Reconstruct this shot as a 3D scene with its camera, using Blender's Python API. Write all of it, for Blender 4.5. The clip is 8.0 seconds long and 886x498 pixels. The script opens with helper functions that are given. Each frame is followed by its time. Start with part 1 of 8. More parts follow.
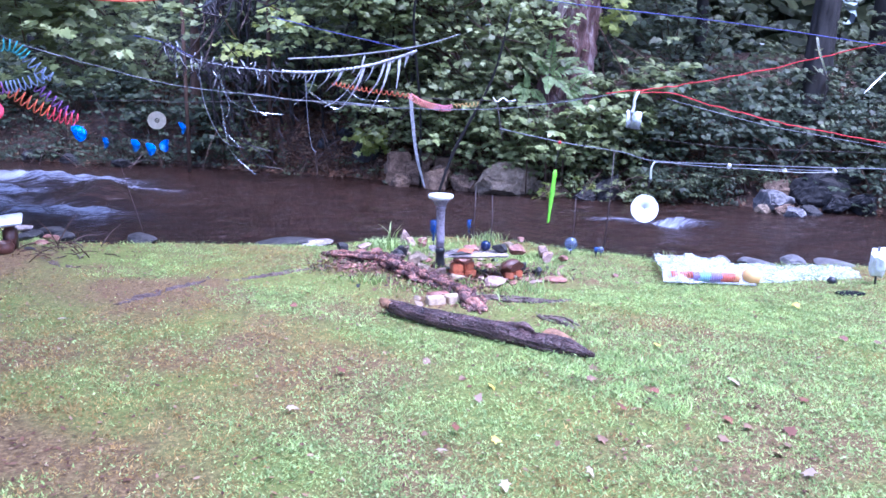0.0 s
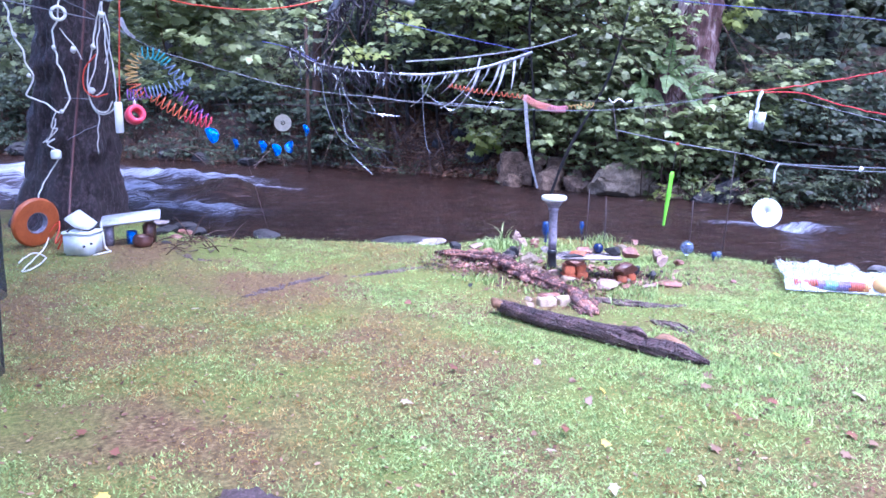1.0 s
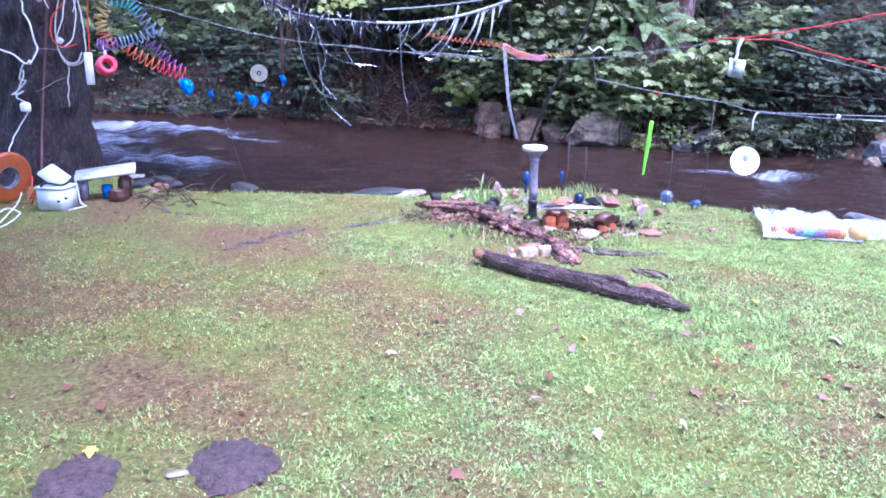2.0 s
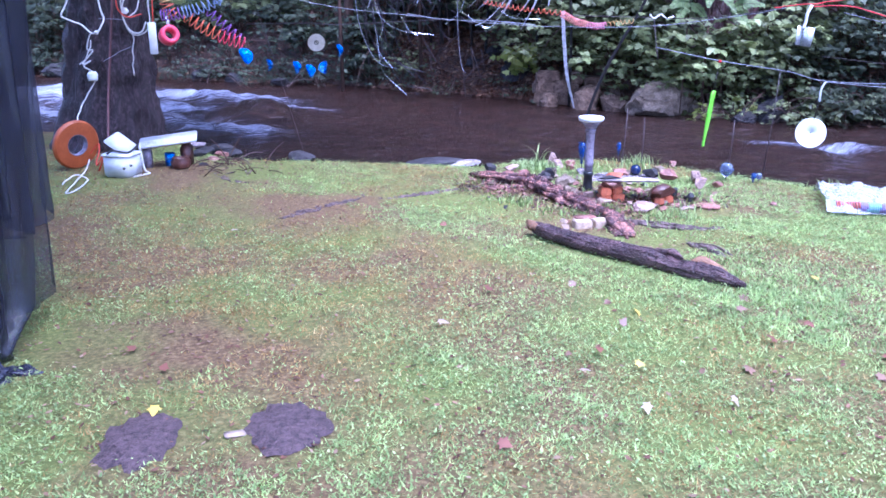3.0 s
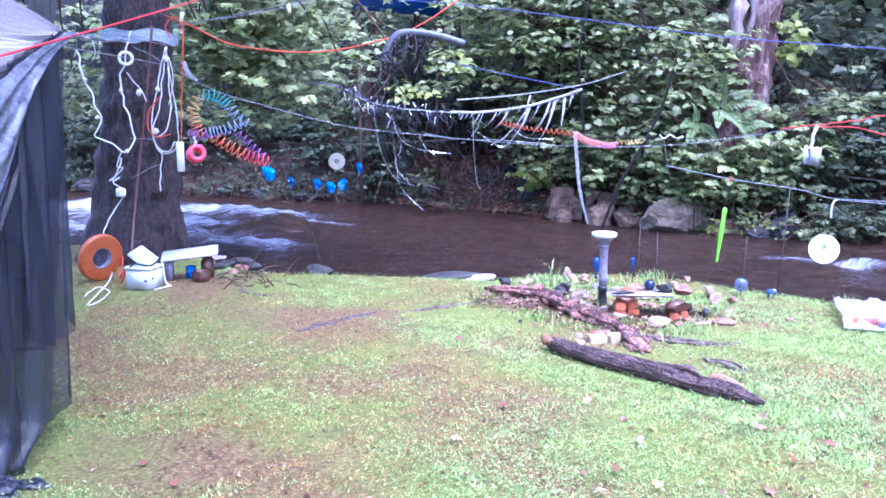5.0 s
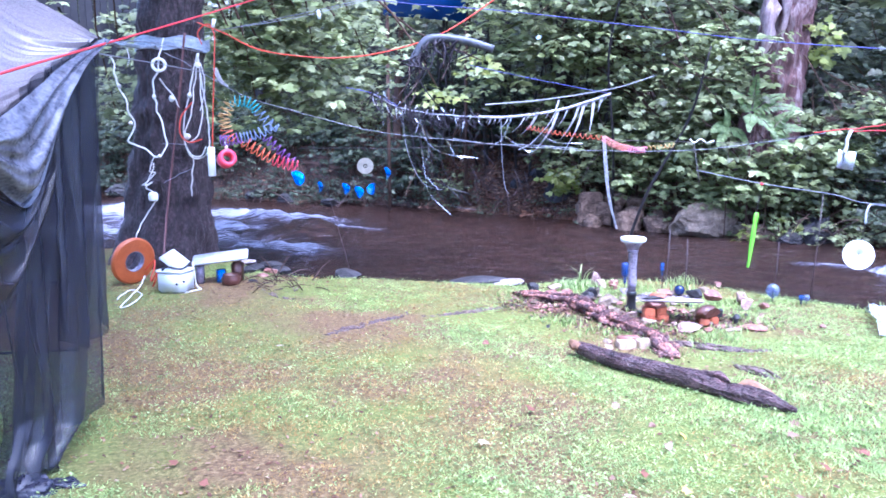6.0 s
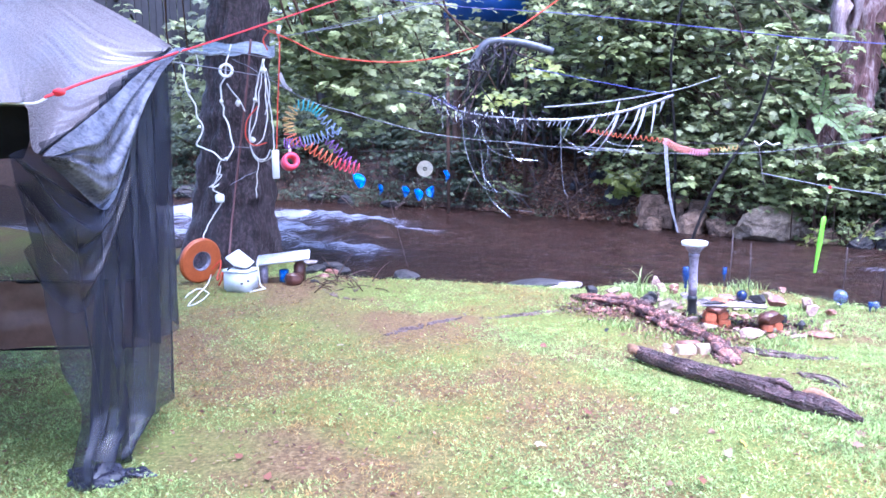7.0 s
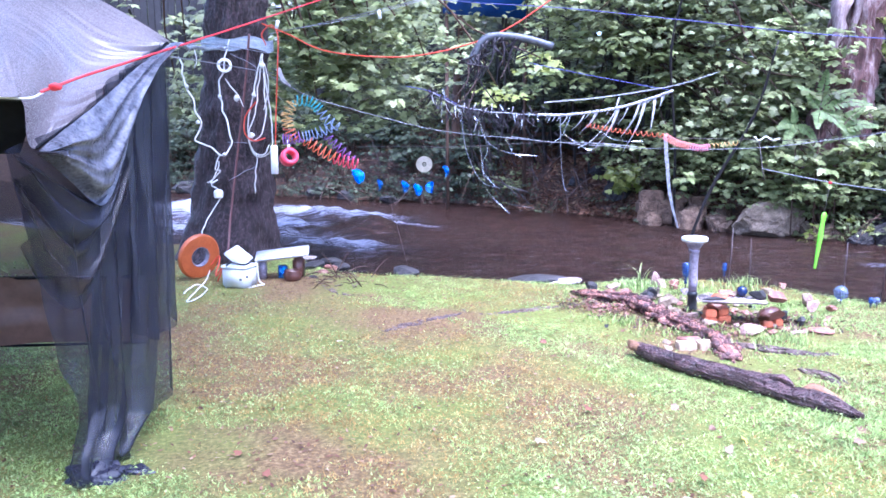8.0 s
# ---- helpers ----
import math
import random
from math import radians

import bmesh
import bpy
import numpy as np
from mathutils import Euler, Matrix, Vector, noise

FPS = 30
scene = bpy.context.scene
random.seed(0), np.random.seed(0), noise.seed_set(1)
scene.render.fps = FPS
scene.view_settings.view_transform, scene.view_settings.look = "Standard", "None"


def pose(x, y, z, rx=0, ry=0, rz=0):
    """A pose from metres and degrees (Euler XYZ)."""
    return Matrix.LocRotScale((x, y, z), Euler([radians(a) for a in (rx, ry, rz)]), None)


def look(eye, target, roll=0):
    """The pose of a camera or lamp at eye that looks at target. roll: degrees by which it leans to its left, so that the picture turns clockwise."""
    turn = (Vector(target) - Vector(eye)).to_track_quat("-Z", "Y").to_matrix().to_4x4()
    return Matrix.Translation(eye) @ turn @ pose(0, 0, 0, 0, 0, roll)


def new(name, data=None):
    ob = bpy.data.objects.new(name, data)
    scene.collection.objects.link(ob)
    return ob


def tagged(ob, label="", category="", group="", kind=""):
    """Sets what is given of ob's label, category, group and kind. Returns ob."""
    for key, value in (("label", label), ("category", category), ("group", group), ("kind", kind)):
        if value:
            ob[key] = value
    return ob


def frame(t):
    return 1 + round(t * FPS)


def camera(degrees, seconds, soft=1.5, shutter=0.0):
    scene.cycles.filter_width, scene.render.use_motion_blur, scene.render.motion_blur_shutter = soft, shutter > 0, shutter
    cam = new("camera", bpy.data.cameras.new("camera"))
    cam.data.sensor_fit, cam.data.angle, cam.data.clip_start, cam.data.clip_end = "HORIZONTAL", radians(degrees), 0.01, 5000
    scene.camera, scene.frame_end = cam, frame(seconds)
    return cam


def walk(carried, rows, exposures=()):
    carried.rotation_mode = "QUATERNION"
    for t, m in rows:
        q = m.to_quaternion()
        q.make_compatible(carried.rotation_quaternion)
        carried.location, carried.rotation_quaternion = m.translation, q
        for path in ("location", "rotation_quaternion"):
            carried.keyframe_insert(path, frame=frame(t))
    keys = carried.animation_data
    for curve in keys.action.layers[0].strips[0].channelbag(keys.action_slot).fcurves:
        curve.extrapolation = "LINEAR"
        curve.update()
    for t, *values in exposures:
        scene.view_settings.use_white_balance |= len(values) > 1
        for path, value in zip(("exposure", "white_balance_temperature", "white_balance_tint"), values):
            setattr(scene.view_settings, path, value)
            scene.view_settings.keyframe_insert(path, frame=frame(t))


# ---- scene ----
cam = camera(58.6, 8.0, soft=1.6, shutter=0.5)
PATH = [
    (0, (0.057, 0.188, 1.534), (0.6660, 2.0493, 1.1266), 1.01),
    (0.07, (0.057, 0.188, 1.534), (0.6660, 2.0493, 1.1266), 1.01),
    (0.5, (0.002, 0.197, 1.546), (0.4862, 2.0938, 1.1361), 0.77),
    (1, (0.023, 0.121, 1.562), (0.3615, 2.0482, 1.1487), 0.49),
    (1.2, (0.021, 0.123, 1.561), (0.3679, 2.0435, 1.1326), 0.47),
    (2.3, (-0.010, 0.134, 1.552), (0.3830, 2.0125, 0.9932), 0.30),
    (2.5, (-0.011, 0.133, 1.552), (0.3513, 2.0147, 0.9795), 0.26),
    (3, (0.006, 0.110, 1.571), (0.2545, 1.9999, 0.9645), -0.07),
    (3.5, (0.011, 0.098, 1.599), (0.2521, 2.0178, 1.0941), -0.02),
    (4, (0.009, 0.080, 1.597), (0.2391, 2.0230, 1.1804), -0.01),
    (4.5, (0.014, 0.067, 1.593), (0.2338, 2.0222, 1.2348), -0.01),
    (5.8, (0.012, 0.057, 1.588), (0.1829, 2.0246, 1.2702), -0.18),
    (6, (0.012, 0.055, 1.587), (0.1572, 2.0249, 1.2706), -0.20),
    (6.5, (-0.010, 0.049, 1.596), (0.0752, 2.0220, 1.2767), -0.30),
    (7, (0.009, 0.003, 1.601), (0.0068, 1.9783, 1.2895), -0.42),
    (7.5, (0.003, 0.001, 1.600), (0.0020, 1.9762, 1.2849), -0.41),
    (8, (0.006, 0.025, 1.599), (0.0061, 1.9985, 1.2765), -0.42),
]
walk(cam, [(t, look(eye, target, roll)) for t, eye, target, roll in PATH], [(0, 2.05, 4560, 28), (0.5, 2.08, 4530, 28), (1, 2.18, 4630, 27), (2.5, 2.14, 4580, 27), (3, 2.0, 4520, 31), (4, 2.14, 4480, 30), (4.5, 2.36, 4510, 29), (6, 2.58, 4590, 25), (7, 2.63, 4720, 24), (8, 2.62, 4780, 24)])

# ---- daylight: an overcast, wet day ----
world = bpy.data.worlds.new("overcast")
scene.world = world
world.use_nodes = True
sky = world.node_tree.nodes.new("ShaderNodeTexSky")
sky.sky_type, sky.sun_disc = "NISHITA", False
sky.sun_elevation, sky.sun_rotation = radians(68), radians(150)
sky.dust_density, sky.air_density = 4.0, 1.0
background = world.node_tree.nodes["Background"]
background.inputs["Strength"].default_value = 0.13
world.node_tree.links.new(sky.outputs[0], background.inputs["Color"])
sun = new("sun", bpy.data.lights.new("sun", "SUN"))
sun.data.energy, sun.data.angle, sun.data.color = 1.5, radians(40), (1.0, 0.97, 0.93)
sun.matrix_world = look((3, -5, 15), (0, 0, 0))

# ---- materials ----
def tree_of(name):
    m = bpy.data.materials.new(name)
    m.use_nodes = True
    t = m.node_tree
    return m, t, t.nodes["Principled BSDF"], t.nodes["Material Output"]


def ramp(t, stops):
    r = t.nodes.new("ShaderNodeValToRGB")
    while len(r.color_ramp.elements) < len(stops):
        r.color_ramp.elements.new(0.5)
    for e, (p, c) in zip(r.color_ramp.elements, stops):
        e.position, e.color = p, (*c, 1)
    return r


def surf(name, dark, light, scale=8.0, rough=0.6, bump=0.3, metal=0.0, stretch=(1, 1, 1), fine=6.0, vary=0.15, mid=None, spec=0.5, coat=0.0, distance=0.02):
    """A weathered surface: two scales of mottling, fine relief, and a slight change from piece to piece."""
    m, t, b, out = tree_of(name)
    n, link = t.nodes, t.links.new
    co, mp = n.new("ShaderNodeTexCoord"), n.new("ShaderNodeMapping")
    mp.inputs["Scale"].default_value = stretch
    link(co.outputs["Object"], mp.inputs["Vector"])
    a, f = n.new("ShaderNodeTexNoise"), n.new("ShaderNodeTexNoise")
    a.inputs["Scale"].default_value, a.inputs["Detail"].default_value, a.inputs["Roughness"].default_value = scale, 8, 0.65
    f.inputs["Scale"].default_value, f.inputs["Detail"].default_value = scale * fine, 6
    link(mp.outputs[0], a.inputs["Vector"])
    link(mp.outputs[0], f.inputs["Vector"])
    mix = n.new("ShaderNodeMix")
    mix.data_type = "FLOAT"
    mix.inputs[0].default_value = 0.35
    link(a.outputs["Fac"], mix.inputs[2])
    link(f.outputs["Fac"], mix.inputs[3])
    stops = [(0.32, dark), (0.68, light)] if mid is None else [(0.3, dark), (0.5, mid), (0.7, light)]
    r = ramp(t, stops)
    link(mix.outputs[0], r.inputs[0])
    info, hsv, rnd = n.new("ShaderNodeObjectInfo"), n.new("ShaderNodeHueSaturation"), n.new("ShaderNodeMapRange")
    rnd.inputs["To Min"].default_value, rnd.inputs["To Max"].default_value = 1 - vary, 1 + vary
    link(info.outputs["Random"], rnd.inputs["Value"])
    link(rnd.outputs[0], hsv.inputs["Value"])
    link(r.outputs[0], hsv.inputs["Color"])
    link(hsv.outputs[0], b.inputs["Base Color"])
    rr = n.new("ShaderNodeMapRange")
    rr.inputs["To Min"].default_value, rr.inputs["To Max"].default_value = max(rough - 0.15, 0.05), min(rough + 0.15, 1)
    link(f.outputs["Fac"], rr.inputs["Value"])
    link(rr.outputs[0], b.inputs["Roughness"])
    b.inputs["Metallic"].default_value, b.inputs["Specular IOR Level"].default_value = metal, spec
    b.inputs["Coat Weight"].default_value = coat
    if bump:
        bp = n.new("ShaderNodeBump")
        bp.inputs["Strength"].default_value, bp.inputs["Distance"].default_value = bump, distance
        link(mix.outputs[0], bp.inputs["Height"])
        link(bp.outputs[0], b.inputs["Normal"])
    return m


def foliage(name, stops, through_light=0.42, rough=0.42, patch=1.9, low=0.6, high=1.4, gloss=0.38):
    """Leaves: every leaf its own shade out of stops, some light passing through."""
    m, t, b, out = tree_of(name)
    n, link = t.nodes, t.links.new
    g, r = n.new("ShaderNodeNewGeometry"), ramp(t, stops)
    link(g.outputs["Random Per Island"], r.inputs[0])
    no, hsv = n.new("ShaderNodeTexNoise"), n.new("ShaderNodeHueSaturation")
    no.inputs["Scale"].default_value, no.inputs["Detail"].default_value, no.inputs["Roughness"].default_value = patch, 5, 0.65
    mr = n.new("ShaderNodeMapRange")
    mr.inputs["From Min"].default_value, mr.inputs["From Max"].default_value = 0.3, 0.7
    mr.inputs["To Min"].default_value, mr.inputs["To Max"].default_value = low, high
    co = n.new("ShaderNodeTexCoord")
    link(co.outputs["Object"], no.inputs["Vector"])
    link(no.outputs["Fac"], mr.inputs["Value"])
    link(mr.outputs[0], hsv.inputs["Value"])
    link(r.outputs[0], hsv.inputs["Color"])
    link(hsv.outputs[0], b.inputs["Base Color"])
    b.inputs["Roughness"].default_value, b.inputs["Specular IOR Level"].default_value = rough, gloss
    tr, mx = n.new("ShaderNodeBsdfTranslucent"), n.new("ShaderNodeMixShader")
    link(hsv.outputs[0], tr.inputs["Color"])
    mx.inputs[0].default_value = through_light
    link(b.outputs[0], mx.inputs[1])
    link(tr.outputs[0], mx.inputs[2])
    link(mx.outputs[0], out.inputs["Surface"])
    return m


def sheer(name, dark, light, cover, rough=0.4, scale=5.0):
    """Netting and thin film: part of the light goes straight through."""
    m = surf(name, dark, light, scale=scale, rough=rough, bump=0.4, vary=0.0)
    t = m.node_tree
    n, link = t.nodes, t.links.new
    tr, mx = n.new("ShaderNodeBsdfTransparent"), n.new("ShaderNodeMixShader")
    mx.inputs[0].default_value = cover
    link(tr.outputs[0], mx.inputs[1])
    link(n["Principled BSDF"].outputs[0], mx.inputs[2])
    link(mx.outputs[0], n["Material Output"].inputs["Surface"])
    return m


LEAF_MAPLE = foliage("maple_leaf", [(0.0, (0.12, 0.132, 0.06)), (0.4, (0.175, 0.198, 0.086)), (0.75, (0.245, 0.277, 0.117)), (1.0, (0.34, 0.36, 0.168))])
LEAF_BOUGH = foliage("bough_leaf", [(0.0, (0.112, 0.126, 0.05)), (0.4, (0.215, 0.248, 0.092)), (0.75, (0.31, 0.36, 0.145)), (1.0, (0.44, 0.48, 0.23))], 0.4, 0.42, 2.4, 0.5, 1.5, 0.4)
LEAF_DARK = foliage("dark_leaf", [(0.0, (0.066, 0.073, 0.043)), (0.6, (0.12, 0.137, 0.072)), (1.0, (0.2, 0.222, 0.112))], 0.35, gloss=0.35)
# leaf colour darkened to stand for the canopy's shade on the bank
LEAF_SHADE = foliage("shade_toned_leaf", [(0.0, (0.032, 0.04, 0.026)), (0.6, (0.058, 0.072, 0.042)), (1.0, (0.11, 0.13, 0.075))], 0.25, gloss=0.25)
LEAF_YELLOW = foliage("yellow_leaf", [(0.0, (0.2, 0.24, 0.05)), (0.6, (0.28, 0.31, 0.07)), (1.0, (0.36, 0.38, 0.11))])
LEAF_FERN = foliage("fern_leaf", [(0.0, (0.13, 0.19, 0.06)), (1.0, (0.24, 0.31, 0.11))], 0.35)
LEAF_LITTER = foliage("litter_leaf", [(0.0, (0.07, 0.03, 0.02)), (0.5, (0.165, 0.075, 0.046)), (0.8, (0.22, 0.12, 0.072)), (1.0, (0.32, 0.22, 0.14))], 0.1, gloss=0.2)
GRASS = foliage("grass_blade", [(0.0, (0.17, 0.24, 0.07)), (0.6, (0.31, 0.4, 0.125)), (0.92, (0.41, 0.49, 0.175)), (1.0, (0.45, 0.52, 0.22))], 0.35, 0.65, 5.0, 0.5, 1.55, 0.22)
THATCH = foliage("dry_grass_blade", [(0.0, (0.2, 0.12, 0.042)), (0.6, (0.3, 0.195, 0.068)), (0.93, (0.38, 0.285, 0.105)), (1.0, (0.48, 0.39, 0.19))], 0.25, 0.8, 6.0, 0.45, 1.55, 0.12)
CLOVER = foliage("clover_leaf", [(0.0, (0.13, 0.19, 0.055)), (0.5, (0.26, 0.34, 0.1)), (0.85, (0.34, 0.43, 0.15)), (1.0, (0.39, 0.47, 0.19))], 0.25, 0.6, 3.0, 0.6, 1.4)
BARK_DARK = surf("wet_dark_bark", (0.004, 0.003, 0.003), (0.2, 0.135, 0.15), 30, 0.4, 1.0, stretch=(1.0, 1.0, 0.7), mid=(0.027, 0.015, 0.018), distance=0.06, fine=5.0)
BARK_RED = surf("red_brown_bark", (0.014, 0.006, 0.006), (0.5, 0.4, 0.39), 6.5, 0.6, 1.0, stretch=(1, 1, 0.2), mid=(0.13, 0.055, 0.05), distance=0.1, fine=5)
BARK_THIN = surf("sapling_bark", (0.02, 0.012, 0.009), (0.14, 0.085, 0.06), 18, 0.85, 0.5, stretch=(1, 1, 0.3), spec=0.2)
BARK_SAPLING = surf("dark_sapling_bark", (0.004, 0.003, 0.003), (0.028, 0.02, 0.018), 18, 0.7, 0.6, stretch=(1, 1, 0.3))
LOGWOOD = surf("wet_log_wood", (0.01, 0.005, 0.005), (0.22, 0.125, 0.12), 16, 0.3, 1.0, stretch=(0.5, 0.6, 1), mid=(0.06, 0.03, 0.03), distance=0.05)
RAWWOOD = surf("broken_wood", (0.09, 0.04, 0.02), (0.34, 0.18, 0.095), 25, 0.6, 0.7)
SPLINTER = surf("weathered_splinter", (0.05, 0.025, 0.022), (0.5, 0.43, 0.43), 12, 0.7, 1.0, stretch=(1, 1, 0.18), mid=(0.24, 0.17, 0.165))
ROOTWOOD = surf("bare_root", (0.016, 0.011, 0.013), (0.6, 0.27, 0.18), 9, 0.24, 1.0, mid=(0.1, 0.047, 0.042), fine=5, distance=0.05)
ROOTGREY = surf("grey_root", (0.02, 0.012, 0.011), (0.3, 0.2, 0.17), 14, 0.5, 1.0, mid=(0.09, 0.055, 0.047), distance=0.04)
STONE = surf("boulder_stone", (0.06, 0.043, 0.03), (0.46, 0.35, 0.26), 7, 0.85, 0.9, mid=(0.24, 0.178, 0.125), spec=0.3)
STONE_BROWN = surf("brown_bank_stone", (0.03, 0.019, 0.014), (0.37, 0.255, 0.18), 9, 0.85, 1.0, mid=(0.155, 0.1, 0.07), distance=0.04, spec=0.3)
STONE_DARK = surf("dark_stone", (0.005, 0.005, 0.006), (0.07, 0.062, 0.064), 7, 0.7, 0.9, spec=0.3)
STONE_WET = surf("wet_grey_stone", (0.03, 0.028, 0.03), (0.27, 0.25, 0.26), 8, 0.55, 0.9, mid=(0.11, 0.1, 0.105))
STONE_PALE = surf("pale_stone", (0.12, 0.07, 0.055), (0.56, 0.41, 0.34), 16, 0.6, 0.7, mid=(0.34, 0.22, 0.18))
BRICK_PALE = surf("pale_brick", (0.25, 0.17, 0.115), (0.62, 0.48, 0.35), 18, 0.7, 0.5)
STONE_RED = surf("reddish_stone", (0.05, 0.02, 0.016), (0.6, 0.34, 0.26), 16, 0.4, 0.6, mid=(0.24, 0.1, 0.072))
TERRACOTTA = surf("wet_terracotta", (0.2, 0.045, 0.02), (0.58, 0.17, 0.075), 14, 0.4, 0.2)
BROWN_CLAY = surf("dark_brown_clay", (0.03, 0.012, 0.009), (0.13, 0.05, 0.035), 14, 0.35, 0.3)
SLATE = surf("wet_slate", (0.13, 0.105, 0.105), (0.46, 0.38, 0.38), 8, 0.25, 0.3)
CAST = surf("weathered_cast_stone", (0.035, 0.028, 0.04), (0.36, 0.31, 0.38), 20, 0.6, 0.4)
PLASTER = surf("white_plaster", (0.6, 0.6, 0.58), (0.85, 0.85, 0.84), 15, 0.5, 0.15)
BLACKPIPE = surf("black_plastic", (0.008, 0.008, 0.01), (0.03, 0.03, 0.035), 10, 0.35, 0.1)
WHITEPAINT = surf("white_plastic", (0.62, 0.63, 0.64), (0.84, 0.84, 0.85), 12, 0.4, 0.05)
WORNPAINT = surf("worn_white_paint", (0.2, 0.19, 0.2), (0.74, 0.73, 0.77), 13, 0.35, 0.5, mid=(0.56, 0.55, 0.59))
ORANGE = surf("faded_orange_plastic", (0.3, 0.06, 0.012), (0.48, 0.12, 0.03), 8, 0.45, 0.08)
ROPE_WHITE = surf("white_rope", (0.5, 0.48, 0.44), (0.85, 0.83, 0.8), 90, 0.8, 0.5)
ROPE_RED = surf("red_rope", (0.5, 0.015, 0.02), (0.8, 0.05, 0.06), 90, 0.6, 0.5)
ROPE_ORANGE = surf("orange_rope_fibre", (0.42, 0.035, 0.015), (0.62, 0.075, 0.03), 60, 0.5, 0.3)
ROPE_BLUE = surf("blue_rope", (0.05, 0.055, 0.26), (0.15, 0.15, 0.46), 90, 0.5, 0.5)
LINE_SILVER = surf("twisted_silver_line", (0.03, 0.03, 0.04), (0.6, 0.6, 0.66), 14, 0.35, 0.4, mid=(0.16, 0.16, 0.19))
ROPE_GREY = surf("grey_line", (0.1, 0.1, 0.13), (0.4, 0.4, 0.46), 80, 0.5, 0.4)
WIRE = surf("dark_wire", (0.02, 0.015, 0.015), (0.07, 0.05, 0.05), 60, 0.5, 0.2)
CABLE = surf("brown_cable", (0.07, 0.025, 0.025), (0.17, 0.07, 0.065), 40, 0.5, 0.2)
FOIL = surf("silver_ribbon", (0.3, 0.3, 0.34), (0.9, 0.9, 0.95), 18, 0.2, 0.5, metal=0.9)
TAPE_DARK = surf("dark_film_ribbon", (0.008, 0.006, 0.008), (0.05, 0.04, 0.05), 20, 0.4, 0.3, spec=0.25)
RIBBON_WHITE = surf("white_ribbon", (0.16, 0.15, 0.18), (0.82, 0.82, 0.86), 26, 0.35, 0.5, mid=(0.48, 0.47, 0.52))
PIPE_GREY = surf("grey_foam_pipe", (0.035, 0.037, 0.048), (0.11, 0.115, 0.14), 20, 0.45, 0.2)
DISC = surf("silver_disc", (0.3, 0.28, 0.31), (0.6, 0.56, 0.62), 16, 0.34, 0.1, metal=0.85)
BLUE_FOIL = surf("blue_foil", (0.004, 0.02, 0.2), (0.3, 0.72, 0.95), 22, 0.16, 1.0, metal=0.8, mid=(0.012, 0.12, 0.58))
BLUE_GLASS = surf("blue_glass", (0.008, 0.03, 0.24), (0.04, 0.14, 0.5), 25, 0.08, 0.0, coat=0.5)
BALL_GLASS = surf("pale_blue_glass", (0.16, 0.22, 0.5), (0.5, 0.56, 0.75), 25, 0.06, 0.0)
for glass, clear in ((BLUE_GLASS, 0.6), (BALL_GLASS, 0.8)):
    glass.node_tree.nodes["Principled BSDF"].inputs["Transmission Weight"].default_value = clear
NAVY = surf("navy_glass", (0.003, 0.006, 0.03), (0.014, 0.03, 0.11), 20, 0.12, 0.0)
PLATE = surf("white_plate", (0.74, 0.74, 0.74), (0.9, 0.9, 0.9), 5, 0.35, 0.03)
LIME = surf("lime_spinner", (0.18, 0.65, 0.02), (0.35, 0.9, 0.05), 10, 0.35, 0.05)
TIN = surf("scuffed_tin", (0.5, 0.54, 0.62), (0.82, 0.85, 0.92), 14, 0.3, 0.3, metal=0.6)
PINK = surf("pink_red_tape", (0.75, 0.03, 0.08), (0.9, 0.1, 0.16), 15, 0.4, 0.1)
FILM_WHITE = sheer("clear_plastic_sheet", (0.34, 0.36, 0.38), (0.72, 0.73, 0.75), 0.42, 0.2, 9)
TARP = surf("beige_tarp", (0.135, 0.115, 0.117), (0.205, 0.177, 0.18), 1.5, 0.26, 0.05, fine=120)
NET = sheer("black_netting", (0.006, 0.006, 0.012), (0.02, 0.021, 0.036), 0.66, 0.48, 4)
# wet black netting; its pale tones paint the sheen on the folds
NET_SHEEN = sheer("wet_sheen_netting", (0.018, 0.018, 0.028), (0.2, 0.198, 0.235), 0.96, 0.2, 11)
NET_THIN = sheer("thin_black_netting", (0.014, 0.01, 0.012), (0.04, 0.032, 0.036), 0.58, 0.4, 6)
# netting copy for the back wall, the shelter's shade put into its colour
NET_DARK = sheer("shade_toned_netting", (0.006, 0.007, 0.01), (0.016, 0.018, 0.026), 0.8, 0.6, 6)
NYLON_BROWN = surf("brown_nylon", (0.07, 0.035, 0.02), (0.14, 0.075, 0.05), 3, 0.5, 0.2)
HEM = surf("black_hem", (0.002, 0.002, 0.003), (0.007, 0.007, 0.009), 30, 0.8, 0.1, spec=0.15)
SOIL = surf("wet_bank_soil", (0.012, 0.006, 0.004), (0.2, 0.11, 0.075), 6, 0.8, 1.0, mid=(0.062, 0.032, 0.022), fine=9, distance=0.06)
BOARDS = surf("grey_boards", (0.01, 0.009, 0.011), (0.035, 0.031, 0.036), 6, 0.7, 0.2)
SIDING = surf("white_siding", (0.6, 0.62, 0.66), (0.78, 0.8, 0.84), 6, 0.6, 0.05)
BLUE_TARP = surf("blue_tarp", (0.006, 0.035, 0.17), (0.015, 0.075, 0.3), 3, 0.4, 0.2)


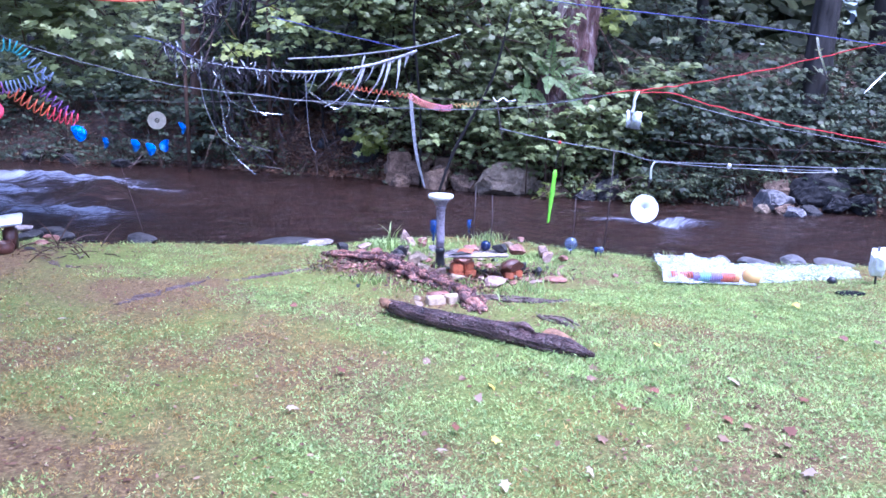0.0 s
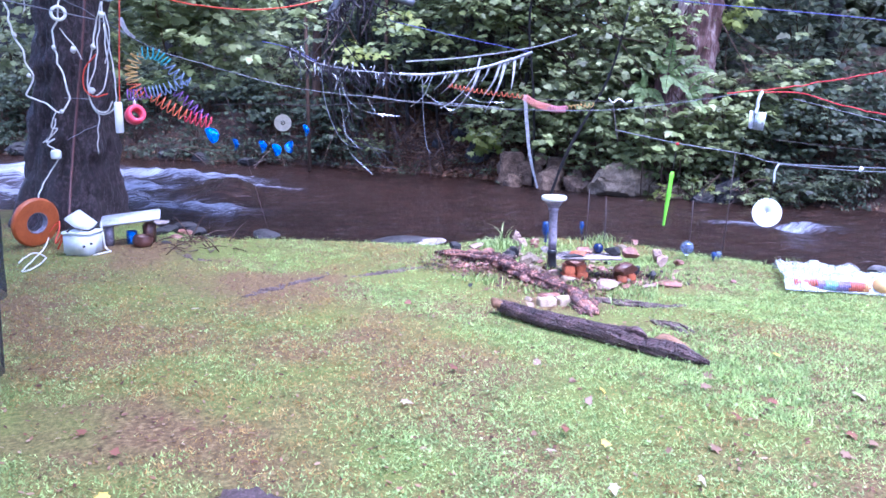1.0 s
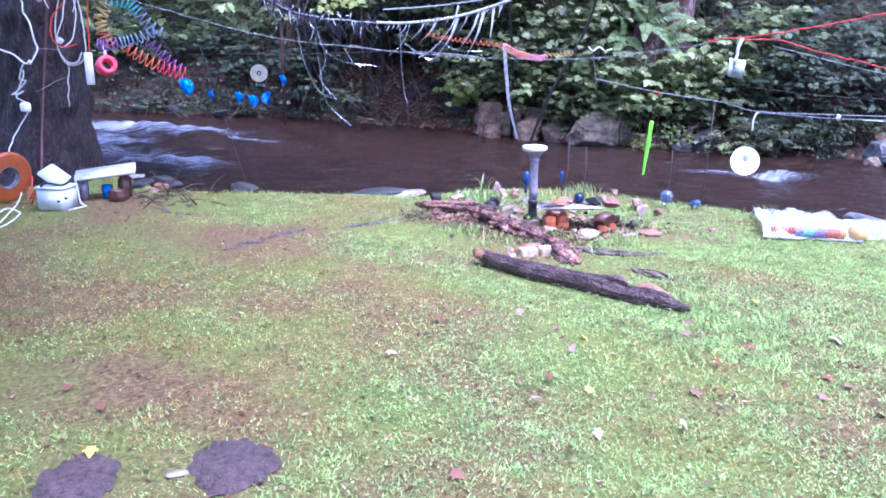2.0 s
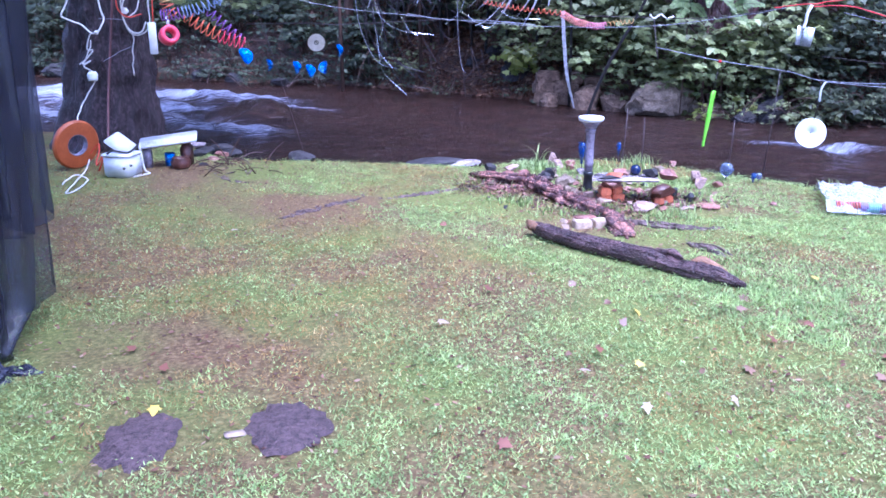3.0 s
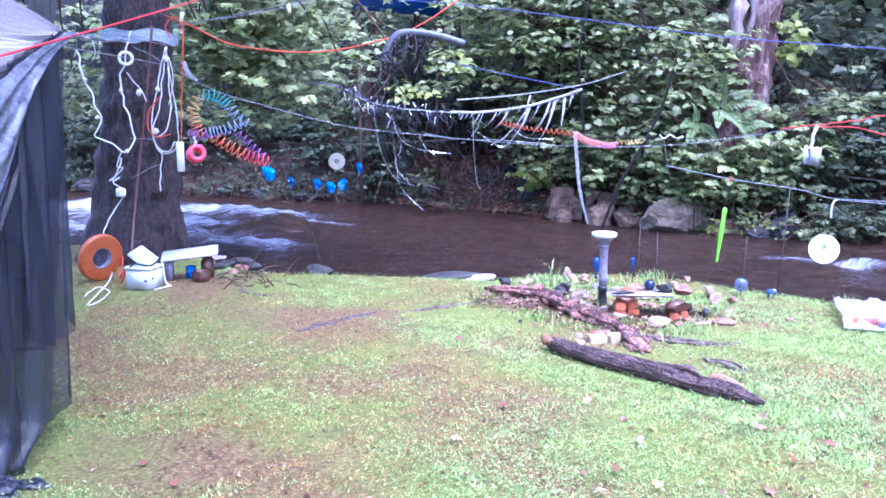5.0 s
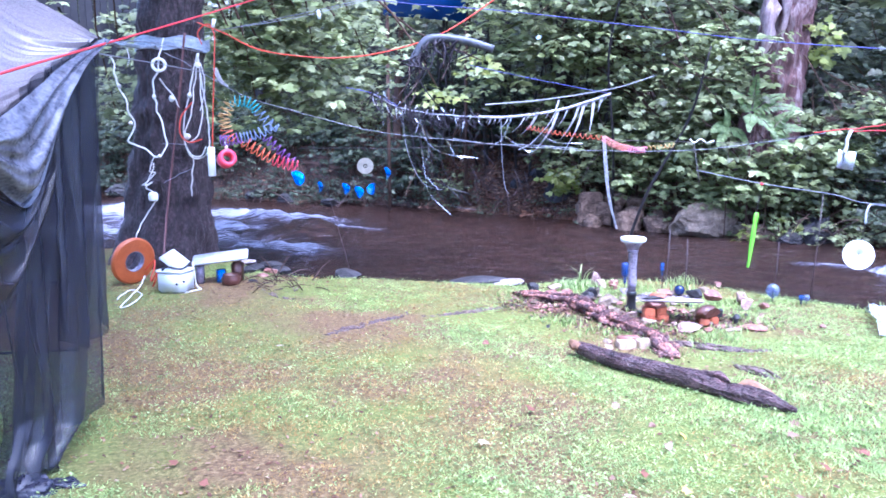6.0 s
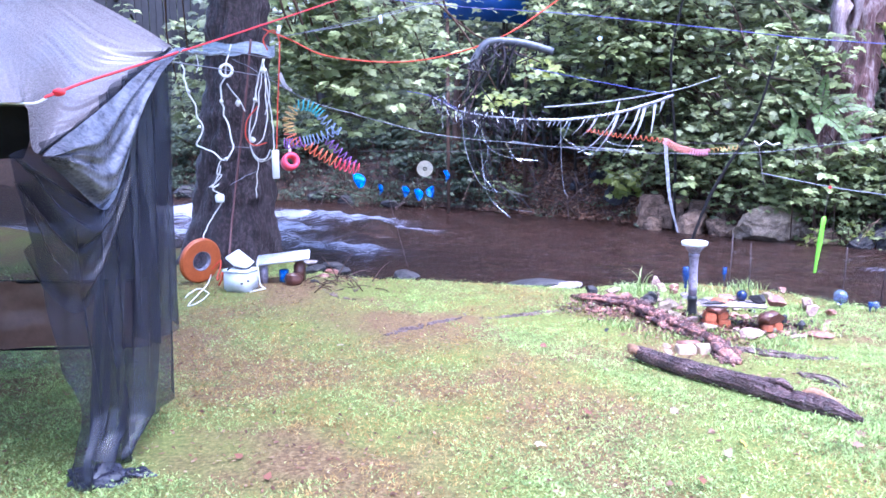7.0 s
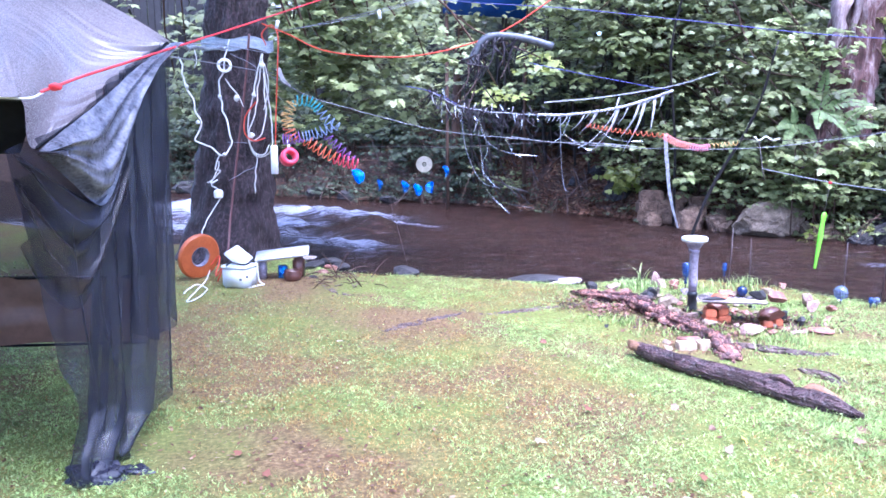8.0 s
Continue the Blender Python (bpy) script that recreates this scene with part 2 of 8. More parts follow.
def lawn_material():
    """Soil, moss and thatch between the blades, with bare and green patches."""
    m, t, b, out = tree_of("lawn_soil")
    n, link = t.nodes, t.links.new
    co = n.new("ShaderNodeTexCoord")
    big, fine = n.new("ShaderNodeTexNoise"), n.new("ShaderNodeTexNoise")
    big.inputs["Scale"].default_value, big.inputs["Detail"].default_value = 0.9, 6
    fine.inputs["Scale"].default_value, fine.inputs["Detail"].default_value, fine.inputs["Roughness"].default_value = 38, 8, 0.75
    link(co.outputs["Object"], big.inputs["Vector"])
    link(co.outputs["Object"], fine.inputs["Vector"])
    soil = ramp(t, [(0.3, (0.06, 0.035, 0.02)), (0.52, (0.165, 0.107, 0.05)), (0.72, (0.36, 0.258, 0.13))])
    green = ramp(t, [(0.3, (0.075, 0.09, 0.022)), (0.52, (0.16, 0.175, 0.045)), (0.72, (0.3, 0.3, 0.09))])
    link(fine.outputs["Fac"], soil.inputs[0])
    link(fine.outputs["Fac"], green.inputs[0])
    mask = ramp(t, [(0.42, (0, 0, 0)), (0.58, (1, 1, 1))])
    link(big.outputs["Fac"], mask.inputs[0])
    mx = n.new("ShaderNodeMix")
    mx.data_type = "RGBA"
    link(mask.outputs[0], mx.inputs[0])
    link(soil.outputs[0], mx.inputs[6])
    link(green.outputs[0], mx.inputs[7])
    link(mx.outputs[2], b.inputs["Base Color"])
    b.inputs["Roughness"].default_value, b.inputs["Specular IOR Level"].default_value = 0.8, 0.15
    bp = n.new("ShaderNodeBump")
    bp.inputs["Strength"].default_value, bp.inputs["Distance"].default_value = 0.8, 0.02
    link(fine.outputs["Fac"], bp.inputs["Height"])
    link(bp.outputs[0], b.inputs["Normal"])
    return m


def water_material():
    """Brown river water, glossy, streaked along the current; foam where the 'foam' attribute says."""
    m, t, b, out = tree_of("river_water")
    n, link = t.nodes, t.links.new
    co, mp = n.new("ShaderNodeTexCoord"), n.new("ShaderNodeMapping")
    mp.inputs["Rotation"].default_value = (0, 0, radians(30))
    mp.inputs["Scale"].default_value = (0.8, 3.8, 1)
    link(co.outputs["Object"], mp.inputs["Vector"])
    w, f = n.new("ShaderNodeTexNoise"), n.new("ShaderNodeTexNoise")
    w.inputs["Scale"].default_value, w.inputs["Detail"].default_value = 1.6, 5
    f.inputs["Scale"].default_value, f.inputs["Detail"].default_value, f.inputs["Roughness"].default_value = 3.4, 9, 0.75
    for q in (w, f):
        link(mp.outputs[0], q.inputs["Vector"])
    bp = n.new("ShaderNodeBump")
    bp.inputs["Strength"].default_value, bp.inputs["Distance"].default_value = 0.5, 0.16
    link(w.outputs["Fac"], bp.inputs["Height"])
    bp2 = n.new("ShaderNodeBump")
    bp2.inputs["Strength"].default_value, bp2.inputs["Distance"].default_value = 0.9, 0.06
    link(f.outputs["Fac"], bp2.inputs["Height"])
    link(bp.outputs[0], bp2.inputs["Normal"])
    link(bp2.outputs[0], b.inputs["Normal"])
    at = n.new("ShaderNodeAttribute")
    at.attribute_name = "foam"
    add = n.new("ShaderNodeMath")
    add.operation = "MULTIPLY_ADD"
    link(f.outputs["Fac"], add.inputs[0])
    add.inputs[1].default_value = 1.8
    link(at.outputs["Fac"], add.inputs[2])
    r = n.new("ShaderNodeMapRange")
    r.inputs["From Min"].default_value, r.inputs["From Max"].default_value = 1.12, 1.85
    link(add.outputs[0], r.inputs["Value"])
    mx = n.new("ShaderNodeMix")
    mx.data_type = "RGBA"
    streak = n.new("ShaderNodeTexNoise")
    long = n.new("ShaderNodeMapping")
    long.inputs["Rotation"].default_value, long.inputs["Scale"].default_value = (0, 0, radians(28)), (1.0, 4.0, 1)
    streak.inputs["Scale"].default_value, streak.inputs["Detail"].default_value = 2.2, 7
    link(co.outputs["Object"], long.inputs["Vector"])
    link(long.outputs[0], streak.inputs["Vector"])
    # the paler streaks put sky reflections into the water's colour
    sr = ramp(t, [(0.45, (0.02, 0.009, 0.006)), (0.66, (0.04, 0.02, 0.014)), (0.82, (0.085, 0.06, 0.058))])
    link(streak.outputs["Fac"], sr.inputs[0])
    # short pale flecks of froth carried along
    fleck, fm, fmix = n.new("ShaderNodeTexNoise"), n.new("ShaderNodeMapping"), n.new("ShaderNodeMix")
    fm.inputs["Rotation"].default_value, fm.inputs["Scale"].default_value = (0, 0, radians(24)), (1.0, 5.5, 1)
    fleck.inputs["Scale"].default_value, fleck.inputs["Detail"].default_value, fleck.inputs["Roughness"].default_value = 3.6, 6, 0.7
    link(co.outputs["Object"], fm.inputs["Vector"])
    link(fm.outputs[0], fleck.inputs["Vector"])
    fr = ramp(t, [(0.61, (0, 0, 0)), (0.72, (0.75, 0.75, 0.75))])
    link(fleck.outputs["Fac"], fr.inputs[0])
    fmix.data_type = "RGBA"
    link(fr.outputs[0], fmix.inputs[0])
    link(sr.outputs[0], fmix.inputs[6])
    fmix.inputs[7].default_value = (0.3, 0.28, 0.3, 1)
    link(fmix.outputs[2], mx.inputs[6])
    white, cover = ramp(t, [(0.25, (0.12, 0.115, 0.15)), (0.6, (0.23, 0.235, 0.3)), (0.9, (0.46, 0.47, 0.55))]), n.new("ShaderNodeMapRange")
    link(r.outputs[0], white.inputs[0])
    link(white.outputs[0], mx.inputs[7])
    cover.inputs["From Max"].default_value = 0.4
    link(r.outputs[0], cover.inputs["Value"])
    link(cover.outputs[0], mx.inputs[0])
    link(mx.outputs[2], b.inputs["Base Color"])
    rr = n.new("ShaderNodeMapRange")
    rr.inputs["To Min"].default_value, rr.inputs["To Max"].default_value = 0.1, 0.6
    link(r.outputs[0], rr.inputs["Value"])
    link(rr.outputs[0], b.inputs["Roughness"])
    b.inputs["IOR"].default_value, b.inputs["Specular IOR Level"].default_value = 1.33, 0.3
    return m


LAWN, WATER = lawn_material(), water_material()

# ---- building helpers ----
ORIGIN = {}


def origin(ob):
    return ORIGIN.get(ob.name, Vector((0, 0, 0)))


def thing(name, at, label, category, group=""):
    ob = new(name)
    ob.empty_display_size = 0.1
    ob.location = at
    ORIGIN[ob.name] = Vector(at)
    return tagged(ob, label, category, group)


def finish(bm, name, at, material, smooth):
    bmesh.ops.translate(bm, verts=bm.verts, vec=-Vector(at))
    me = bpy.data.meshes.new(name)
    bm.to_mesh(me)
    bm.free()
    me.materials.append(material)
    if smooth:
        me.shade_smooth()
    return me


def part(name, bm, material, parent, label="", smooth=True):
    """A bmesh in world coordinates becomes one mesh under a thing or a part."""
    ob = new(name, finish(bm, name, origin(parent), material, smooth))
    ob.parent = parent
    ORIGIN[ob.name] = origin(parent)
    return tagged(ob, label) if label else ob


def solo(name, bm, material, at, label, category, group="", kind="", smooth=True):
    """A thing of one mesh, its origin at the given place."""
    ob = new(name, finish(bm, name, at, material, smooth))
    ob.location = at
    ORIGIN[ob.name] = Vector(at)
    return tagged(ob, label, category, group, kind)


def spline(pts, steps=6):
    """A smooth line through the points."""
    p = [Vector(q) for q in pts]
    p = [p[0] * 2 - p[1], *p, p[-1] * 2 - p[-2]]
    out = []
    for i in range(1, len(p) - 2):
        a, b, c, d = p[i - 1 : i + 3]
        for s in range(steps):
            t = s / steps
            out.append(0.5 * (2 * b + (c - a) * t + (2 * a - 5 * b + 4 * c - d) * t * t + (3 * b - 3 * c + d - a) * t**3))
    out.append(p[-2])
    return out


def tube(bm, pts, radius, sides=6, lump=0.0, lump_scale=3.0, groove=0):
    """A tube along pts; radius is one number or one for each point; lump makes it uneven."""
    pts = [Vector(q) for q in pts]
    rad = radius if isinstance(radius, (list, tuple)) else [radius] * len(pts)
    rings, side = [], None
    for i, p in enumerate(pts):
        d = (pts[min(i + 1, len(pts) - 1)] - pts[max(i - 1, 0)]).normalized()
        if side is None:
            side = d.orthogonal().normalized()
        side = (side - d * side.dot(d)).normalized()
        up = d.cross(side)
        ring = []
        for k in range(sides):
            a = 2 * math.pi * k / sides
            r = rad[i]
            way = side * math.cos(a) + up * math.sin(a)
            if lump:
                r *= 1 + lump * noise.noise((p + way * rad[i]) * lump_scale) + (0.05 * math.sin(a * groove) if groove else 0)
            ring.append(bm.verts.new(p + way * r))
        rings.append(ring)
    for a, b in zip(rings, rings[1:]):
        for k in range(sides):
            bm.faces.new((a[k], a[(k + 1) % sides], b[(k + 1) % sides], b[k]))
    bm.faces.new(rings[0][::-1])
    bm.faces.new(rings[-1])
    return bm


def cord(pts, radius, steps=8, sides=5, wobble=0.0):
    line = spline(pts, steps)
    if wobble:
        line = [p + Vector((noise.noise(p * 9), noise.noise(p * 9 + Vector((7, 0, 0))), noise.noise(p * 9 + Vector((0, 9, 0))))) * wobble for p in line]
    return tube(bmesh.new(), line, radius, sides)


def lathe(profile, at, sides=24, axis=None):
    """A turned shape: profile of (radius, height), standing at a place."""
    bm = bmesh.new()
    rings = [[bm.verts.new((r * math.cos(2 * math.pi * k / sides), r * math.sin(2 * math.pi * k / sides), z)) for k in range(sides)] for r, z in profile]
    for a, b in zip(rings, rings[1:]):
        for k in range(sides):
            bm.faces.new((a[k], a[(k + 1) % sides], b[(k + 1) % sides], b[k]))
    if profile[0] == profile[-1]:
        bmesh.ops.remove_doubles(bm, verts=rings[0] + rings[-1], dist=1e-5)
    else:
        bm.faces.new(rings[0][::-1])
        bm.faces.new(rings[-1])
    if axis is not None:
        bmesh.ops.transform(bm, matrix=Vector(axis).to_track_quat("Z", "Y").to_matrix().to_4x4(), verts=bm.verts)
    bmesh.ops.translate(bm, verts=bm.verts, vec=at)
    return bm


def block(size, at, turn=0.0, tilt=0.0, bevel=0.01, lean=0.0, seed=None):
    """A box with worn edges, its centre at a place."""
    bm = bmesh.new()
    bmesh.ops.create_cube(bm, size=1)
    bmesh.ops.scale(bm, vec=size, verts=bm.verts)
    bmesh.ops.bevel(bm, geom=bm.edges[:], offset=bevel, segments=2, affect="EDGES")
    if seed is not None:
        for v in bm.verts:
            v.co += Vector(noise.noise_vector(v.co * 9 + Vector((seed, 0, 0)))) * 0.012
    bmesh.ops.transform(bm, matrix=Matrix.Translation(at) @ Euler((radians(tilt), radians(lean), radians(turn))).to_matrix().to_4x4(), verts=bm.verts)
    return bm


def rock(size, at, seed, rough=0.22, turn=0.0, levels=3, cuts=9, deep=0.3):
    """A rough angular stone that sits with its foot in the ground at a place."""
    bm = bmesh.new()
    bmesh.ops.create_icosphere(bm, subdivisions=levels, radius=0.5)
    off = Vector((seed * 3.7, seed * 1.3, seed))
    rng = np.random.default_rng(int(abs(seed) * 10) + 1)
    planes = [(Vector(rng.normal(size=3)).normalized(), rng.uniform(deep, 0.44)) for _ in range(cuts)]
    for v in bm.verts:
        n = v.co.normalized()
        v.co = n * 0.5 * (1 + rough * 0.8 * noise.noise(n * 1.3 + off))
        for w, d in planes:
            over = v.co.dot(w) - d
            if over > 0:
                v.co -= w * over
        v.co += n * 0.5 * rough * (0.25 * noise.noise(n * 4 + off) + 0.2 * noise.noise(n * 10 + off) + 0.12 * noise.noise(n * 22 + off))
    bmesh.ops.scale(bm, vec=Vector(size) * 1.18, verts=bm.verts)
    bmesh.ops.transform(bm, matrix=Matrix.Translation(Vector(at) + Vector((0, 0, size[2] * 0.36))) @ Matrix.Rotation(radians(turn), 4, "Z"), verts=bm.verts)
    return bm


def polys(name, verts, counts, corners):
    """A mesh from arrays, quickly."""
    me = bpy.data.meshes.new(name)
    me.vertices.add(len(verts))
    me.vertices.foreach_set("co", np.asarray(verts, np.float32).ravel())
    me.loops.add(len(corners))
    me.loops.foreach_set("vertex_index", np.asarray(corners, np.int32))
    me.polygons.add(len(counts))
    counts = np.asarray(counts, np.int32)
    me.polygons.foreach_set("loop_start", np.r_[0, np.cumsum(counts)[:-1]].astype(np.int32))
    me.polygons.foreach_set("loop_total", counts)
    me.update(calc_edges=True)
    return me


MAPLE = np.array([(0, 0, 0), (0.3, -0.06, -0.03), (0.24, 0.16, 0), (0.55, 0.3, -0.06), (0.3, 0.42, 0), (0.22, 0.62, 0), (0, 1.0, -0.08), (-0.22, 0.62, 0), (-0.3, 0.42, 0), (-0.55, 0.3, -0.06), (-0.24, 0.16, 0), (-0.3, -0.06, -0.03)])
HALF = [(0.16, -0.1), (0.44, -0.06), (0.3, 0.1), (0.64, 0.36), (0.32, 0.4), (0.24, 0.62), (0.3, 0.7)]
PALMATE = np.array([(0, 0, 0), *[(x, y, -0.12 * x) for x, y in HALF], (0, 1.0, -0.1), *[(-x, y, -0.12 * x) for x, y in HALF[::-1]]])
TRILOBE = np.array([(0, 0, 0), (0.3, 0.04, -0.04), (0.52, 0.44, -0.07), (0.22, 0.5, 0), (0, 1.0, -0.08), (-0.22, 0.5, 0), (-0.52, 0.44, -0.07), (-0.3, 0.04, -0.04)])
LOBED = np.array([(0, 0, 0), (0.42, -0.04, -0.06), (0.3, 0.16, -0.02), (0.6, 0.42, -0.08), (0.26, 0.52, -0.02), (0, 1.0, -0.1), (-0.26, 0.52, -0.02), (-0.6, 0.42, -0.08), (-0.3, 0.16, -0.02), (-0.42, -0.04, -0.06)])
OVAL = np.array([(0, 0, 0.0), (0.22, 0.3, -0.05), (0.2, 0.65, -0.05), (0, 1, -0.08), (-0.2, 0.65, -0.05), (-0.22, 0.3, -0.05)])


def leaf_mesh(name, shape, places, facing, sizes, material, rng, wide=None, along=None):
    """One mesh of many leaves: each a copy of shape, at a place, its upper side towards facing, turned at random."""
    n = len(places)
    z = facing / np.linalg.norm(facing, axis=1, keepdims=True)
    h = rng.normal(size=(n, 3))
    y = h - (h * z).sum(1, keepdims=True) * z
    y[:, 2] -= 0.5
    if along is not None:
        y = along + 0.25 * h
    y -= (y * z).sum(1, keepdims=True) * z
    y /= np.linalg.norm(y, axis=1, keepdims=True)
    x = np.cross(y, z)
    s = np.asarray(sizes)[:, None, None]
    w = s if wide is None else np.asarray(wide)[:, None, None]
    v = places[:, None] + w * shape[None, :, :1] * x[:, None] + s * shape[None, :, 1:2] * y[:, None] + s * shape[None, :, 2:] * z[:, None]
    k = len(shape)
    me = polys(name, v.reshape(-1, 3), np.full(n, k), np.arange(n * k))
    me.materials.append(material)
    return me


def mesh_part(name, me, parent, label=""):
    o = origin(parent)
    me.transform(Matrix.Translation(-o))
    ob = new(name, me)
    ob.parent = parent
    ORIGIN[ob.name] = o
    return tagged(ob, label) if label else ob


def sprays(rng, centres, spread, per, flatness=0.35):
    """Leaf places in flattened sprays round the centres."""
    c = np.repeat(np.asarray(centres, float), per, axis=0)
    return c + rng.normal(size=c.shape) * np.asarray(spread) * (1, 1, flatness)


def fans(rng, centres, per, reach, lean=(0, -0.35, 0)):
    """Leaves set round twig ends in flat drooping whorls: places, upper sides, and the way their tips point."""
    c = np.repeat(np.asarray(centres, float), per, axis=0)
    tilt = np.repeat(rng.normal(size=(len(centres), 3)) * 0.22, per, axis=0)
    a, r = rng.uniform(0, 6.283, len(c)), reach * rng.uniform(0.15, 1.0, len(c)) ** 0.7
    out = np.stack([np.cos(a), np.sin(a), 0 * a], 1)
    p = c + out * r[:, None] + rng.normal(size=c.shape) * reach * 0.1
    p[:, 2] += (tilt * out).sum(1) * r - 0.35 * r * r / reach
    up = np.array((0, 0, 1.0)) + out * 0.3 + tilt + np.asarray(lean) + rng.normal(size=c.shape) * 0.2
    return p, up, out + (0, 0, -0.4)


# ---- the lie of the land ----
NEAR_X = [-300, -30, -8, -3.6, -2.0, -1.5, -1.1, -0.5, 0.1, 0.66, 1.3, 2.0, 2.6, 3.2, 3.8, 4.05, 4.75, 5.7, 9, 30, 300]
NEAR_Y = [160, 26, 13.5, 10.5, 10.0, 8.9, 8.45, 8.2, 8.1, 7.9, 7.75, 7.95, 7.8, 7.3, 6.7, 6.4, 6.05, 5.72, 4.3, -5, -130]
FAR_X = [-300, -40, -7.1, -4.1, -1.3, 0.1, 1.0, 2.2, 3.4, 4.2, 5.6, 6.7, 7.8, 8.75, 10, 14, 40, 300]
FAR_Y = [190, 44, 22.0, 20.8, 19.3, 18.7, 17.9, 17.0, 15.9, 14.7, 13.3, 12.5, 11.6, 10.8, 9.8, 7.4, -6, -120]
LEVEL = -0.35


def step(a, b, x):
    t = np.clip((x - a) / (b - a), 0, 1)
    return t * t * (3 - 2 * t)


def wave(x, y, s, seed=0.0):
    return np.sin(x * s + seed) * np.cos(y * s * 0.83 + 1.7 * seed) + 0.5 * np.sin(x * s * 2.1 + y * s * 1.7 + seed * 3)


def land(x, y):
    """Height of the ground."""
    x, y = np.asarray(x, float), np.asarray(y, float)
    d = np.interp(x, NEAR_X, NEAR_Y) + 0.05 * wave(x, y, 3.1, 2) - y
    e = y - np.interp(x, FAR_X, FAR_Y) - 0.1 * wave(x, y, 2.0, 1)
    near = 0.012 * wave(x, y, 1.4) + 0.004 * wave(x, y, 5.0, 4)
    near = near - 0.95 * step(0.12, -0.35, d)
    hill = np.where(e < 0, -0.38 + e * 0.5, 0.0) + np.where(e >= 0, -0.38 + (0.55 + 0.5 * step(5, 2, x)) * step(0, 1.4, e) + 0.2 * np.clip(e - 0.6, 0, 12) + 0.1 * wave(x, y, 1.3, 5) * step(0, 1, e), 0)
    hill = np.maximum(hill, -0.95)
    return np.where(d > -0.35, near, np.maximum(hill, -0.95))


def ground_height(x, y):
    return float(land(np.array([x]), np.array([y]))[0])


def graded(lo, hi, step_size, far):
    mid = np.arange(lo, hi + 1e-6, step_size)
    out = [hi + step_size * 1.6]
    while out[-1] < far:
        out.append(out[-1] + (out[-1] - hi) * 0.5 + 0.3)
    low = [lo - (o - hi) for o in out if lo - (o - hi) > -far * 1.5]
    return np.array([*low[::-1], *mid, *out])


def grid_mesh(name, xs, ys, z):
    gx, gy = np.meshgrid(xs, ys)
    v = np.stack([gx, gy, z(gx, gy)], -1).reshape(-1, 3)
    a = (np.arange(len(ys) - 1)[:, None] * len(xs) + np.arange(len(xs) - 1)[None]).ravel()
    me = polys(name, v, np.full(len(a), 4), np.stack([a, a + 1, a + 1 + len(xs), a + len(xs)], 1).ravel())
    return me, v, a


xs, ys = graded(-9, 12, 0.1, 400), graded(-1, 24, 0.1, 400)
me, v, a = grid_mesh("ground", xs, ys, land)
mid = (v[a] + v[a + len(xs) + 1]) / 2
lawn = (np.interp(mid[:, 0], NEAR_X, NEAR_Y) - mid[:, 1] > -0.02) & (mid[:, 2] > -0.12)
me.materials.append(SOIL)
me.materials.append(LAWN)
me.polygons.foreach_set("material_index", lawn.astype(np.int32))
me.shade_smooth()
tagged(new("ground", me), "grassy ground with bare patches sloping into a river and a wooded bank", "ground", kind="structure")


def hump_at(x, y):
    """Brown water heaped over a sunken boulder below the rapids."""
    u, w = (x + 1.45) * 0.9 + (y - 13.6) * -0.43, (x + 1.45) * 0.43 + (y - 13.6) * 0.9
    return np.exp(-((u / 0.75) ** 4) - (w / 0.5) ** 4)


def foam_at(x, y):
    """How white the water is: rapids upstream, a curl behind a sunken stone."""
    f = np.zeros_like(x)
    for cx, cy, rx, ry, k in ((-0.9, 14.75, 0.9, 0.16, 0.75), (-1.5, 12.5, 1.0, 0.16, 0.7), (-5.2, 17.4, 3.6, 1.3, 0.78), (-2.4, 16.2, 1.8, 0.6, 0.85), (-4.2, 14.2, 2.8, 0.8, 0.7), (-1.9, 12.3, 1.5, 0.35, 0.48), (-2.9, 11.2, 1.6, 0.4, 0.5), (-6.5, 14.5, 2.6, 2.4, 0.68), (-3.2, 15.2, 1.6, 0.4, 0.62), (6.3, 9.8, 0.85, 0.17, 0.78), (-0.8, 14.9, 0.6, 0.16, 0.45)):
        u, w = (x - cx) * 0.9 + (y - cy) * -0.43, (x - cx) * 0.43 + (y - cy) * 0.9
        f = np.maximum(f, k * np.exp(-((u / rx) ** 2) - (w / ry) ** 2))
    return f * (1 - 0.85 * hump_at(x, y))


def river(x, y):
    f = foam_at(x, y)
    u, w = x * 0.9 - y * 0.43, x * 0.43 + y * 0.9
    z = LEVEL + 0.012 * wave(u * 0.6, w * 1.6, 3.0) + 0.008 * wave(u, w * 2, 6.5, 3)
    z = z + hump_at(x, y) * (0.2 + 0.1 * wave(x, y, 2.4, 17) + 0.05 * wave(x, y, 6.0, 18))
    z = z + f * (0.13 * wave(u * 0.8, w * 1.5, 2.6, 1) + 0.08 * wave(u * 0.7, w * 1.6, 6.5, 2)) + f * 0.1
    return z + 0.1 * np.exp(-(((x + 2.6) * 0.9 - (y - 16.0) * 0.43) / 1.5) ** 2 - (((x + 2.6) * 0.43 + (y - 16.0) * 0.9) / 0.5) ** 2)


xs, ys = graded(-9, 12, 0.09, 390), graded(4, 24, 0.09, 390)
me, v, a = grid_mesh("water", xs, ys, river)
at = me.attributes.new("foam", "FLOAT", "POINT")
at.data.foreach_set("value", foam_at(v[:, 0], v[:, 1]).astype(np.float32))
me.materials.append(WATER)
me.shade_smooth()
tagged(new("water", me), "fast brown river with white rapids upstream", "river", kind="structure")

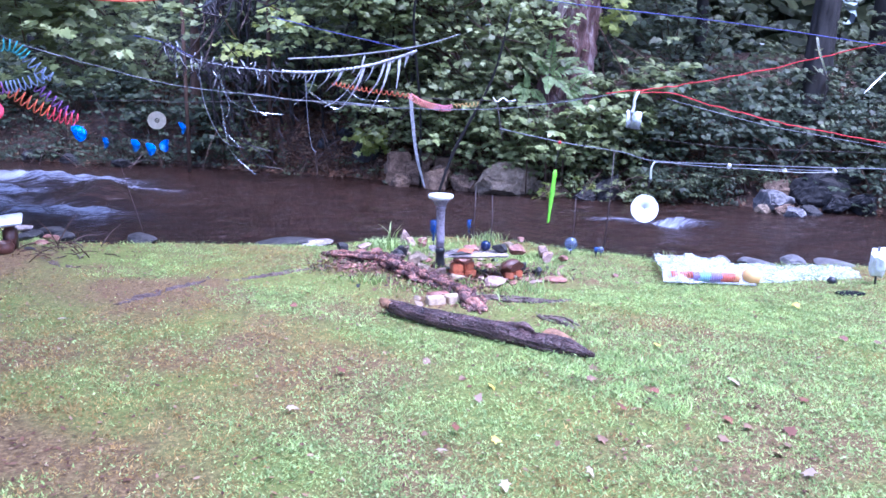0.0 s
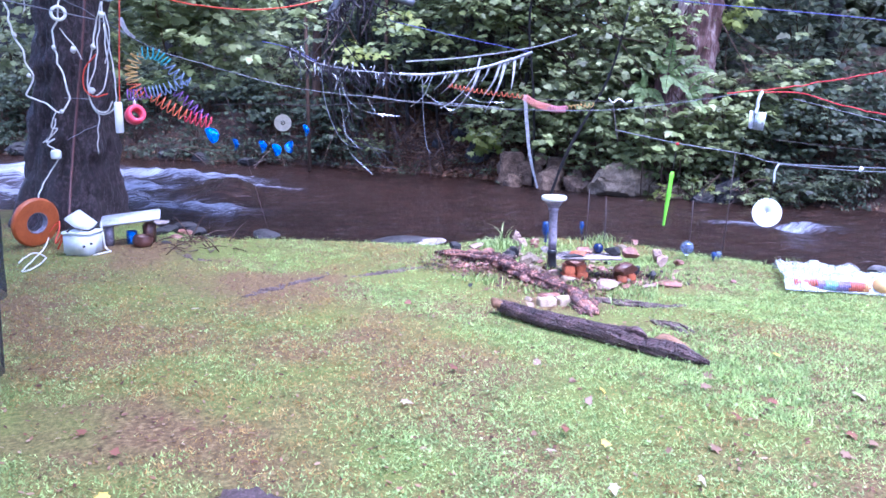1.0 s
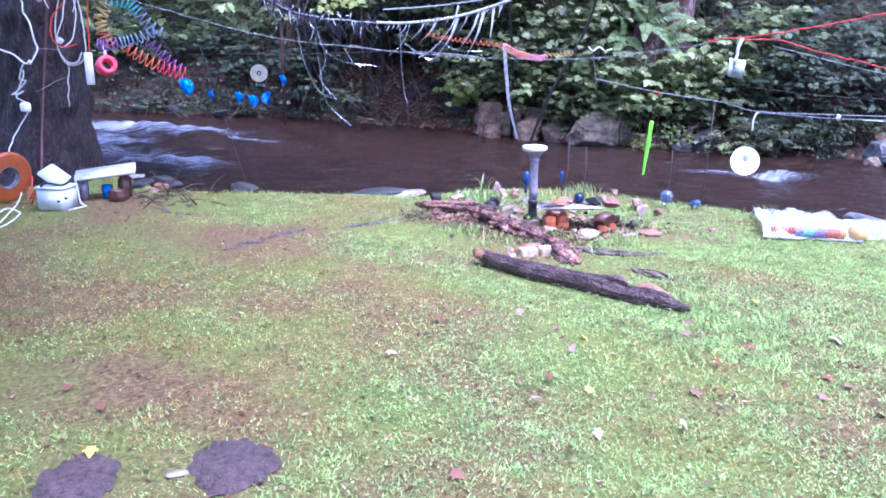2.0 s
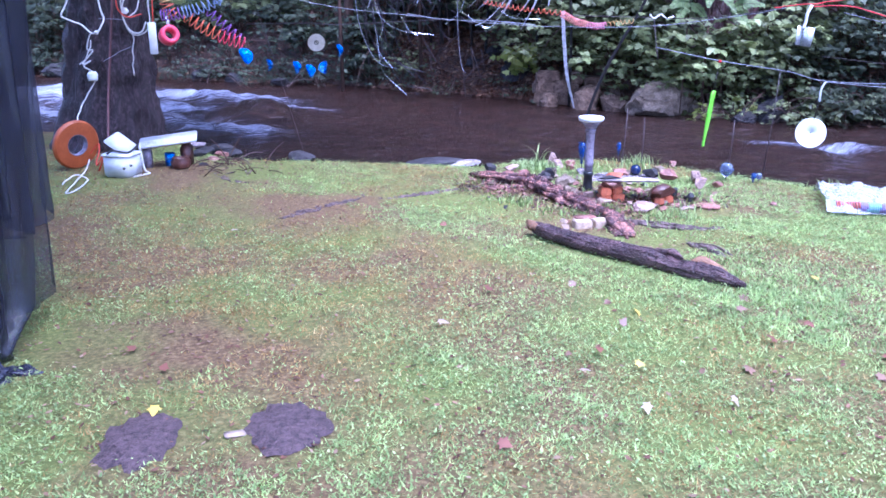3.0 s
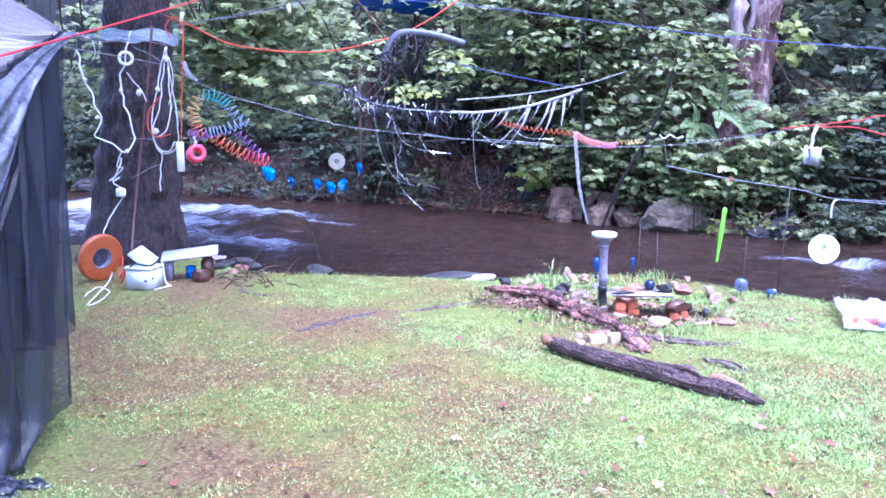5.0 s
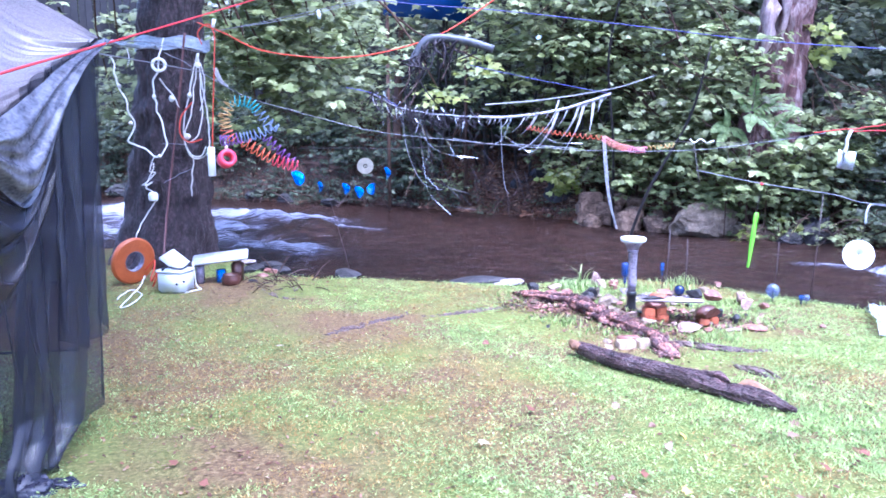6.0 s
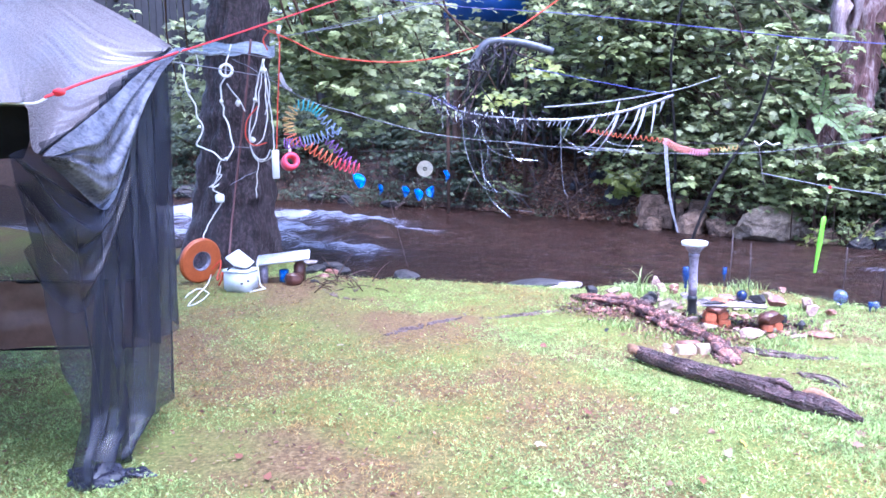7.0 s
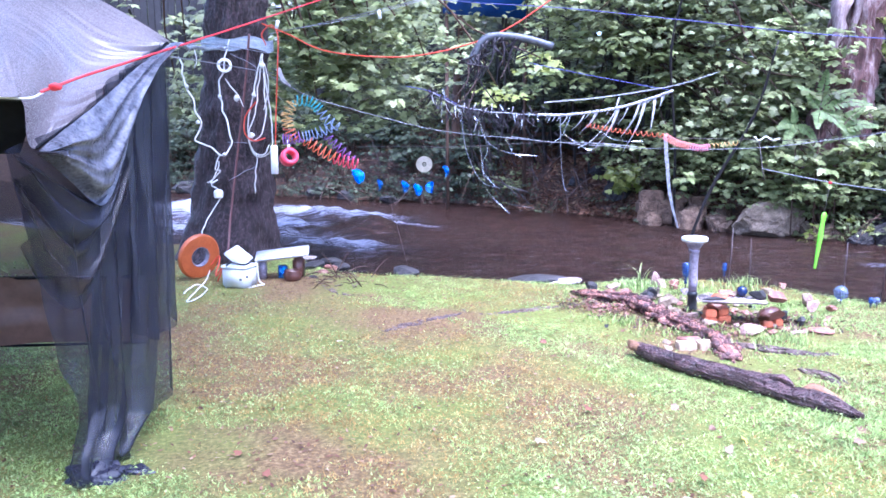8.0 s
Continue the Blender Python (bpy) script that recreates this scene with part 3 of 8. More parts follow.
# ---- trees ----
def limb(bm, rng, a, b, r, sides=7):
    a, b = Vector(a), Vector(b)
    pts = [a.lerp(b, t) + Vector(rng.normal(size=3)) * (b - a).length * 0.04 * (0 < t < 1) for t in (0, 0.25, 0.5, 0.75, 1)]
    line = spline(pts, 3)
    tube(bm, line, [r * (1 - 0.75 * i / (len(line) - 1)) for i in range(len(line))], sides, 0.15, 5)


def tree(name, foot, height, r, label, seed, bark=None, leaf=None, lean=(0, 0), crown_from=0.45, reach=2.6, sprig=0.2, leaves=1600, flare=1.5, limbs=7, sides=14, category="tree", sway=1.0, rings=18, relief=0.035):
    rng = np.random.default_rng(seed)
    x, y = foot
    z = ground_height(x, y) - 0.1
    ob = thing(name, (x, y, z + 0.1), label, category)
    bm = bmesh.new()
    pts, rad = [], []
    for i in range(rings + 1):
        t = (i / rings) ** 1.4
        pts.append(Vector((x + lean[0] * height * t + sway * 0.48 * r * math.sin(t * 7 + seed), y + lean[1] * height * t, z + height * t)))
        rad.append(r * (1 - 0.7 * t) * (1 + (flare - 1) * math.exp(-t * height / (r * 1.6))))
    tube(bm, pts, rad, sides, 0.16, 2.2 / max(r, 0.1), 7)
    if rings > 40:
        for v in bm.verts:
            h = (v.co.z - z) / height
            a = math.atan2(v.co.y - y - lean[1] * height * h, v.co.x - x - lean[0] * height * h)
            k = noise.noise(Vector((a * 7, 0, v.co.z * 3.2))) + 0.6 * noise.noise(Vector((a * 15, 3, v.co.z * 7))) + 0.5 * noise.noise(Vector((a * 26, 5, v.co.z * 5)))
            v.co += Vector((math.cos(a), math.sin(a), 0)) * relief * k
    part("trunk", bm, bark or BARK_DARK, ob)
    tips = []
    for i in range(limbs):
        t = crown_from + (0.97 - crown_from) * i / max(limbs - 1, 1)
        k = min(rings - 1, int(rings * t ** (1 / 1.4)))
        a = rng.uniform(0, 2 * math.pi) if i else -1.2
        out = reach * (1.1 - 0.6 * t) * rng.uniform(0.7, 1.1)
        end = pts[k] + Vector((math.cos(a) * out, math.sin(a) * out, out * rng.uniform(0.05, 0.5)))
        bm = bmesh.new()
        limb(bm, rng, pts[k], end, rad[k] * 0.45, 6)
        part("limb", bm, bark or BARK_DARK, ob)
        tips += [pts[k].lerp(end, s) for s in (0.4, 0.6, 0.8, 1.0)]
    tips = np.array([tuple(q) for q in tips])
    per = max(1, leaves // (len(tips) * 3))
    c = sprays(rng, np.repeat(tips, 3, 0), reach * 0.25, 1, 0.6)
    c = sprays(rng, c, reach * 0.1, max(1, per // 6), 0.45)
    c = c[(c[:, 2] < 5.2) | (rng.uniform(0, 1, len(c)) < 0.12)]
    p, n, along = fans(rng, c, 6, sprig * 1.1)
    size = sprig * rng.uniform(0.6, 1.1, len(p))
    mesh_part("crown", leaf_mesh("crown", TRILOBE, p, n, size, leaf or LEAF_MAPLE, rng, size * 1.2, along), ob)
    return ob


def shrub(foot, size, seed, label, leaf=None, count=900, sprig=0.12, shape=None, name="shrub", lift=0.0, stems=7, category="shrub"):
    """A bush: thin stems out of one foot, and leaves in sprays at and round their ends."""
    rng = np.random.default_rng(seed)
    x, y = foot
    z = ground_height(x, y)
    ob = thing(name, (x, y, z), label, category)
    w, d, h = size
    tips = []
    for i in range(stems):
        a, q = rng.uniform(0, 6.28), math.sqrt(rng.uniform(0, 1))
        tip = Vector((x + 0.5 * w * q * math.cos(a), y + 0.5 * d * q * math.sin(a), z + lift + h * rng.uniform(0.5, 1.0) * (1 - 0.35 * q)))
        knee = Vector((x, y, z)).lerp(tip, 0.5) + Vector((0, 0, 0.12 * h))
        bm = bmesh.new()
        tube(bm, spline([(x + rng.normal() * 0.05, y + rng.normal() * 0.05, z - 0.05), knee, tip], 4), [0.016 - 0.0012 * k for k in range(9)], 5)
        part("stem", bm, BARK_THIN, ob)
        tips += [tip, knee.lerp(tip, 0.5), knee.lerp(tip, 0.2) + Vector((rng.normal() * 0.2 * w, rng.normal() * 0.15 * d, -0.1 * h))]
    tips = np.array([tuple(q) for q in tips])
    per = 7
    c = sprays(rng, np.repeat(tips, max(1, count // (per * len(tips))), 0), (w * 0.19, d * 0.19, h * 0.28), 1, 0.6)
    p, n, along = fans(rng, c, per, sprig * 1.15)
    p[:, 2] = np.maximum(p[:, 2], land(p[:, 0], p[:, 1]) + 0.03)
    mesh_part("crown", leaf_mesh("crown", PALMATE if shape is None else shape, p, n, sprig * rng.uniform(0.65, 1.25, len(p)), leaf or LEAF_MAPLE, rng, along=along), ob)
    return ob


# the big tree on the near bank
big = tree("bank_tree", (-2.54, 9.42), 11.0, 0.4, "large tree with wet dark bark, hung with ropes", 3, sides=110, rings=130, flare=1.62, sway=0.0, lean=(0.064, 0.0), crown_from=0.62, reach=3.6, leaves=2600, limbs=8)

# trees of the far bank
tree("red_bark_tree", (6.95, 13.7), 13.0, 0.47, "old tree with peeling red-brown bark above the boulders", 5, bark=BARK_RED, lean=(0.0, 0.01), crown_from=0.4, reach=3.4, leaves=3200, sides=90, limbs=9, rings=90, relief=0.06)
old = bpy.data.objects["red_bark_tree"]
rng = np.random.default_rng(55)
for a, b, w in (((6.46, 13.32, 2.6), (6.62, 13.4, 4.6), 0.13), ((6.7, 13.26, 2.9), (6.88, 13.32, 4.7), 0.08)):
    a, b = Vector(a), Vector(b)
    bm = tube(bmesh.new(), [a.lerp(b, k / 14) + Vector((rng.normal() * 0.012, 0, 0)) for k in range(15)], [w * min(1, 0.25 + k / 6 + 0.15 * rng.uniform(-1, 1)) for k in range(15)], 20, 0.8, 7)
    part("bare_splinter", bm, SPLINTER, old, "pale bare wood where the bark has split away")
tree("dark_tree", (10.55, 11.9), 13.0, 0.25, "dark leaning tree at the edge of the wood", 8, bark=BARK_SAPLING, lean=(0.17, 0.02), crown_from=0.4, reach=3.8, leaves=5500, sides=60, limbs=10, rings=70, relief=0.02)
tree("slim_tree", (0.36, 18.9), 11.0, 0.125, "slim brown-barked tree at the far waterline", 11, bark=BARK_THIN, crown_from=0.4, reach=2.4, leaves=1600, sides=10, flare=1.2)
for i, (x, y, h, r, lx) in enumerate([(-6.4, 23.5, 12, 0.3, 0.01), (-3.4, 22.4, 11, 0.16, 0.02), (-1.4, 22.5, 12, 0.22, -0.02), (1.6, 20.4, 12, 0.2, 0.01), (2.8, 19.2, 11, 0.17, 0.03), (4.0, 17.9, 12, 0.24, -0.02), (5.3, 17.4, 11, 0.14, 0.02), (8.8, 16.2, 12, 0.2, -0.03), (10.3, 14.6, 11, 0.14, 0.02), (14.0, 13.5, 12, 0.26, 0.02), (-10, 26, 13, 0.35, 0.0), (17, 11, 12, 0.3, 0), (5.9, 20.5, 13, 0.3, 0), (-0.2, 26, 13, 0.3, 0), (10.5, 19, 13, 0.3, 0), (-5, 28, 13, 0.3, 0.01), (3, 24.5, 13, 0.3, 0)]):
    tree("woodland_tree", (x, y), h, r, "woodland tree with a dark trunk on the far slope", 20 + i, bark=BARK_SAPLING, lean=(lx, 0.0), crown_from=0.28, reach=3.0, leaves=2300, limbs=9, sides=10, leaf=LEAF_DARK if i % 3 == 0 else LEAF_MAPLE, sprig=0.25)

# a young maple whose bright boughs reach out of the wood
rng = np.random.default_rng(88)
maple = tree("maple_tree", (4.6, 17.2), 9.0, 0.12, "young maple reaching out of the wood with bright leaves", 89, bark=BARK_THIN, crown_from=0.55, reach=2.4, leaves=1200)
for i, q in enumerate([(4.32, 14.6, 1.19), (5, 14, 0.9), (5.49, 13.6, 0.92), (5.3, 14.2, 1.39), (2.6, 16.4, 3.57), (3.44, 16, 2.98), (3.81, 15.8, 3.65), (2.36, 16.6, 2.92), (2.51, 16.4, 2.4), (5.86, 13, 2.12), (6, 12.8, 0.77), (5.76, 13.2, 2.94), (3.1, 16, 3.46), (3.68, 16, 2.27), (4.11, 15.6, 3.09), (4.98, 15.2, 2.53), (5.4, 15, 3.13), (5.8, 14.8, 2), (6.2, 14.4, 2.77), (5.11, 15, 1.64), (6.18, 14.4, 1.53), (3.18, 16.2, 1.66), (2.51, 16.6, 3.98), (4.52, 15.6, 3.72), (5.71, 14.8, 3.6), (8.23, 12.6, 1.7), (5.76, 14, 2.46), (5.49, 14.4, 1.76), *[(2.1 + 0.33 * k, 15.9 - 0.12 * k + 0.3 * (k % 2), 2.6 + 0.75 * ((k * 5) % 7) / 3) for k in range(14)], (6.0, 12.9, 1.2), (6.5, 12.8, 0.9), (7.2, 12.6, 1.0), (7.5, 12.7, 1.6), (6.0, 13.0, 2.6)]):
    bm = bmesh.new()
    limb(bm, rng, (4.6 + rng.normal() * 0.05, 17.2, 2.6 + 0.08 * i), Vector(q) + Vector((0, 0, 0.1)), 0.03, 5)
    bough = part("bough", bm, BARK_THIN, maple)
    c = sprays(rng, np.array([q]), (0.45, 0.35, 0.4), 19, 0.6)
    p, up, along = fans(rng, c, 8, 0.15)
    mesh_part("leaves", leaf_mesh("leaves", PALMATE, p, up, 0.13 * rng.uniform(0.6, 1.25, len(p)), LEAF_BOUGH if i % 3 else LEAF_MAPLE, rng, along=along), bough)

# saplings with thin dark stems before the wood
for i, (low, high, r) in enumerate([((4.3, 14.6, -0.21), (4.12, 13.6, 4.07), 0.028), ((4.0, 13.2, -0.2), (5.1, 12.3, 2.75), 0.03), ((3.97, 16, 0.25), (4.05, 16, 4.52), 0.03), ((3.17, 17.2, 0.15), (3.37, 17.2, 4.74), 0.03), ((1.1, 18.4, 0.46), (1.51, 17.6, 4.83), 0.04), ((2.15, 18.2, 0.47), (1.74, 17.4, 4.79), 0.035), ((2.63, 18.2, 0.46), (2.65, 17.2, 4.75), 0.035), ((0.78, 18.4, 0.47), (0.43, 17.8, 4.87), 0.035), ((1.35, 18.9, 0.4), (1.2, 18.6, 5.2), 0.05), ((1.75, 18.6, 0.4), (2.05, 18.2, 5.1), 0.03), ((2.35, 18.0, 0.4), (2.2, 17.9, 5.0), 0.045), ((2.95, 17.6, 0.4), (3.0, 17.2, 4.9), 0.03), ((3.5, 17.0, 0.3), (3.7, 16.6, 4.8), 0.05), ((4.4, 16.2, 0.3), (4.75, 15.4, 4.7), 0.06)]):
    rng = np.random.default_rng(60 + i)
    foot = (low[0], low[1], ground_height(low[0], low[1]))
    ob = thing("sapling", foot, "thin dark sapling leaning over the far bank", "sapling", "saplings")
    bm = bmesh.new()
    line = spline([(foot[0], foot[1], foot[2] - 0.1), Vector(foot).lerp(Vector(high), 0.35) + Vector((rng.uniform(-0.2, 0.2), 0, 0)), Vector(foot).lerp(Vector(high), 0.7) + Vector((rng.uniform(-0.25, 0.25), 0, 0)), high], 5)
    tube(bm, line, [r * (1 - 0.03 * k) for k in range(len(line))], 7, 0.2, 8)
    part("stem", bm, BARK_SAPLING, ob)
    c = np.array([tuple(Vector(foot).lerp(Vector(high), s)) for s in (0.6, 0.75, 0.9, 1.0)])
    p = sprays(rng, sprays(rng, c, 0.35, 6), 0.16, 5)
    mesh_part("crown", leaf_mesh("crown", TRILOBE, p, rng.normal(size=p.shape) * 0.4 + (0, -0.4, 0.9), 0.13 * rng.uniform(0.7, 1.1, len(p)), LEAF_MAPLE, rng), ob)

# the big tree's high crown out over the lawn: unseen, added to shade it
rng = np.random.default_rng(76)
tips = []
for i in range(26):
    end = Vector((rng.uniform(-7.5, 0.2), rng.uniform(0.0, 6.5), rng.uniform(5.2, 8.0)) if i < 16 else (rng.uniform(-4.0, 0.6), rng.uniform(-2.5, 1.5), rng.uniform(4.8, 6.5)))
    bm = bmesh.new()
    limb(bm, rng, (-2.4, 9.4, rng.uniform(4.2, 6.5)), end, 0.09, 7)
    part("limb", bm, BARK_DARK, big)
    tips += [Vector((-2.4, 9.4, 6)).lerp(end, s) for s in (0.45, 0.65, 0.85, 1.0)]
c = sprays(rng, np.array([tuple(q) for q in tips]), (1.0, 1.0, 0.8), 5, 0.7)
p = sprays(rng, c, (0.5, 0.5, 0.4), 9, 0.6)
mesh_part("crown", leaf_mesh("crown", OVAL, p, rng.normal(size=p.shape) * 0.4 + (0, 0, 1), 0.2 * rng.uniform(0.7, 1.2, len(p)), LEAF_MAPLE, rng, 0.34 * rng.uniform(0.7, 1.2, len(p))), big)

# boughs of the big tree that hang out over the water
rng = np.random.default_rng(77)
for i, (q, m) in enumerate([((-1.73, 10.6, 2.65), 0), ((-1.04, 10.8, 2.84), 0), ((-0.45, 10.8, 2.66), 0), ((-1.33, 10.6, 2.25), 0), ((-0.69, 10.8, 2.07), 0), ((-1.61, 10.4, 1.81), 0), ((-0.2, 11, 2.3), 0), ((-0.49, 11, 2.97), 0), ((-1.16, 10.6, 3.14), 0), ((-1.74, 10.2, 2.33), 0), ((-0.87, 10.4, 2.45), 0), ((0.72, 10.5, 1.93), 1), ((1.32, 10.8, 2.31), 1), ((-1.15, 10.5, 2.29), 0), ((-1.33, 10.2, 2.95), 0), ((-2.2, 11.4, 3.03), 0), ((-1.96, 11.2, 2.1), 0), ((-1.29, 11.6, 2.58), 0), ((-1.73, 11.4, 2.95), 0), ((-0.8, 11.6, 3.13), 0), ((-1.11, 11.2, 1.78), 0), ((-2.02, 11, 2.61), 0), ((-3.75, 12, 2.4), 0), ((-3.5, 12.2, 1.95), 0), ((-3.9, 12.1, 1.7), 0)]):
    bm = bmesh.new()
    limb(bm, rng, (-2.3, 9.5, 4.6 + 0.1 * i), Vector(q) + Vector((0, 0, 0.1)), 0.035, 5)
    bough = part("bough", bm, BARK_THIN, big)
    c = sprays(rng, np.array([q, Vector(q).lerp(Vector((-2.1, 9.6, 4.6)), 0.15)])[: 2 - m], (0.34, 0.35, 0.34) if not m else (0.14, 0.1, 0.1), 13, 0.75)
    p, up, along = fans(rng, c, 9 if not m else 3, 0.12)
    mesh_part("leaves", leaf_mesh("leaves", PALMATE, p, up, 0.105 * rng.uniform(0.6, 1.25, len(p)), LEAF_YELLOW if m else LEAF_MAPLE if i > 21 or i % 3 == 1 else LEAF_BOUGH, rng, along=along), bough)
# boughs further out over the water, behind those
for i in range(16):
    q = Vector((rng.uniform(-3.4, -0.7), rng.uniform(12.5, 14.5), rng.uniform(1.9, 3.3)))
    bm = bmesh.new()
    limb(bm, rng, (-2.3, 9.6, 5.2 + 0.05 * i), q + Vector((0, 0, 0.1)), 0.035, 5)
    bough = part("bough", bm, BARK_THIN, big)
    p, up, along = fans(rng, sprays(rng, np.array([tuple(q)]), (0.55, 0.4, 0.4), 16, 0.6), 8, 0.14)
    mesh_part("leaves", leaf_mesh("leaves", PALMATE, p, up, 0.12 * rng.uniform(0.6, 1.25, len(p)), LEAF_BOUGH if i % 2 else LEAF_MAPLE, rng, along=along), bough)

# yellow-green maple sprigs in the bank
for q in ((3.59, 15.8, 0.31), (7.43, 13.4, 2.79)):
    foot = (q[0], q[1])
    rng = np.random.default_rng(int(q[0] * 100) % 1000)
    ob = thing("maple_sprig", (q[0], q[1], ground_height(*foot)), "maple sprig with yellow-green leaves", "sprig", "maple sprigs")
    bm = bmesh.new()
    limb(bm, rng, (q[0] + 0.1, q[1] + 0.2, ground_height(q[0] + 0.1, q[1] + 0.2) - 0.05), q, 0.02, 5)
    part("stem", bm, BARK_THIN, ob)
    p = sprays(rng, np.r_[np.array([q]), sprays(rng, np.array([q]), 0.17, 11, 0.9)], 0.1, 6, 0.6)
    mesh_part("leaves", leaf_mesh("leaves", PALMATE, p, rng.normal(size=p.shape) * 0.4 + (0, -0.7, 0.7), 0.17 * rng.uniform(0.7, 1.1, len(p)), LEAF_YELLOW, rng), ob)

# bushes along the far bank, in rows up the slope
rng = np.random.default_rng(5)
for row, (back, step_x, h) in enumerate([(0.12, 0.6, 0.55), (0.5, 0.7, 0.8), (1.0, 0.95, 1.5), (2.2, 1.3, 2.3), (3.9, 1.6, 3.2), (6.2, 1.9, 4.2)]):
    x = -11.0
    while x < 15:
        y = float(np.interp(x, FAR_X, FAR_Y)) + back + rng.uniform(-0.3, 0.3)
        bare = 1.7 < x < 4.0 and row < 3
        boulders = row < 2 and (4.0 < x < 6.4 or 8.5 < x < 10.3)
        if bare and row < 2 and rng.uniform() < 0.55:
            shrub((x, y), (0.5, 0.4, 0.3), 4000 + int(x * 31) + row, "low green herbs on the bare earth bank", leaf=LEAF_DARK, count=160, sprig=0.075, shape=OVAL, stems=4)
        if not bare and not boulders:
            hh = h * rng.uniform(0.75, 1.2) * (0.6 if x > 10 and row > 2 else 1)
            # the two darker leaf tones put the bank's shade into leaf colour
            shrub((x, y), (step_x * 1.7, step_x * 1.5, hh), 3000 + int(x * 31) + row * 1000, "leafy green bush on the far bank", leaf=(LEAF_SHADE if (x > 7.6 and row < 5 and rng.uniform() < 0.8) or (x < 1.5 and row < 3) or (0.0 < x < 3.4 and row > 1) else LEAF_DARK if rng.uniform() < (0.6 if x < 1.5 or x > 7.6 else 0.1) else LEAF_BOUGH if 4.0 < x < 7.6 and 0 < row < 4 and rng.uniform() < 0.4 else LEAF_MAPLE), count=int((520 if row < 2 else 640 if row < 3 else 900 if row < 4 else 640) * hh ** 0.75), sprig=0.08 if row < 2 else 0.1 if row < 4 else 0.125, shape=OVAL if (row < 2 and rng.uniform() < 0.7) else LOBED)
        x += step_x * rng.uniform(0.8, 1.2)

# leafy bushes before the red-barked tree
for i, (x, y, hh) in enumerate([(6.3, 13.0, 1.5), (7.0, 12.9, 1.7), (7.6, 12.6, 1.5), (5.5, 14.4, 2.2), (4.8, 15.2, 2.2), (8.3, 12.6, 2.0)]):
    shrub((x, y), (1.2, 0.8, hh), 7000 + i, "leafy green bush in front of the old tree", leaf=LEAF_BOUGH if i in (0, 1) else LEAF_MAPLE, count=800, sprig=0.1, shape=LOBED)

for i, (x, y, hh, m) in enumerate([(6.12, 12.62, 0.45, LEAF_YELLOW), (6.45, 12.4, 0.5, LEAF_BOUGH), (6.8, 12.35, 0.4, LEAF_YELLOW), (3.75, 14.5, 0.25, LEAF_BOUGH), (4.75, 14.3, 0.5, LEAF_DARK), (5.05, 14.1, 0.6, LEAF_MAPLE)]):
    shrub((x, y), (0.5, 0.4, hh), 7050 + i, "small leafy plant between the boulders", leaf=m, count=150, sprig=0.075, shape=LOBED, stems=4, name="bank_plant", category="plant")

# an arching grassy bush over the water, and boulder bushes with shade-darkened leaf colour
for i, (q, size, m) in enumerate([((8.35, 11.6, -0.19), (1.3, 0.7, 0.55), LEAF_DARK), ((9.01, 11.2, -0.15), (1.2, 0.7, 0.6), LEAF_DARK), ((10.86, 10.9, -0.06), (1.3, 0.8, 1.0), LEAF_SHADE), ((11.28, 10.6, -0.03), (1.3, 0.8, 1.1), LEAF_SHADE), ((10.38, 12, -0.08), (1.4, 0.8, 0.9), LEAF_SHADE), ((11.08, 11.8, 0.03), (1.4, 0.8, 1.1), LEAF_SHADE), ((11.85, 11.4, 0.06), (1.4, 0.8, 1.1), LEAF_SHADE)]):
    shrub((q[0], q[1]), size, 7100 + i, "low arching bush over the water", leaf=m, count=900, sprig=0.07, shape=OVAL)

# woods behind everything
rng = np.random.default_rng(9)
n = 24000
x = rng.uniform(-45, 50, n)
e = rng.uniform(9, 22, n)
y = np.interp(x, FAR_X, FAR_Y) + e
z = land(x, y) + rng.uniform(0, 1, n) ** 0.8 * 14
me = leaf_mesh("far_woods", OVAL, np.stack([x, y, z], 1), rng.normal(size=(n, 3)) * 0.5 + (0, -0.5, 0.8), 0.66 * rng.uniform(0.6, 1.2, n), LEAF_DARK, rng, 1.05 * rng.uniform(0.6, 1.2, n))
tagged(new("far_woods", me), "dense dark woodland foliage up the hillside", "woods", kind="stuff")

n = 20000
x = rng.uniform(-70, 75, n)
y = np.interp(x, FAR_X, FAR_Y) + rng.uniform(20, 32, n)
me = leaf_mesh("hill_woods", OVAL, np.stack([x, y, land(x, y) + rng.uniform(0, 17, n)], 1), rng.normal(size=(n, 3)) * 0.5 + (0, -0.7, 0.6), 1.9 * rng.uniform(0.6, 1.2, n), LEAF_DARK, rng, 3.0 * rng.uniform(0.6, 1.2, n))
tagged(new("hill_woods", me), "dim distant woodland closing off the hillside", "woods", kind="stuff")

# leaf litter and low herbs on the far bank
n = 24000
x = np.where(rng.uniform(0, 1, n) < 0.45, rng.uniform(1.2, 4.4, n), rng.uniform(-9, 14, n))
y = np.interp(x, FAR_X, FAR_Y) + rng.uniform(0.0, 1, n) ** 1.6 * 4.5
me = leaf_mesh("leaf_litter", OVAL, np.stack([x, y, land(x, y) + 0.02], 1), rng.normal(size=(n, 3)) * 0.35 + (0, -0.3, 1), 0.11 * rng.uniform(0.6, 1.2, n), LEAF_LITTER, rng)
tagged(new("leaf_litter", me), "brown fallen leaves and twigs on the far bank", "leaf litter", kind="stuff")

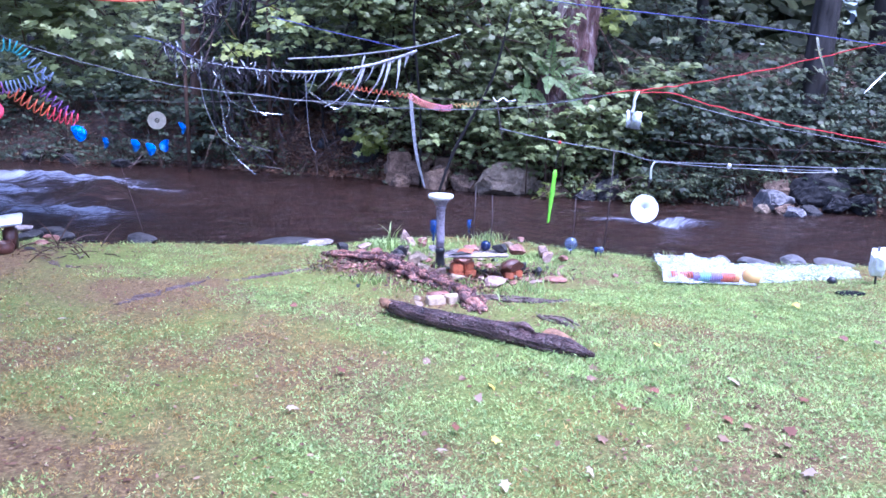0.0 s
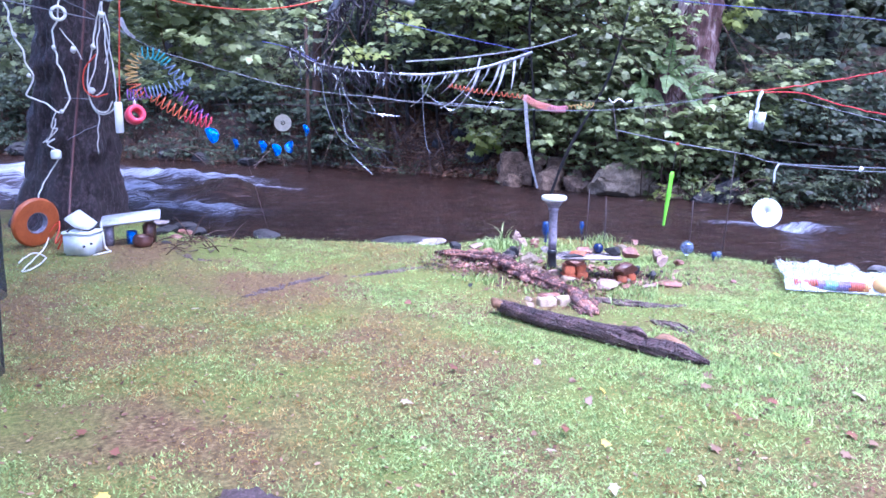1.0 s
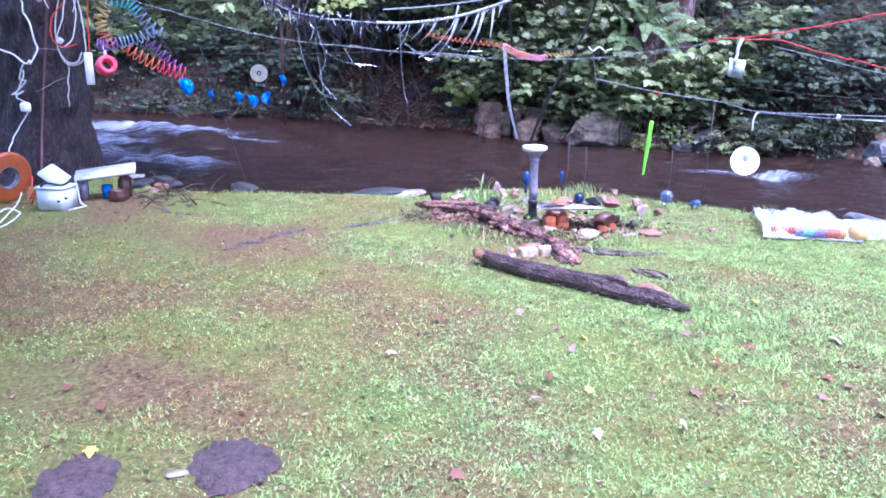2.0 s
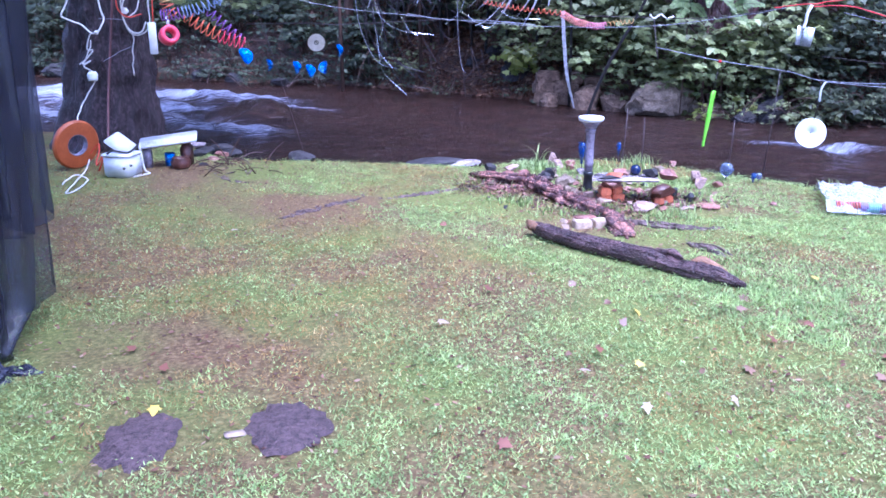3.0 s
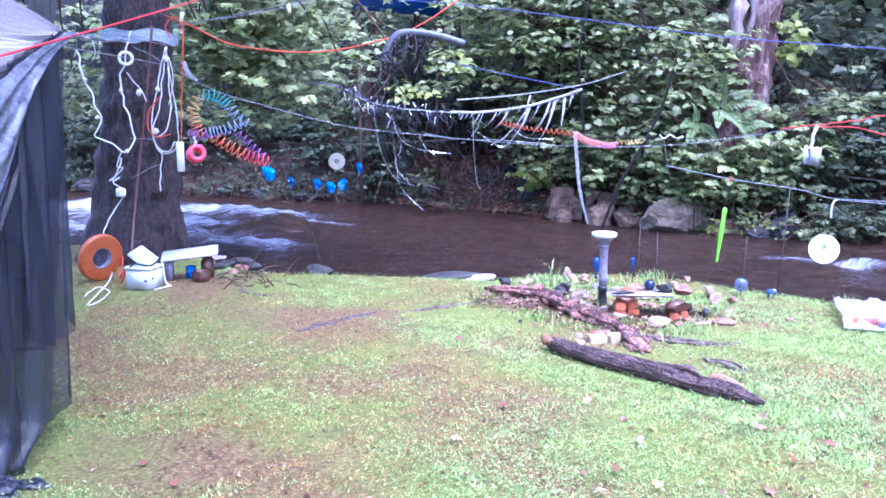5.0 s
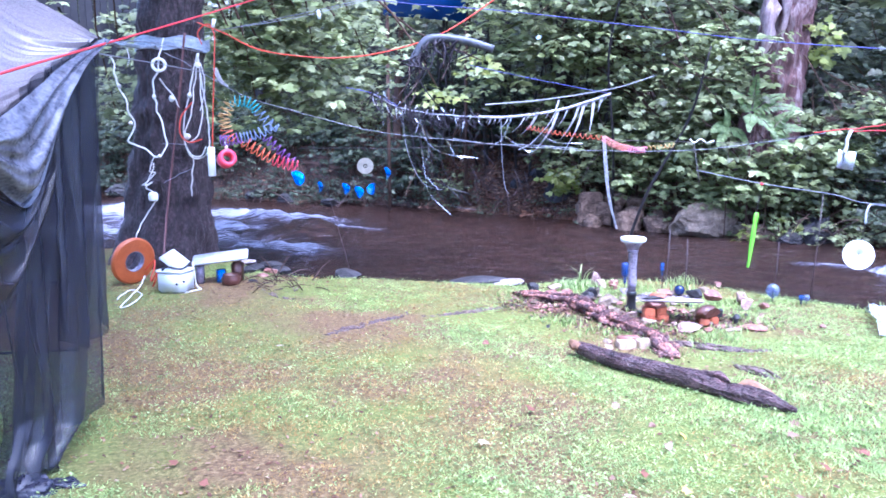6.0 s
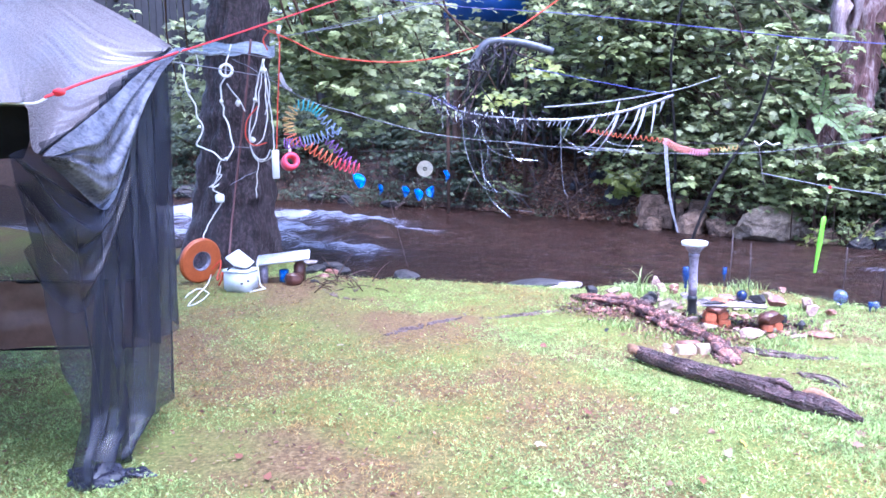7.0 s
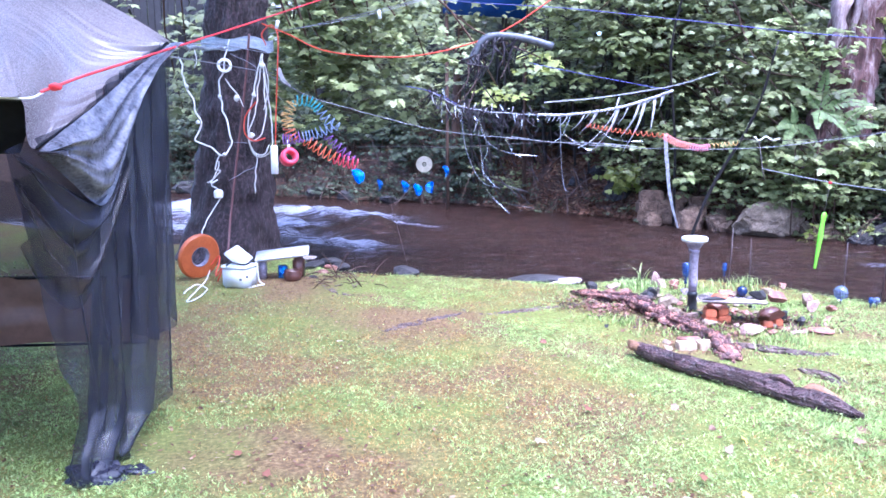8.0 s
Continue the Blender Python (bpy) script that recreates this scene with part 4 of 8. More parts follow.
# dead brush along the far bank
def twigs(name, at, n, spread, length, seed, label, drop=0.3, r=0.009):
    rng = np.random.default_rng(seed)
    ob = thing(name, (at[0], at[1], ground_height(at[0], at[1])), label, "brush")
    for i in range(n):
        a = Vector((at[0] + rng.normal() * spread[0], at[1] + rng.normal() * spread[1], 0))
        a.z = ground_height(a.x, a.y) + abs(rng.normal()) * spread[2]
        d = Vector((rng.normal(), rng.normal() * 0.5 - 0.3, rng.normal() * 0.4 - drop)).normalized() * length * rng.uniform(0.5, 1.2)
        bm = tube(bmesh.new(), spline([a, a + d * 0.5 + Vector((0, 0, 0.08 * length)), a + d], 4), [r, r, r, r * 0.9, r * 0.8, r * 0.7, r * 0.6, r * 0.45, r * 0.25], 4)
        part("twig", bm, BARK_THIN if i % 5 else ROOTGREY, ob)
    return ob


twigs("brush_pile", (-2.4, 20.1), 45, (1.3, 0.4, 0.35), 1.1, 401, "tangle of dead twigs on the far bank")
twigs("brush_pile", (0.3, 19.0), 30, (0.7, 0.3, 0.3), 0.9, 402, "tangle of dead twigs on the far bank")
twigs("brush_pile", (2.2, 17.3), 24, (0.9, 0.4, 0.5), 1.0, 403, "bare roots and twigs hanging from the earth bank", 0.7)
twigs("vine_tangle", (1.6, 18.3), 20, (0.9, 0.5, 1.6), 1.6, 404, "dark vines and bare stems hanging in the wood", 1.6, 0.012)
twigs("vine_tangle", (3.6, 16.9), 14, (0.8, 0.5, 1.6), 1.5, 405, "dark vines and bare stems hanging in the wood", 1.6, 0.012)
twigs("brush_pile", (-0.8, 19.3), 40, (1.2, 0.3, 0.25), 1.3, 407, "dead branches lying along the far waterline", 0.2, 0.016)
twigs("root_bank", (2.9, 16.9), 26, (0.6, 0.3, 0.35), 0.8, 408, "bare brown roots hanging from the earth bank", 0.9, 0.02)
twigs("brush_pile", (7.2, 12.0), 30, (0.6, 0.3, 0.3), 0.8, 406, "tangle of dead twigs on the far bank")


def fern(at, tips, seed, width=0.17):
    """Long arching fronds out of one crown, each a midrib with narrow leaflets on both sides."""
    rng = np.random.default_rng(seed)
    at = Vector(at)
    foot = (at.x, at.y, ground_height(at.x, at.y))
    ob = thing("fern", foot, "fern with feathery fresh green fronds on the bank", "fern", "ferns")
    part("stalk", tube(bmesh.new(), [Vector(foot) - Vector((0, 0, 0.05)), at], 0.012, 5), BARK_THIN, ob)
    for dx, dy, dz in tips:
        end = at + Vector((dx, dy, dz))
        line = spline([at, at.lerp(end, 0.5) + Vector((0, 0, 0.12 * Vector((dx, dz)).length)), end], 16)
        pl, al, fa, si = [], [], [], []
        n = len(line)
        for k in range(2, n - 1):
            t = (line[k + 1] - line[k]).normalized()
            w = t.cross(Vector((0.1, -0.8, 0.6))).normalized()
            for sgn in (-1, 1):
                pl.append(line[k])
                al.append(w * sgn + t * 0.45 + Vector((0, 0, -0.15)))
                fa.append(Vector((0, -0.8, 0.6)) + Vector((rng.normal(), rng.normal(), rng.normal())) * 0.12)
                si.append(width * min(1, 4 * k / n) * (1.05 - k / n) ** 0.8)
        rows = [np.array([tuple(v) for v in q]) for q in (pl, fa, al)]
        frond = mesh_part("frond", leaf_mesh("frond", OVAL, rows[0], rows[1], np.array(si), LEAF_FERN, rng, 0.08 * np.ones(len(si)), rows[2] * 3), ob)
        frond["kind"] = "stuff"


fern((6.02, 12.75, 1.72), [(-0.42, -0.1, 0.36), (0.02, -0.1, 0.62), (0.72, -0.2, 0.06), (0.35, -0.2, -0.38), (-0.15, -0.25, -0.3), (0.5, -0.1, 0.3)], 500)
fern((5.75, 12.95, 1.5), [(-0.4, -0.2, -0.08), (-0.2, -0.2, 0.3), (0.25, -0.2, -0.3), (-0.3, -0.25, -0.32)], 501)
fern((6.3, 12.65, 1.4), [(0.5, -0.2, 0.05), (0.3, -0.2, -0.3), (0.3, -0.15, 0.35)], 502)

# ---- boulders and stones of the far bank ----
for i, (q, size, m, turn) in enumerate([
    ((5.57, 13.35, -0.4), (1.12, 0.75, 0.72), STONE, 0), ((5.06, 14.24, -0.4), (0.55, 0.5, 0.45), STONE_BROWN, 20), ((4.64, 14.57, -0.4), (0.6, 0.5, 0.5), STONE_BROWN, 40), ((5.57, 14.9, -0.35), (0.4, 0.4, 0.34), STONE_BROWN, 70), ((5.13, 15.2, -0.33), (0.45, 0.4, 0.36), STONE_BROWN, 110),
    ((3.68, 16.23, -0.4), (0.7, 0.5, 0.55), STONE_DARK, 10), ((3.35, 17.13, -0.4), (0.5, 0.4, 0.35), STONE_DARK, 70), ((7.23, 12.66, -0.4), (0.8, 0.6, 0.55), STONE_DARK, 15),
    ((6.71, 12.76, -0.4), (0.35, 0.35, 0.3), STONE, 0), ((8.74, 10.42, -0.4), (0.3, 0.25, 0.2), STONE, 25), ((9.35, 10.9, -0.23), (0.6, 0.5, 0.4), STONE_BROWN, 5), ((8.91, 10.16, -0.4), (0.5, 0.4, 0.26), STONE_BROWN, 40),
    ((9.28, 10.03, -0.4), (0.4, 0.4, 0.24), STONE_DARK, 60), ((10.09, 10.7, -0.22), (1.15, 0.7, 0.62), STONE_DARK, 30), ((9.89, 10.1, -0.37), (0.55, 0.45, 0.34), STONE_DARK, 50), ((10.2, 9.9, -0.37), (0.6, 0.5, 0.45), STONE_DARK, 80), ((10.11, 11.4, -0.05), (0.6, 0.5, 0.45), STONE_DARK, 0), ((10.56, 10.6, -0.06), (0.6, 0.5, 0.4), STONE_DARK, 15),
    ((6.14, 13.24, -0.4), (0.3, 0.3, 0.3), STONE, 10), ((5.18, 13.42, -0.4), (0.22, 0.2, 0.2), STONE, 0), ((2.91, 17.2, -0.4), (0.5, 0.4, 0.3), STONE_DARK, 33), ((7.56, 12.17, -0.4), (0.4, 0.35, 0.3), STONE_DARK, 12),
    ((-2.46, 19.92, -0.4), (0.5, 0.4, 0.3), STONE_DARK, 0), ((-3.28, 20.56, -0.4), (0.7, 0.5, 0.4), STONE_DARK, 44), ((-1.26, 19.02, -0.4), (0.45, 0.35, 0.28), STONE_DARK, 0), ((-7.03, 21.96, -0.4), (0.9, 0.6, 0.5), STONE_DARK, 0),
    ((4.5, 14.1, -0.45), (0.6, 0.45, 0.6), STONE_BROWN, 12), ((4.85, 13.85, -0.45), (0.5, 0.4, 0.45), STONE_BROWN, 50), ((5.05, 13.75, -0.42), (0.36, 0.34, 0.34), STONE_BROWN, 81), ((3.9, 14.6, -0.45), (0.5, 0.4, 0.42), STONE_BROWN, 33), ((6.2, 12.75, -0.45), (0.5, 0.4, 0.42), STONE_BROWN, 5), ((6.55, 12.3, -0.45), (0.5, 0.42, 0.36), STONE_DARK, 61), ((7.0, 12.2, -0.45), (0.8, 0.55, 0.55), STONE_DARK, 24),
    ((8.95, 10.45, -0.42), (0.62, 0.5, 0.5), STONE_WET, 20), ((8.95, 9.95, -0.42), (0.46, 0.4, 0.26), STONE_WET, 66), ((9.85, 10.5, -0.4), (1.05, 0.6, 0.66), STONE_DARK, -28)]):
    q = (q[0], q[1], max(q[2], ground_height(q[0], q[1]) - 0.14))
    solo("boulder", rock(size, q, i + 1.0, 0.3, turn=turn, levels=4, cuts=22, deep=0.36 if m is STONE else 0.24), m, q, "rough grey boulder at the far waterline" if m is STONE else "rough brown boulder in the far bank" if m is STONE_BROWN else "dark wet boulder at the far waterline", "boulder", "far bank boulders", smooth=False)
q = (5.2, 15.6, 0.41)
solo("boulder", rock((0.42, 0.35, 0.4), (q[0], q[1], q[2]), 31.0), STONE, q, "rounded grey-brown boulder high in the bank", "boulder", "far bank boulders", smooth=False)
# a stacked stone revetment
foot = Vector((4.17, 14.78, -0.35))
ob = thing("stone_wall", foot, "low stacked wall of rough squared stones in the bank", "wall")
for i, (dx, dz, w, h) in enumerate([(-0.22, 0.0, 0.44, 0.26), (0.2, 0.0, 0.42, 0.24), (-0.26, 0.2, 0.36, 0.24), (0.14, 0.2, 0.46, 0.24), (-0.18, 0.4, 0.42, 0.22), (0.26, 0.38, 0.32, 0.2), (0.55, 0.05, 0.36, 0.3), (0.62, 0.3, 0.34, 0.24)]):
    part("stone", block((w * 1.05, 0.36, h * 1.05), foot + Vector((dx, 0.1 - dx * 0.35 + dz * 0.25, dz + h * 0.4)), turn=-18 + 9 * (i % 3), tilt=-3 + 4 * (i % 2), lean=5 - 5 * (i % 3), bevel=0.035, seed=170.0 + i), STONE_BROWN, ob, smooth=False)
# stones sunk in the river that the water breaks over
for i, (q, s) in enumerate([((6.1, 10.0, -0.55), (0.55, 0.35, 0.22)), ((-2.2, 16.3, -0.6), (1.3, 0.6, 0.35)), ((-1.0, 14.9, -0.55), (0.5, 0.3, 0.26))]):
    solo("river_stone", rock(s, q, 40.0 + i), STONE_DARK, q, "dark stone awash in the river", "stone", "river stones", smooth=False)
# stones along the near edge
for i, (q, w) in enumerate([((-1.68, 9.41, -0.02), 0.5), ((-1.29, 9.18, -0.03), 0.32), ((0.97, 8.08, -0.05), 0.7), ((1.28, 8.07, -0.05), 0.45), ((4.74, 6.2, -0.03), 0.4), ((5.3, 5.92, -0.01), 0.5), ((5.66, 5.76, -0.01), 0.6), ((5.0, 6.0, -0.02), 0.5), ((-0.41, 8.63, -0.06), 0.5), ((4.41, 6.43, -0.03), 0.25), ((-1.17, 8.83, -0.03), 0.3), ((-1.44, 8.91, -0.03), 0.22)]):
    solo("edge_stone", rock((w * 0.8, w * 0.4, 0.06 + 0.02 * (i % 3)), (q[0], q[1], q[2] - 0.03), 60.0 + i, turn=i * 17 - 20), STONE_WET if 3 < i < 8 else STONE_DARK if i % 3 else SLATE, q, "flat wet stone on the grassy river edge", "stone", "edge stones", smooth=False)

# ---- the lawn ----
rng = np.random.default_rng(21)


def on_lawn(n, x0=-4.5, x1=6.6, y0=1.6, y1=9.4):
    x, y = rng.uniform(x0, x1, n), rng.uniform(y0, y1, n)
    keep = y < np.interp(x, NEAR_X, NEAR_Y) - 0.02
    return x[keep], y[keep]


BARE = [(-1.08, 3.7, 0.46, 0.26), (-0.85, 3.62, 0.3, 0.2), (-1.3, 3.8, 0.3, 0.2), (-0.78, 2.8, 0.17, 0.2), (-0.25, 2.85, 0.17, 0.2), (-0.62, 6.2, 0.4, 0.3), (1.95, 5.4, 0.55, 0.25), (2.7, 5.75, 0.4, 0.2), (0.5, 6.4, 0.9, 0.12), (-0.4, 6.1, 0.3, 0.15), (1.9, 6.2, 0.7, 0.35), (-1.3, 7.6, 0.8, 0.4), (2.0, 4.9, 0.5, 0.15)]


def tussock(x, y):
    """Thick and thin spots a hand or two across."""
    return np.array([noise.noise(Vector((a, b, 4.0))) + 0.6 * noise.noise(Vector((a * 2.6, b * 2.6, 9.0))) for a, b in zip((x * 5.5).tolist(), (y * 5.5).tolist())])


def thin(x, y):
    """How sparse the grass is: bare spots, and a patchy lawn."""
    f = 0.2 + 0.2 * wave(x, y, 1.15, 3) + 0.14 * wave(x, y, 3.7, 6)
    f = f + 0.3 * np.exp(-(((x + 1.0) / 1.8) ** 2) - ((y - 6.8) / 1.5) ** 2)
    f = f - 0.3 * np.exp(-(((x - 1.1) / 1.0) ** 2) - ((y - 4.5) / 0.9) ** 2)
    # fuller grass to the right, standing for the brighter skylight there
    f = f + 0.55 * tussock(x, y) - 0.2 * step(2.2, 3.4, x)
    for cx, cy, rx, ry in BARE:
        f = f + 1.25 * np.exp(-(((x - cx) / rx) ** 2) - ((y - cy) / ry) ** 2)
    return np.clip(f, 0, 0.985)


def blades(name, x, y, material, long, low, high, label, wide=0.0018):
    """Short blades of grass, each a thin triangle, leaning any way."""
    n = len(x)
    size = long * rng.uniform(0.5, 1.7, n) + 0.015 * (rng.uniform(0, 1, n) < 0.02)
    lush = np.exp(-(((x - 2.3) / 0.55) ** 2) - ((y - 3.8) / 0.55) ** 2) + 0.35 * np.exp(-((np.interp(x, NEAR_X, NEAR_Y) - y) / 0.15) ** 2)
    size = size * (1 + 1.1 * lush)
    yaw, tip = rng.uniform(0, 6.283, n), rng.uniform(low, high, n)
    c, s = np.cos(yaw), np.sin(yaw)
    side = np.stack([c, s, 0 * c], 1) * (wide + wide * rng.uniform(0, 1, n))[:, None]
    up = np.stack([-s * np.sin(tip), c * np.sin(tip), np.cos(tip)], 1) * size[:, None]
    base = np.stack([x, y, land(x, y) - 0.002], 1)
    v = np.stack([base - side, base + side, base + up], 1)
    me = polys(name, v.reshape(-1, 3), np.full(n, 3), np.arange(n * 3))
    me.materials.append(material)
    tagged(new(name, me), label, "grass", kind="stuff")


def dryness(x, y):
    """Where the lawn is straw-coloured: in drifts, and more so towards the tree."""
    f = 0.33 + 0.55 * wave(x, y, 0.9, 11) + 0.5 * wave(x, y, 2.9, 12)
    f = f - 0.08 + 0.66 * np.exp(-(((x + 1.2) / 2.3) ** 2) - ((y - 6.9) / 2.5) ** 2)
    f = f - 0.35 * np.exp(-(((x - 1.3) / 1.2) ** 2) - ((y - 4.6) / 1.2) ** 2)
    f = f - 0.4 * np.exp(-(((x - 0.3) / 1.0) ** 2) - ((y - 2.9) / 1.1) ** 2) + 0.25 * np.exp(-(((x + 0.3) / 1.1) ** 2) - ((y - 6.0) / 1.0) ** 2)
    # a duller, browner drift near left that also stands for the shelter's shadow
    f = f + 0.35 * np.exp(-(((x + 0.8) / 0.7) ** 2) - ((y - 2.7) / 0.7) ** 2)
    return np.clip(f, 0.06, 0.92)


x, y = on_lawn(480000)
cx, cy = on_lawn(17000)
cx, cy = np.repeat(cx, 22), np.repeat(cy, 22)
cx, cy = cx + rng.normal(size=len(cx)) * 0.022, cy + rng.normal(size=len(cy)) * 0.022
inside = cy < np.interp(cx, NEAR_X, NEAR_Y) - 0.02
x, y = np.r_[x, cx[inside]], np.r_[y, cy[inside]]
dry = rng.uniform(0, 1, len(x)) < dryness(x, y)
keep = rng.uniform(0, 1, len(x)) > thin(x, y) * np.where(dry, 0.86, 1.0)
x, y, dry = x[keep], y[keep], dry[keep]
blades("grass", x[~dry], y[~dry], GRASS, 0.018, 0.7, 1.42, "short patchy wet grass of the lawn", 0.0028)
blades("dry_grass", x[dry], y[dry], THATCH, 0.016, 1.0, 1.5, "straw-coloured thatch among the grass of the lawn", 0.0026)

# longer curling clumps that stand out of the short grass
cx, cy = on_lawn(9000)
green = rng.uniform(0, 1, len(cx)) > dryness(cx, cy)
full = rng.uniform(0, 1, len(cx)) > thin(cx, cy)
for name, pick, m, what in (("grass_clumps", green & full, GRASS, "curling green grass clumps in the lawn"), ("dry_clumps", ~green & full, THATCH, "flattened straw-coloured grass clumps in the lawn")):
    x, y = np.repeat(cx[pick], 16), np.repeat(cy[pick], 16)
    x, y = x + rng.normal(size=len(x)) * 0.03, y + rng.normal(size=len(y)) * 0.03
    inside = y < np.interp(x, NEAR_X, NEAR_Y) - 0.03
    blades(name, x[inside], y[inside], m, 0.026, 0.75, 1.42, what, 0.0018)

# the lawn goes on behind and beside the camera
x, y = on_lawn(80000, -12.0, 13.0, -9.0, 9.0)
keep = (y < 1.62) | (x < -4.5) | (x > 6.6)
keep &= rng.uniform(0, 1, len(x)) > thin(x, y) * 0.6
x, y = x[keep], y[keep]
blades("outer_grass", x, y, GRASS, 0.04, 0.6, 1.4, "patchy wet grass of the lawn further round", 0.009)

x, y = on_lawn(190000)
keep = rng.uniform(0, 1, len(x)) > thin(x, y) * 0.9 + 0.25 + 0.35 * dryness(x, y) - 0.35 * wave(x, y, 2.3, 9)
x, y = x[keep], y[keep]
n = len(x)
me = leaf_mesh("clover", OVAL, np.stack([x, y, land(x, y) + rng.uniform(0.008, 0.035, n)], 1), rng.normal(size=(n, 3)) * 0.35 + (0, 0, 1), 0.0125 * rng.uniform(0.5, 1.8, n), CLOVER, rng, 0.015 * rng.uniform(0.5, 1.8, n))
tagged(new("clover", me), "low clover and broad-leaved weeds in the lawn", "weeds", kind="stuff")

x, y = on_lawn(19000)
keep = rng.uniform(0, 1, len(x)) < 0.25 + 0.75 * thin(x, y)
x, y = x[keep], y[keep]
n = len(x)
me = leaf_mesh("lawn_litter", OVAL, np.stack([x, y, land(x, y) + 0.012], 1), rng.normal(size=(n, 3)) * 0.25 + (0, 0, 1), 0.026 * rng.uniform(0.4, 1.5, n), LEAF_LITTER, rng)
tagged(new("lawn_litter", me), "small brown leaf scraps strewn in the grass", "leaf litter", kind="stuff")

# bark chips and earth round the stones and the root
n = 3200
u = rng.uniform(0, 1, n)
x = 1.15 + 1.7 * u + rng.normal(size=n) * 0.14
y = 6.75 - 0.75 * u - 0.9 * np.exp(-(((u - 0.45) / 0.2) ** 2)) * rng.uniform(0, 1, n) + rng.normal(size=n) * 0.16
CHIPS = foliage("bark_chip", [(0.0, (0.03, 0.014, 0.01)), (0.5, (0.1, 0.042, 0.03)), (0.85, (0.2, 0.09, 0.062)), (1.0, (0.34, 0.2, 0.14))], 0.05)
me = leaf_mesh("bark_chips", OVAL, np.stack([x, y, land(x, y) + rng.uniform(0.004, 0.025, n)], 1), rng.normal(size=(n, 3)) * 0.4 + (0, 0, 1), 0.035 * rng.uniform(0.4, 1.6, n), CHIPS, rng)
tagged(new("bark_chips", me), "reddish bark chips and debris round the garden stones", "bark chips", kind="stuff")

# single fallen leaves that stand out
FALLEN_YELLOW = foliage("fallen_yellow", [(0.0, (0.5, 0.34, 0.04)), (1.0, (0.66, 0.5, 0.1))], 0.1)
FALLEN_PALE = foliage("fallen_pale", [(0.0, (0.26, 0.18, 0.13)), (1.0, (0.44, 0.34, 0.26))], 0.1)
FALLEN_RED = foliage("fallen_red", [(0.0, (0.13, 0.042, 0.028)), (1.0, (0.24, 0.1, 0.06))], 0.1)
for q, s, m, what in [((1.49, 3.76, 0.02), 0.075, FALLEN_YELLOW, "yellow"), ((2.69, 4.1, 0.02), 0.06, FALLEN_YELLOW, "yellow"), ((-0.76, 3.02, 0.03), 0.06, FALLEN_YELLOW, "yellow"), ((4.22, 4.66, 0.02), 0.07, FALLEN_YELLOW, "yellow"), ((1.27, 3.16, 0.02), 0.05, FALLEN_YELLOW, "yellow"),
    ((2.77, 3.5, 0.02), 0.085, FALLEN_PALE, "pale"), ((1.18, 2.8, 0.02), 0.05, FALLEN_PALE, "pale"), ((1.01, 3.13, 0.02), 0.05, FALLEN_PALE, "pale"), ((1.55, 2.81, 0.02), 0.05, FALLEN_PALE, "pale"), ((-0.73, 5.56, 0.02), 0.07, FALLEN_PALE, "pale"), ((2.37, 2.5, 0.02), 0.07, FALLEN_PALE, "pale"), ((-1.27, 4.32, 0.02), 0.06, FALLEN_PALE, "pale"),
    ((2.43, 3.09, 0.02), 0.08, FALLEN_RED, "red-brown"), ((3.93, 3.88, 0.02), 0.06, FALLEN_RED, "red-brown"), ((2.28, 3.49, 0.02), 0.06, FALLEN_RED, "red-brown"), ((1.16, 3.34, 0.02), 0.06, FALLEN_RED, "red-brown"), ((2.01, 3.29, 0.02), 0.06, FALLEN_RED, "red-brown"), ((0.81, 4.14, 0.02), 0.06, FALLEN_RED, "red-brown"), ((0.74, 5.52, 0.02), 0.06, FALLEN_RED, "red-brown"), ((0.54, 2.6, 0.02), 0.06, FALLEN_RED, "red-brown"), ((-0.8, 3.36, 0.02), 0.05, FALLEN_RED, "red-brown"), ((-0.97, 3.6, 0.02), 0.05, FALLEN_RED, "red-brown"), ((2.94, 3.13, 0.02), 0.06, FALLEN_RED, "red-brown"), ((2.61, 2.84, 0.02), 0.06, FALLEN_RED, "red-brown"), ((0.46, 3.75, 0.02), 0.06, FALLEN_PALE, "pale")]:
    me = leaf_mesh("fallen_leaf", MAPLE, np.array([(0, 0, 0.008)]), rng.normal(size=(1, 3)) * 0.25 + (0, -0.2, 1), [s], m, rng)
    ob = new("fallen_leaf", me)
    ob.location = q
    tagged(ob, what + " fallen maple leaf lying on the grass", "leaf", "fallen leaves")

FALLEN_BROWN = foliage("fallen_brown", [(0.0, (0.13, 0.07, 0.04)), (1.0, (0.28, 0.17, 0.11))], 0.1)
for x, y in zip(rng.uniform(0.8, 4.6, 26), rng.uniform(2.6, 6.2, 26)):
    me = leaf_mesh("fallen_leaf", MAPLE, np.array([(0, 0, 0.012)]), rng.normal(size=(1, 3)) * 0.4 + (0, -0.2, 1), [rng.uniform(0.035, 0.07)], FALLEN_BROWN, rng)
    ob = new("fallen_leaf", me)
    ob.location = (x, y, ground_height(x, y) + 0.01)
    tagged(ob, "curled brown fallen leaf lying on the grass", "leaf", "fallen leaves")

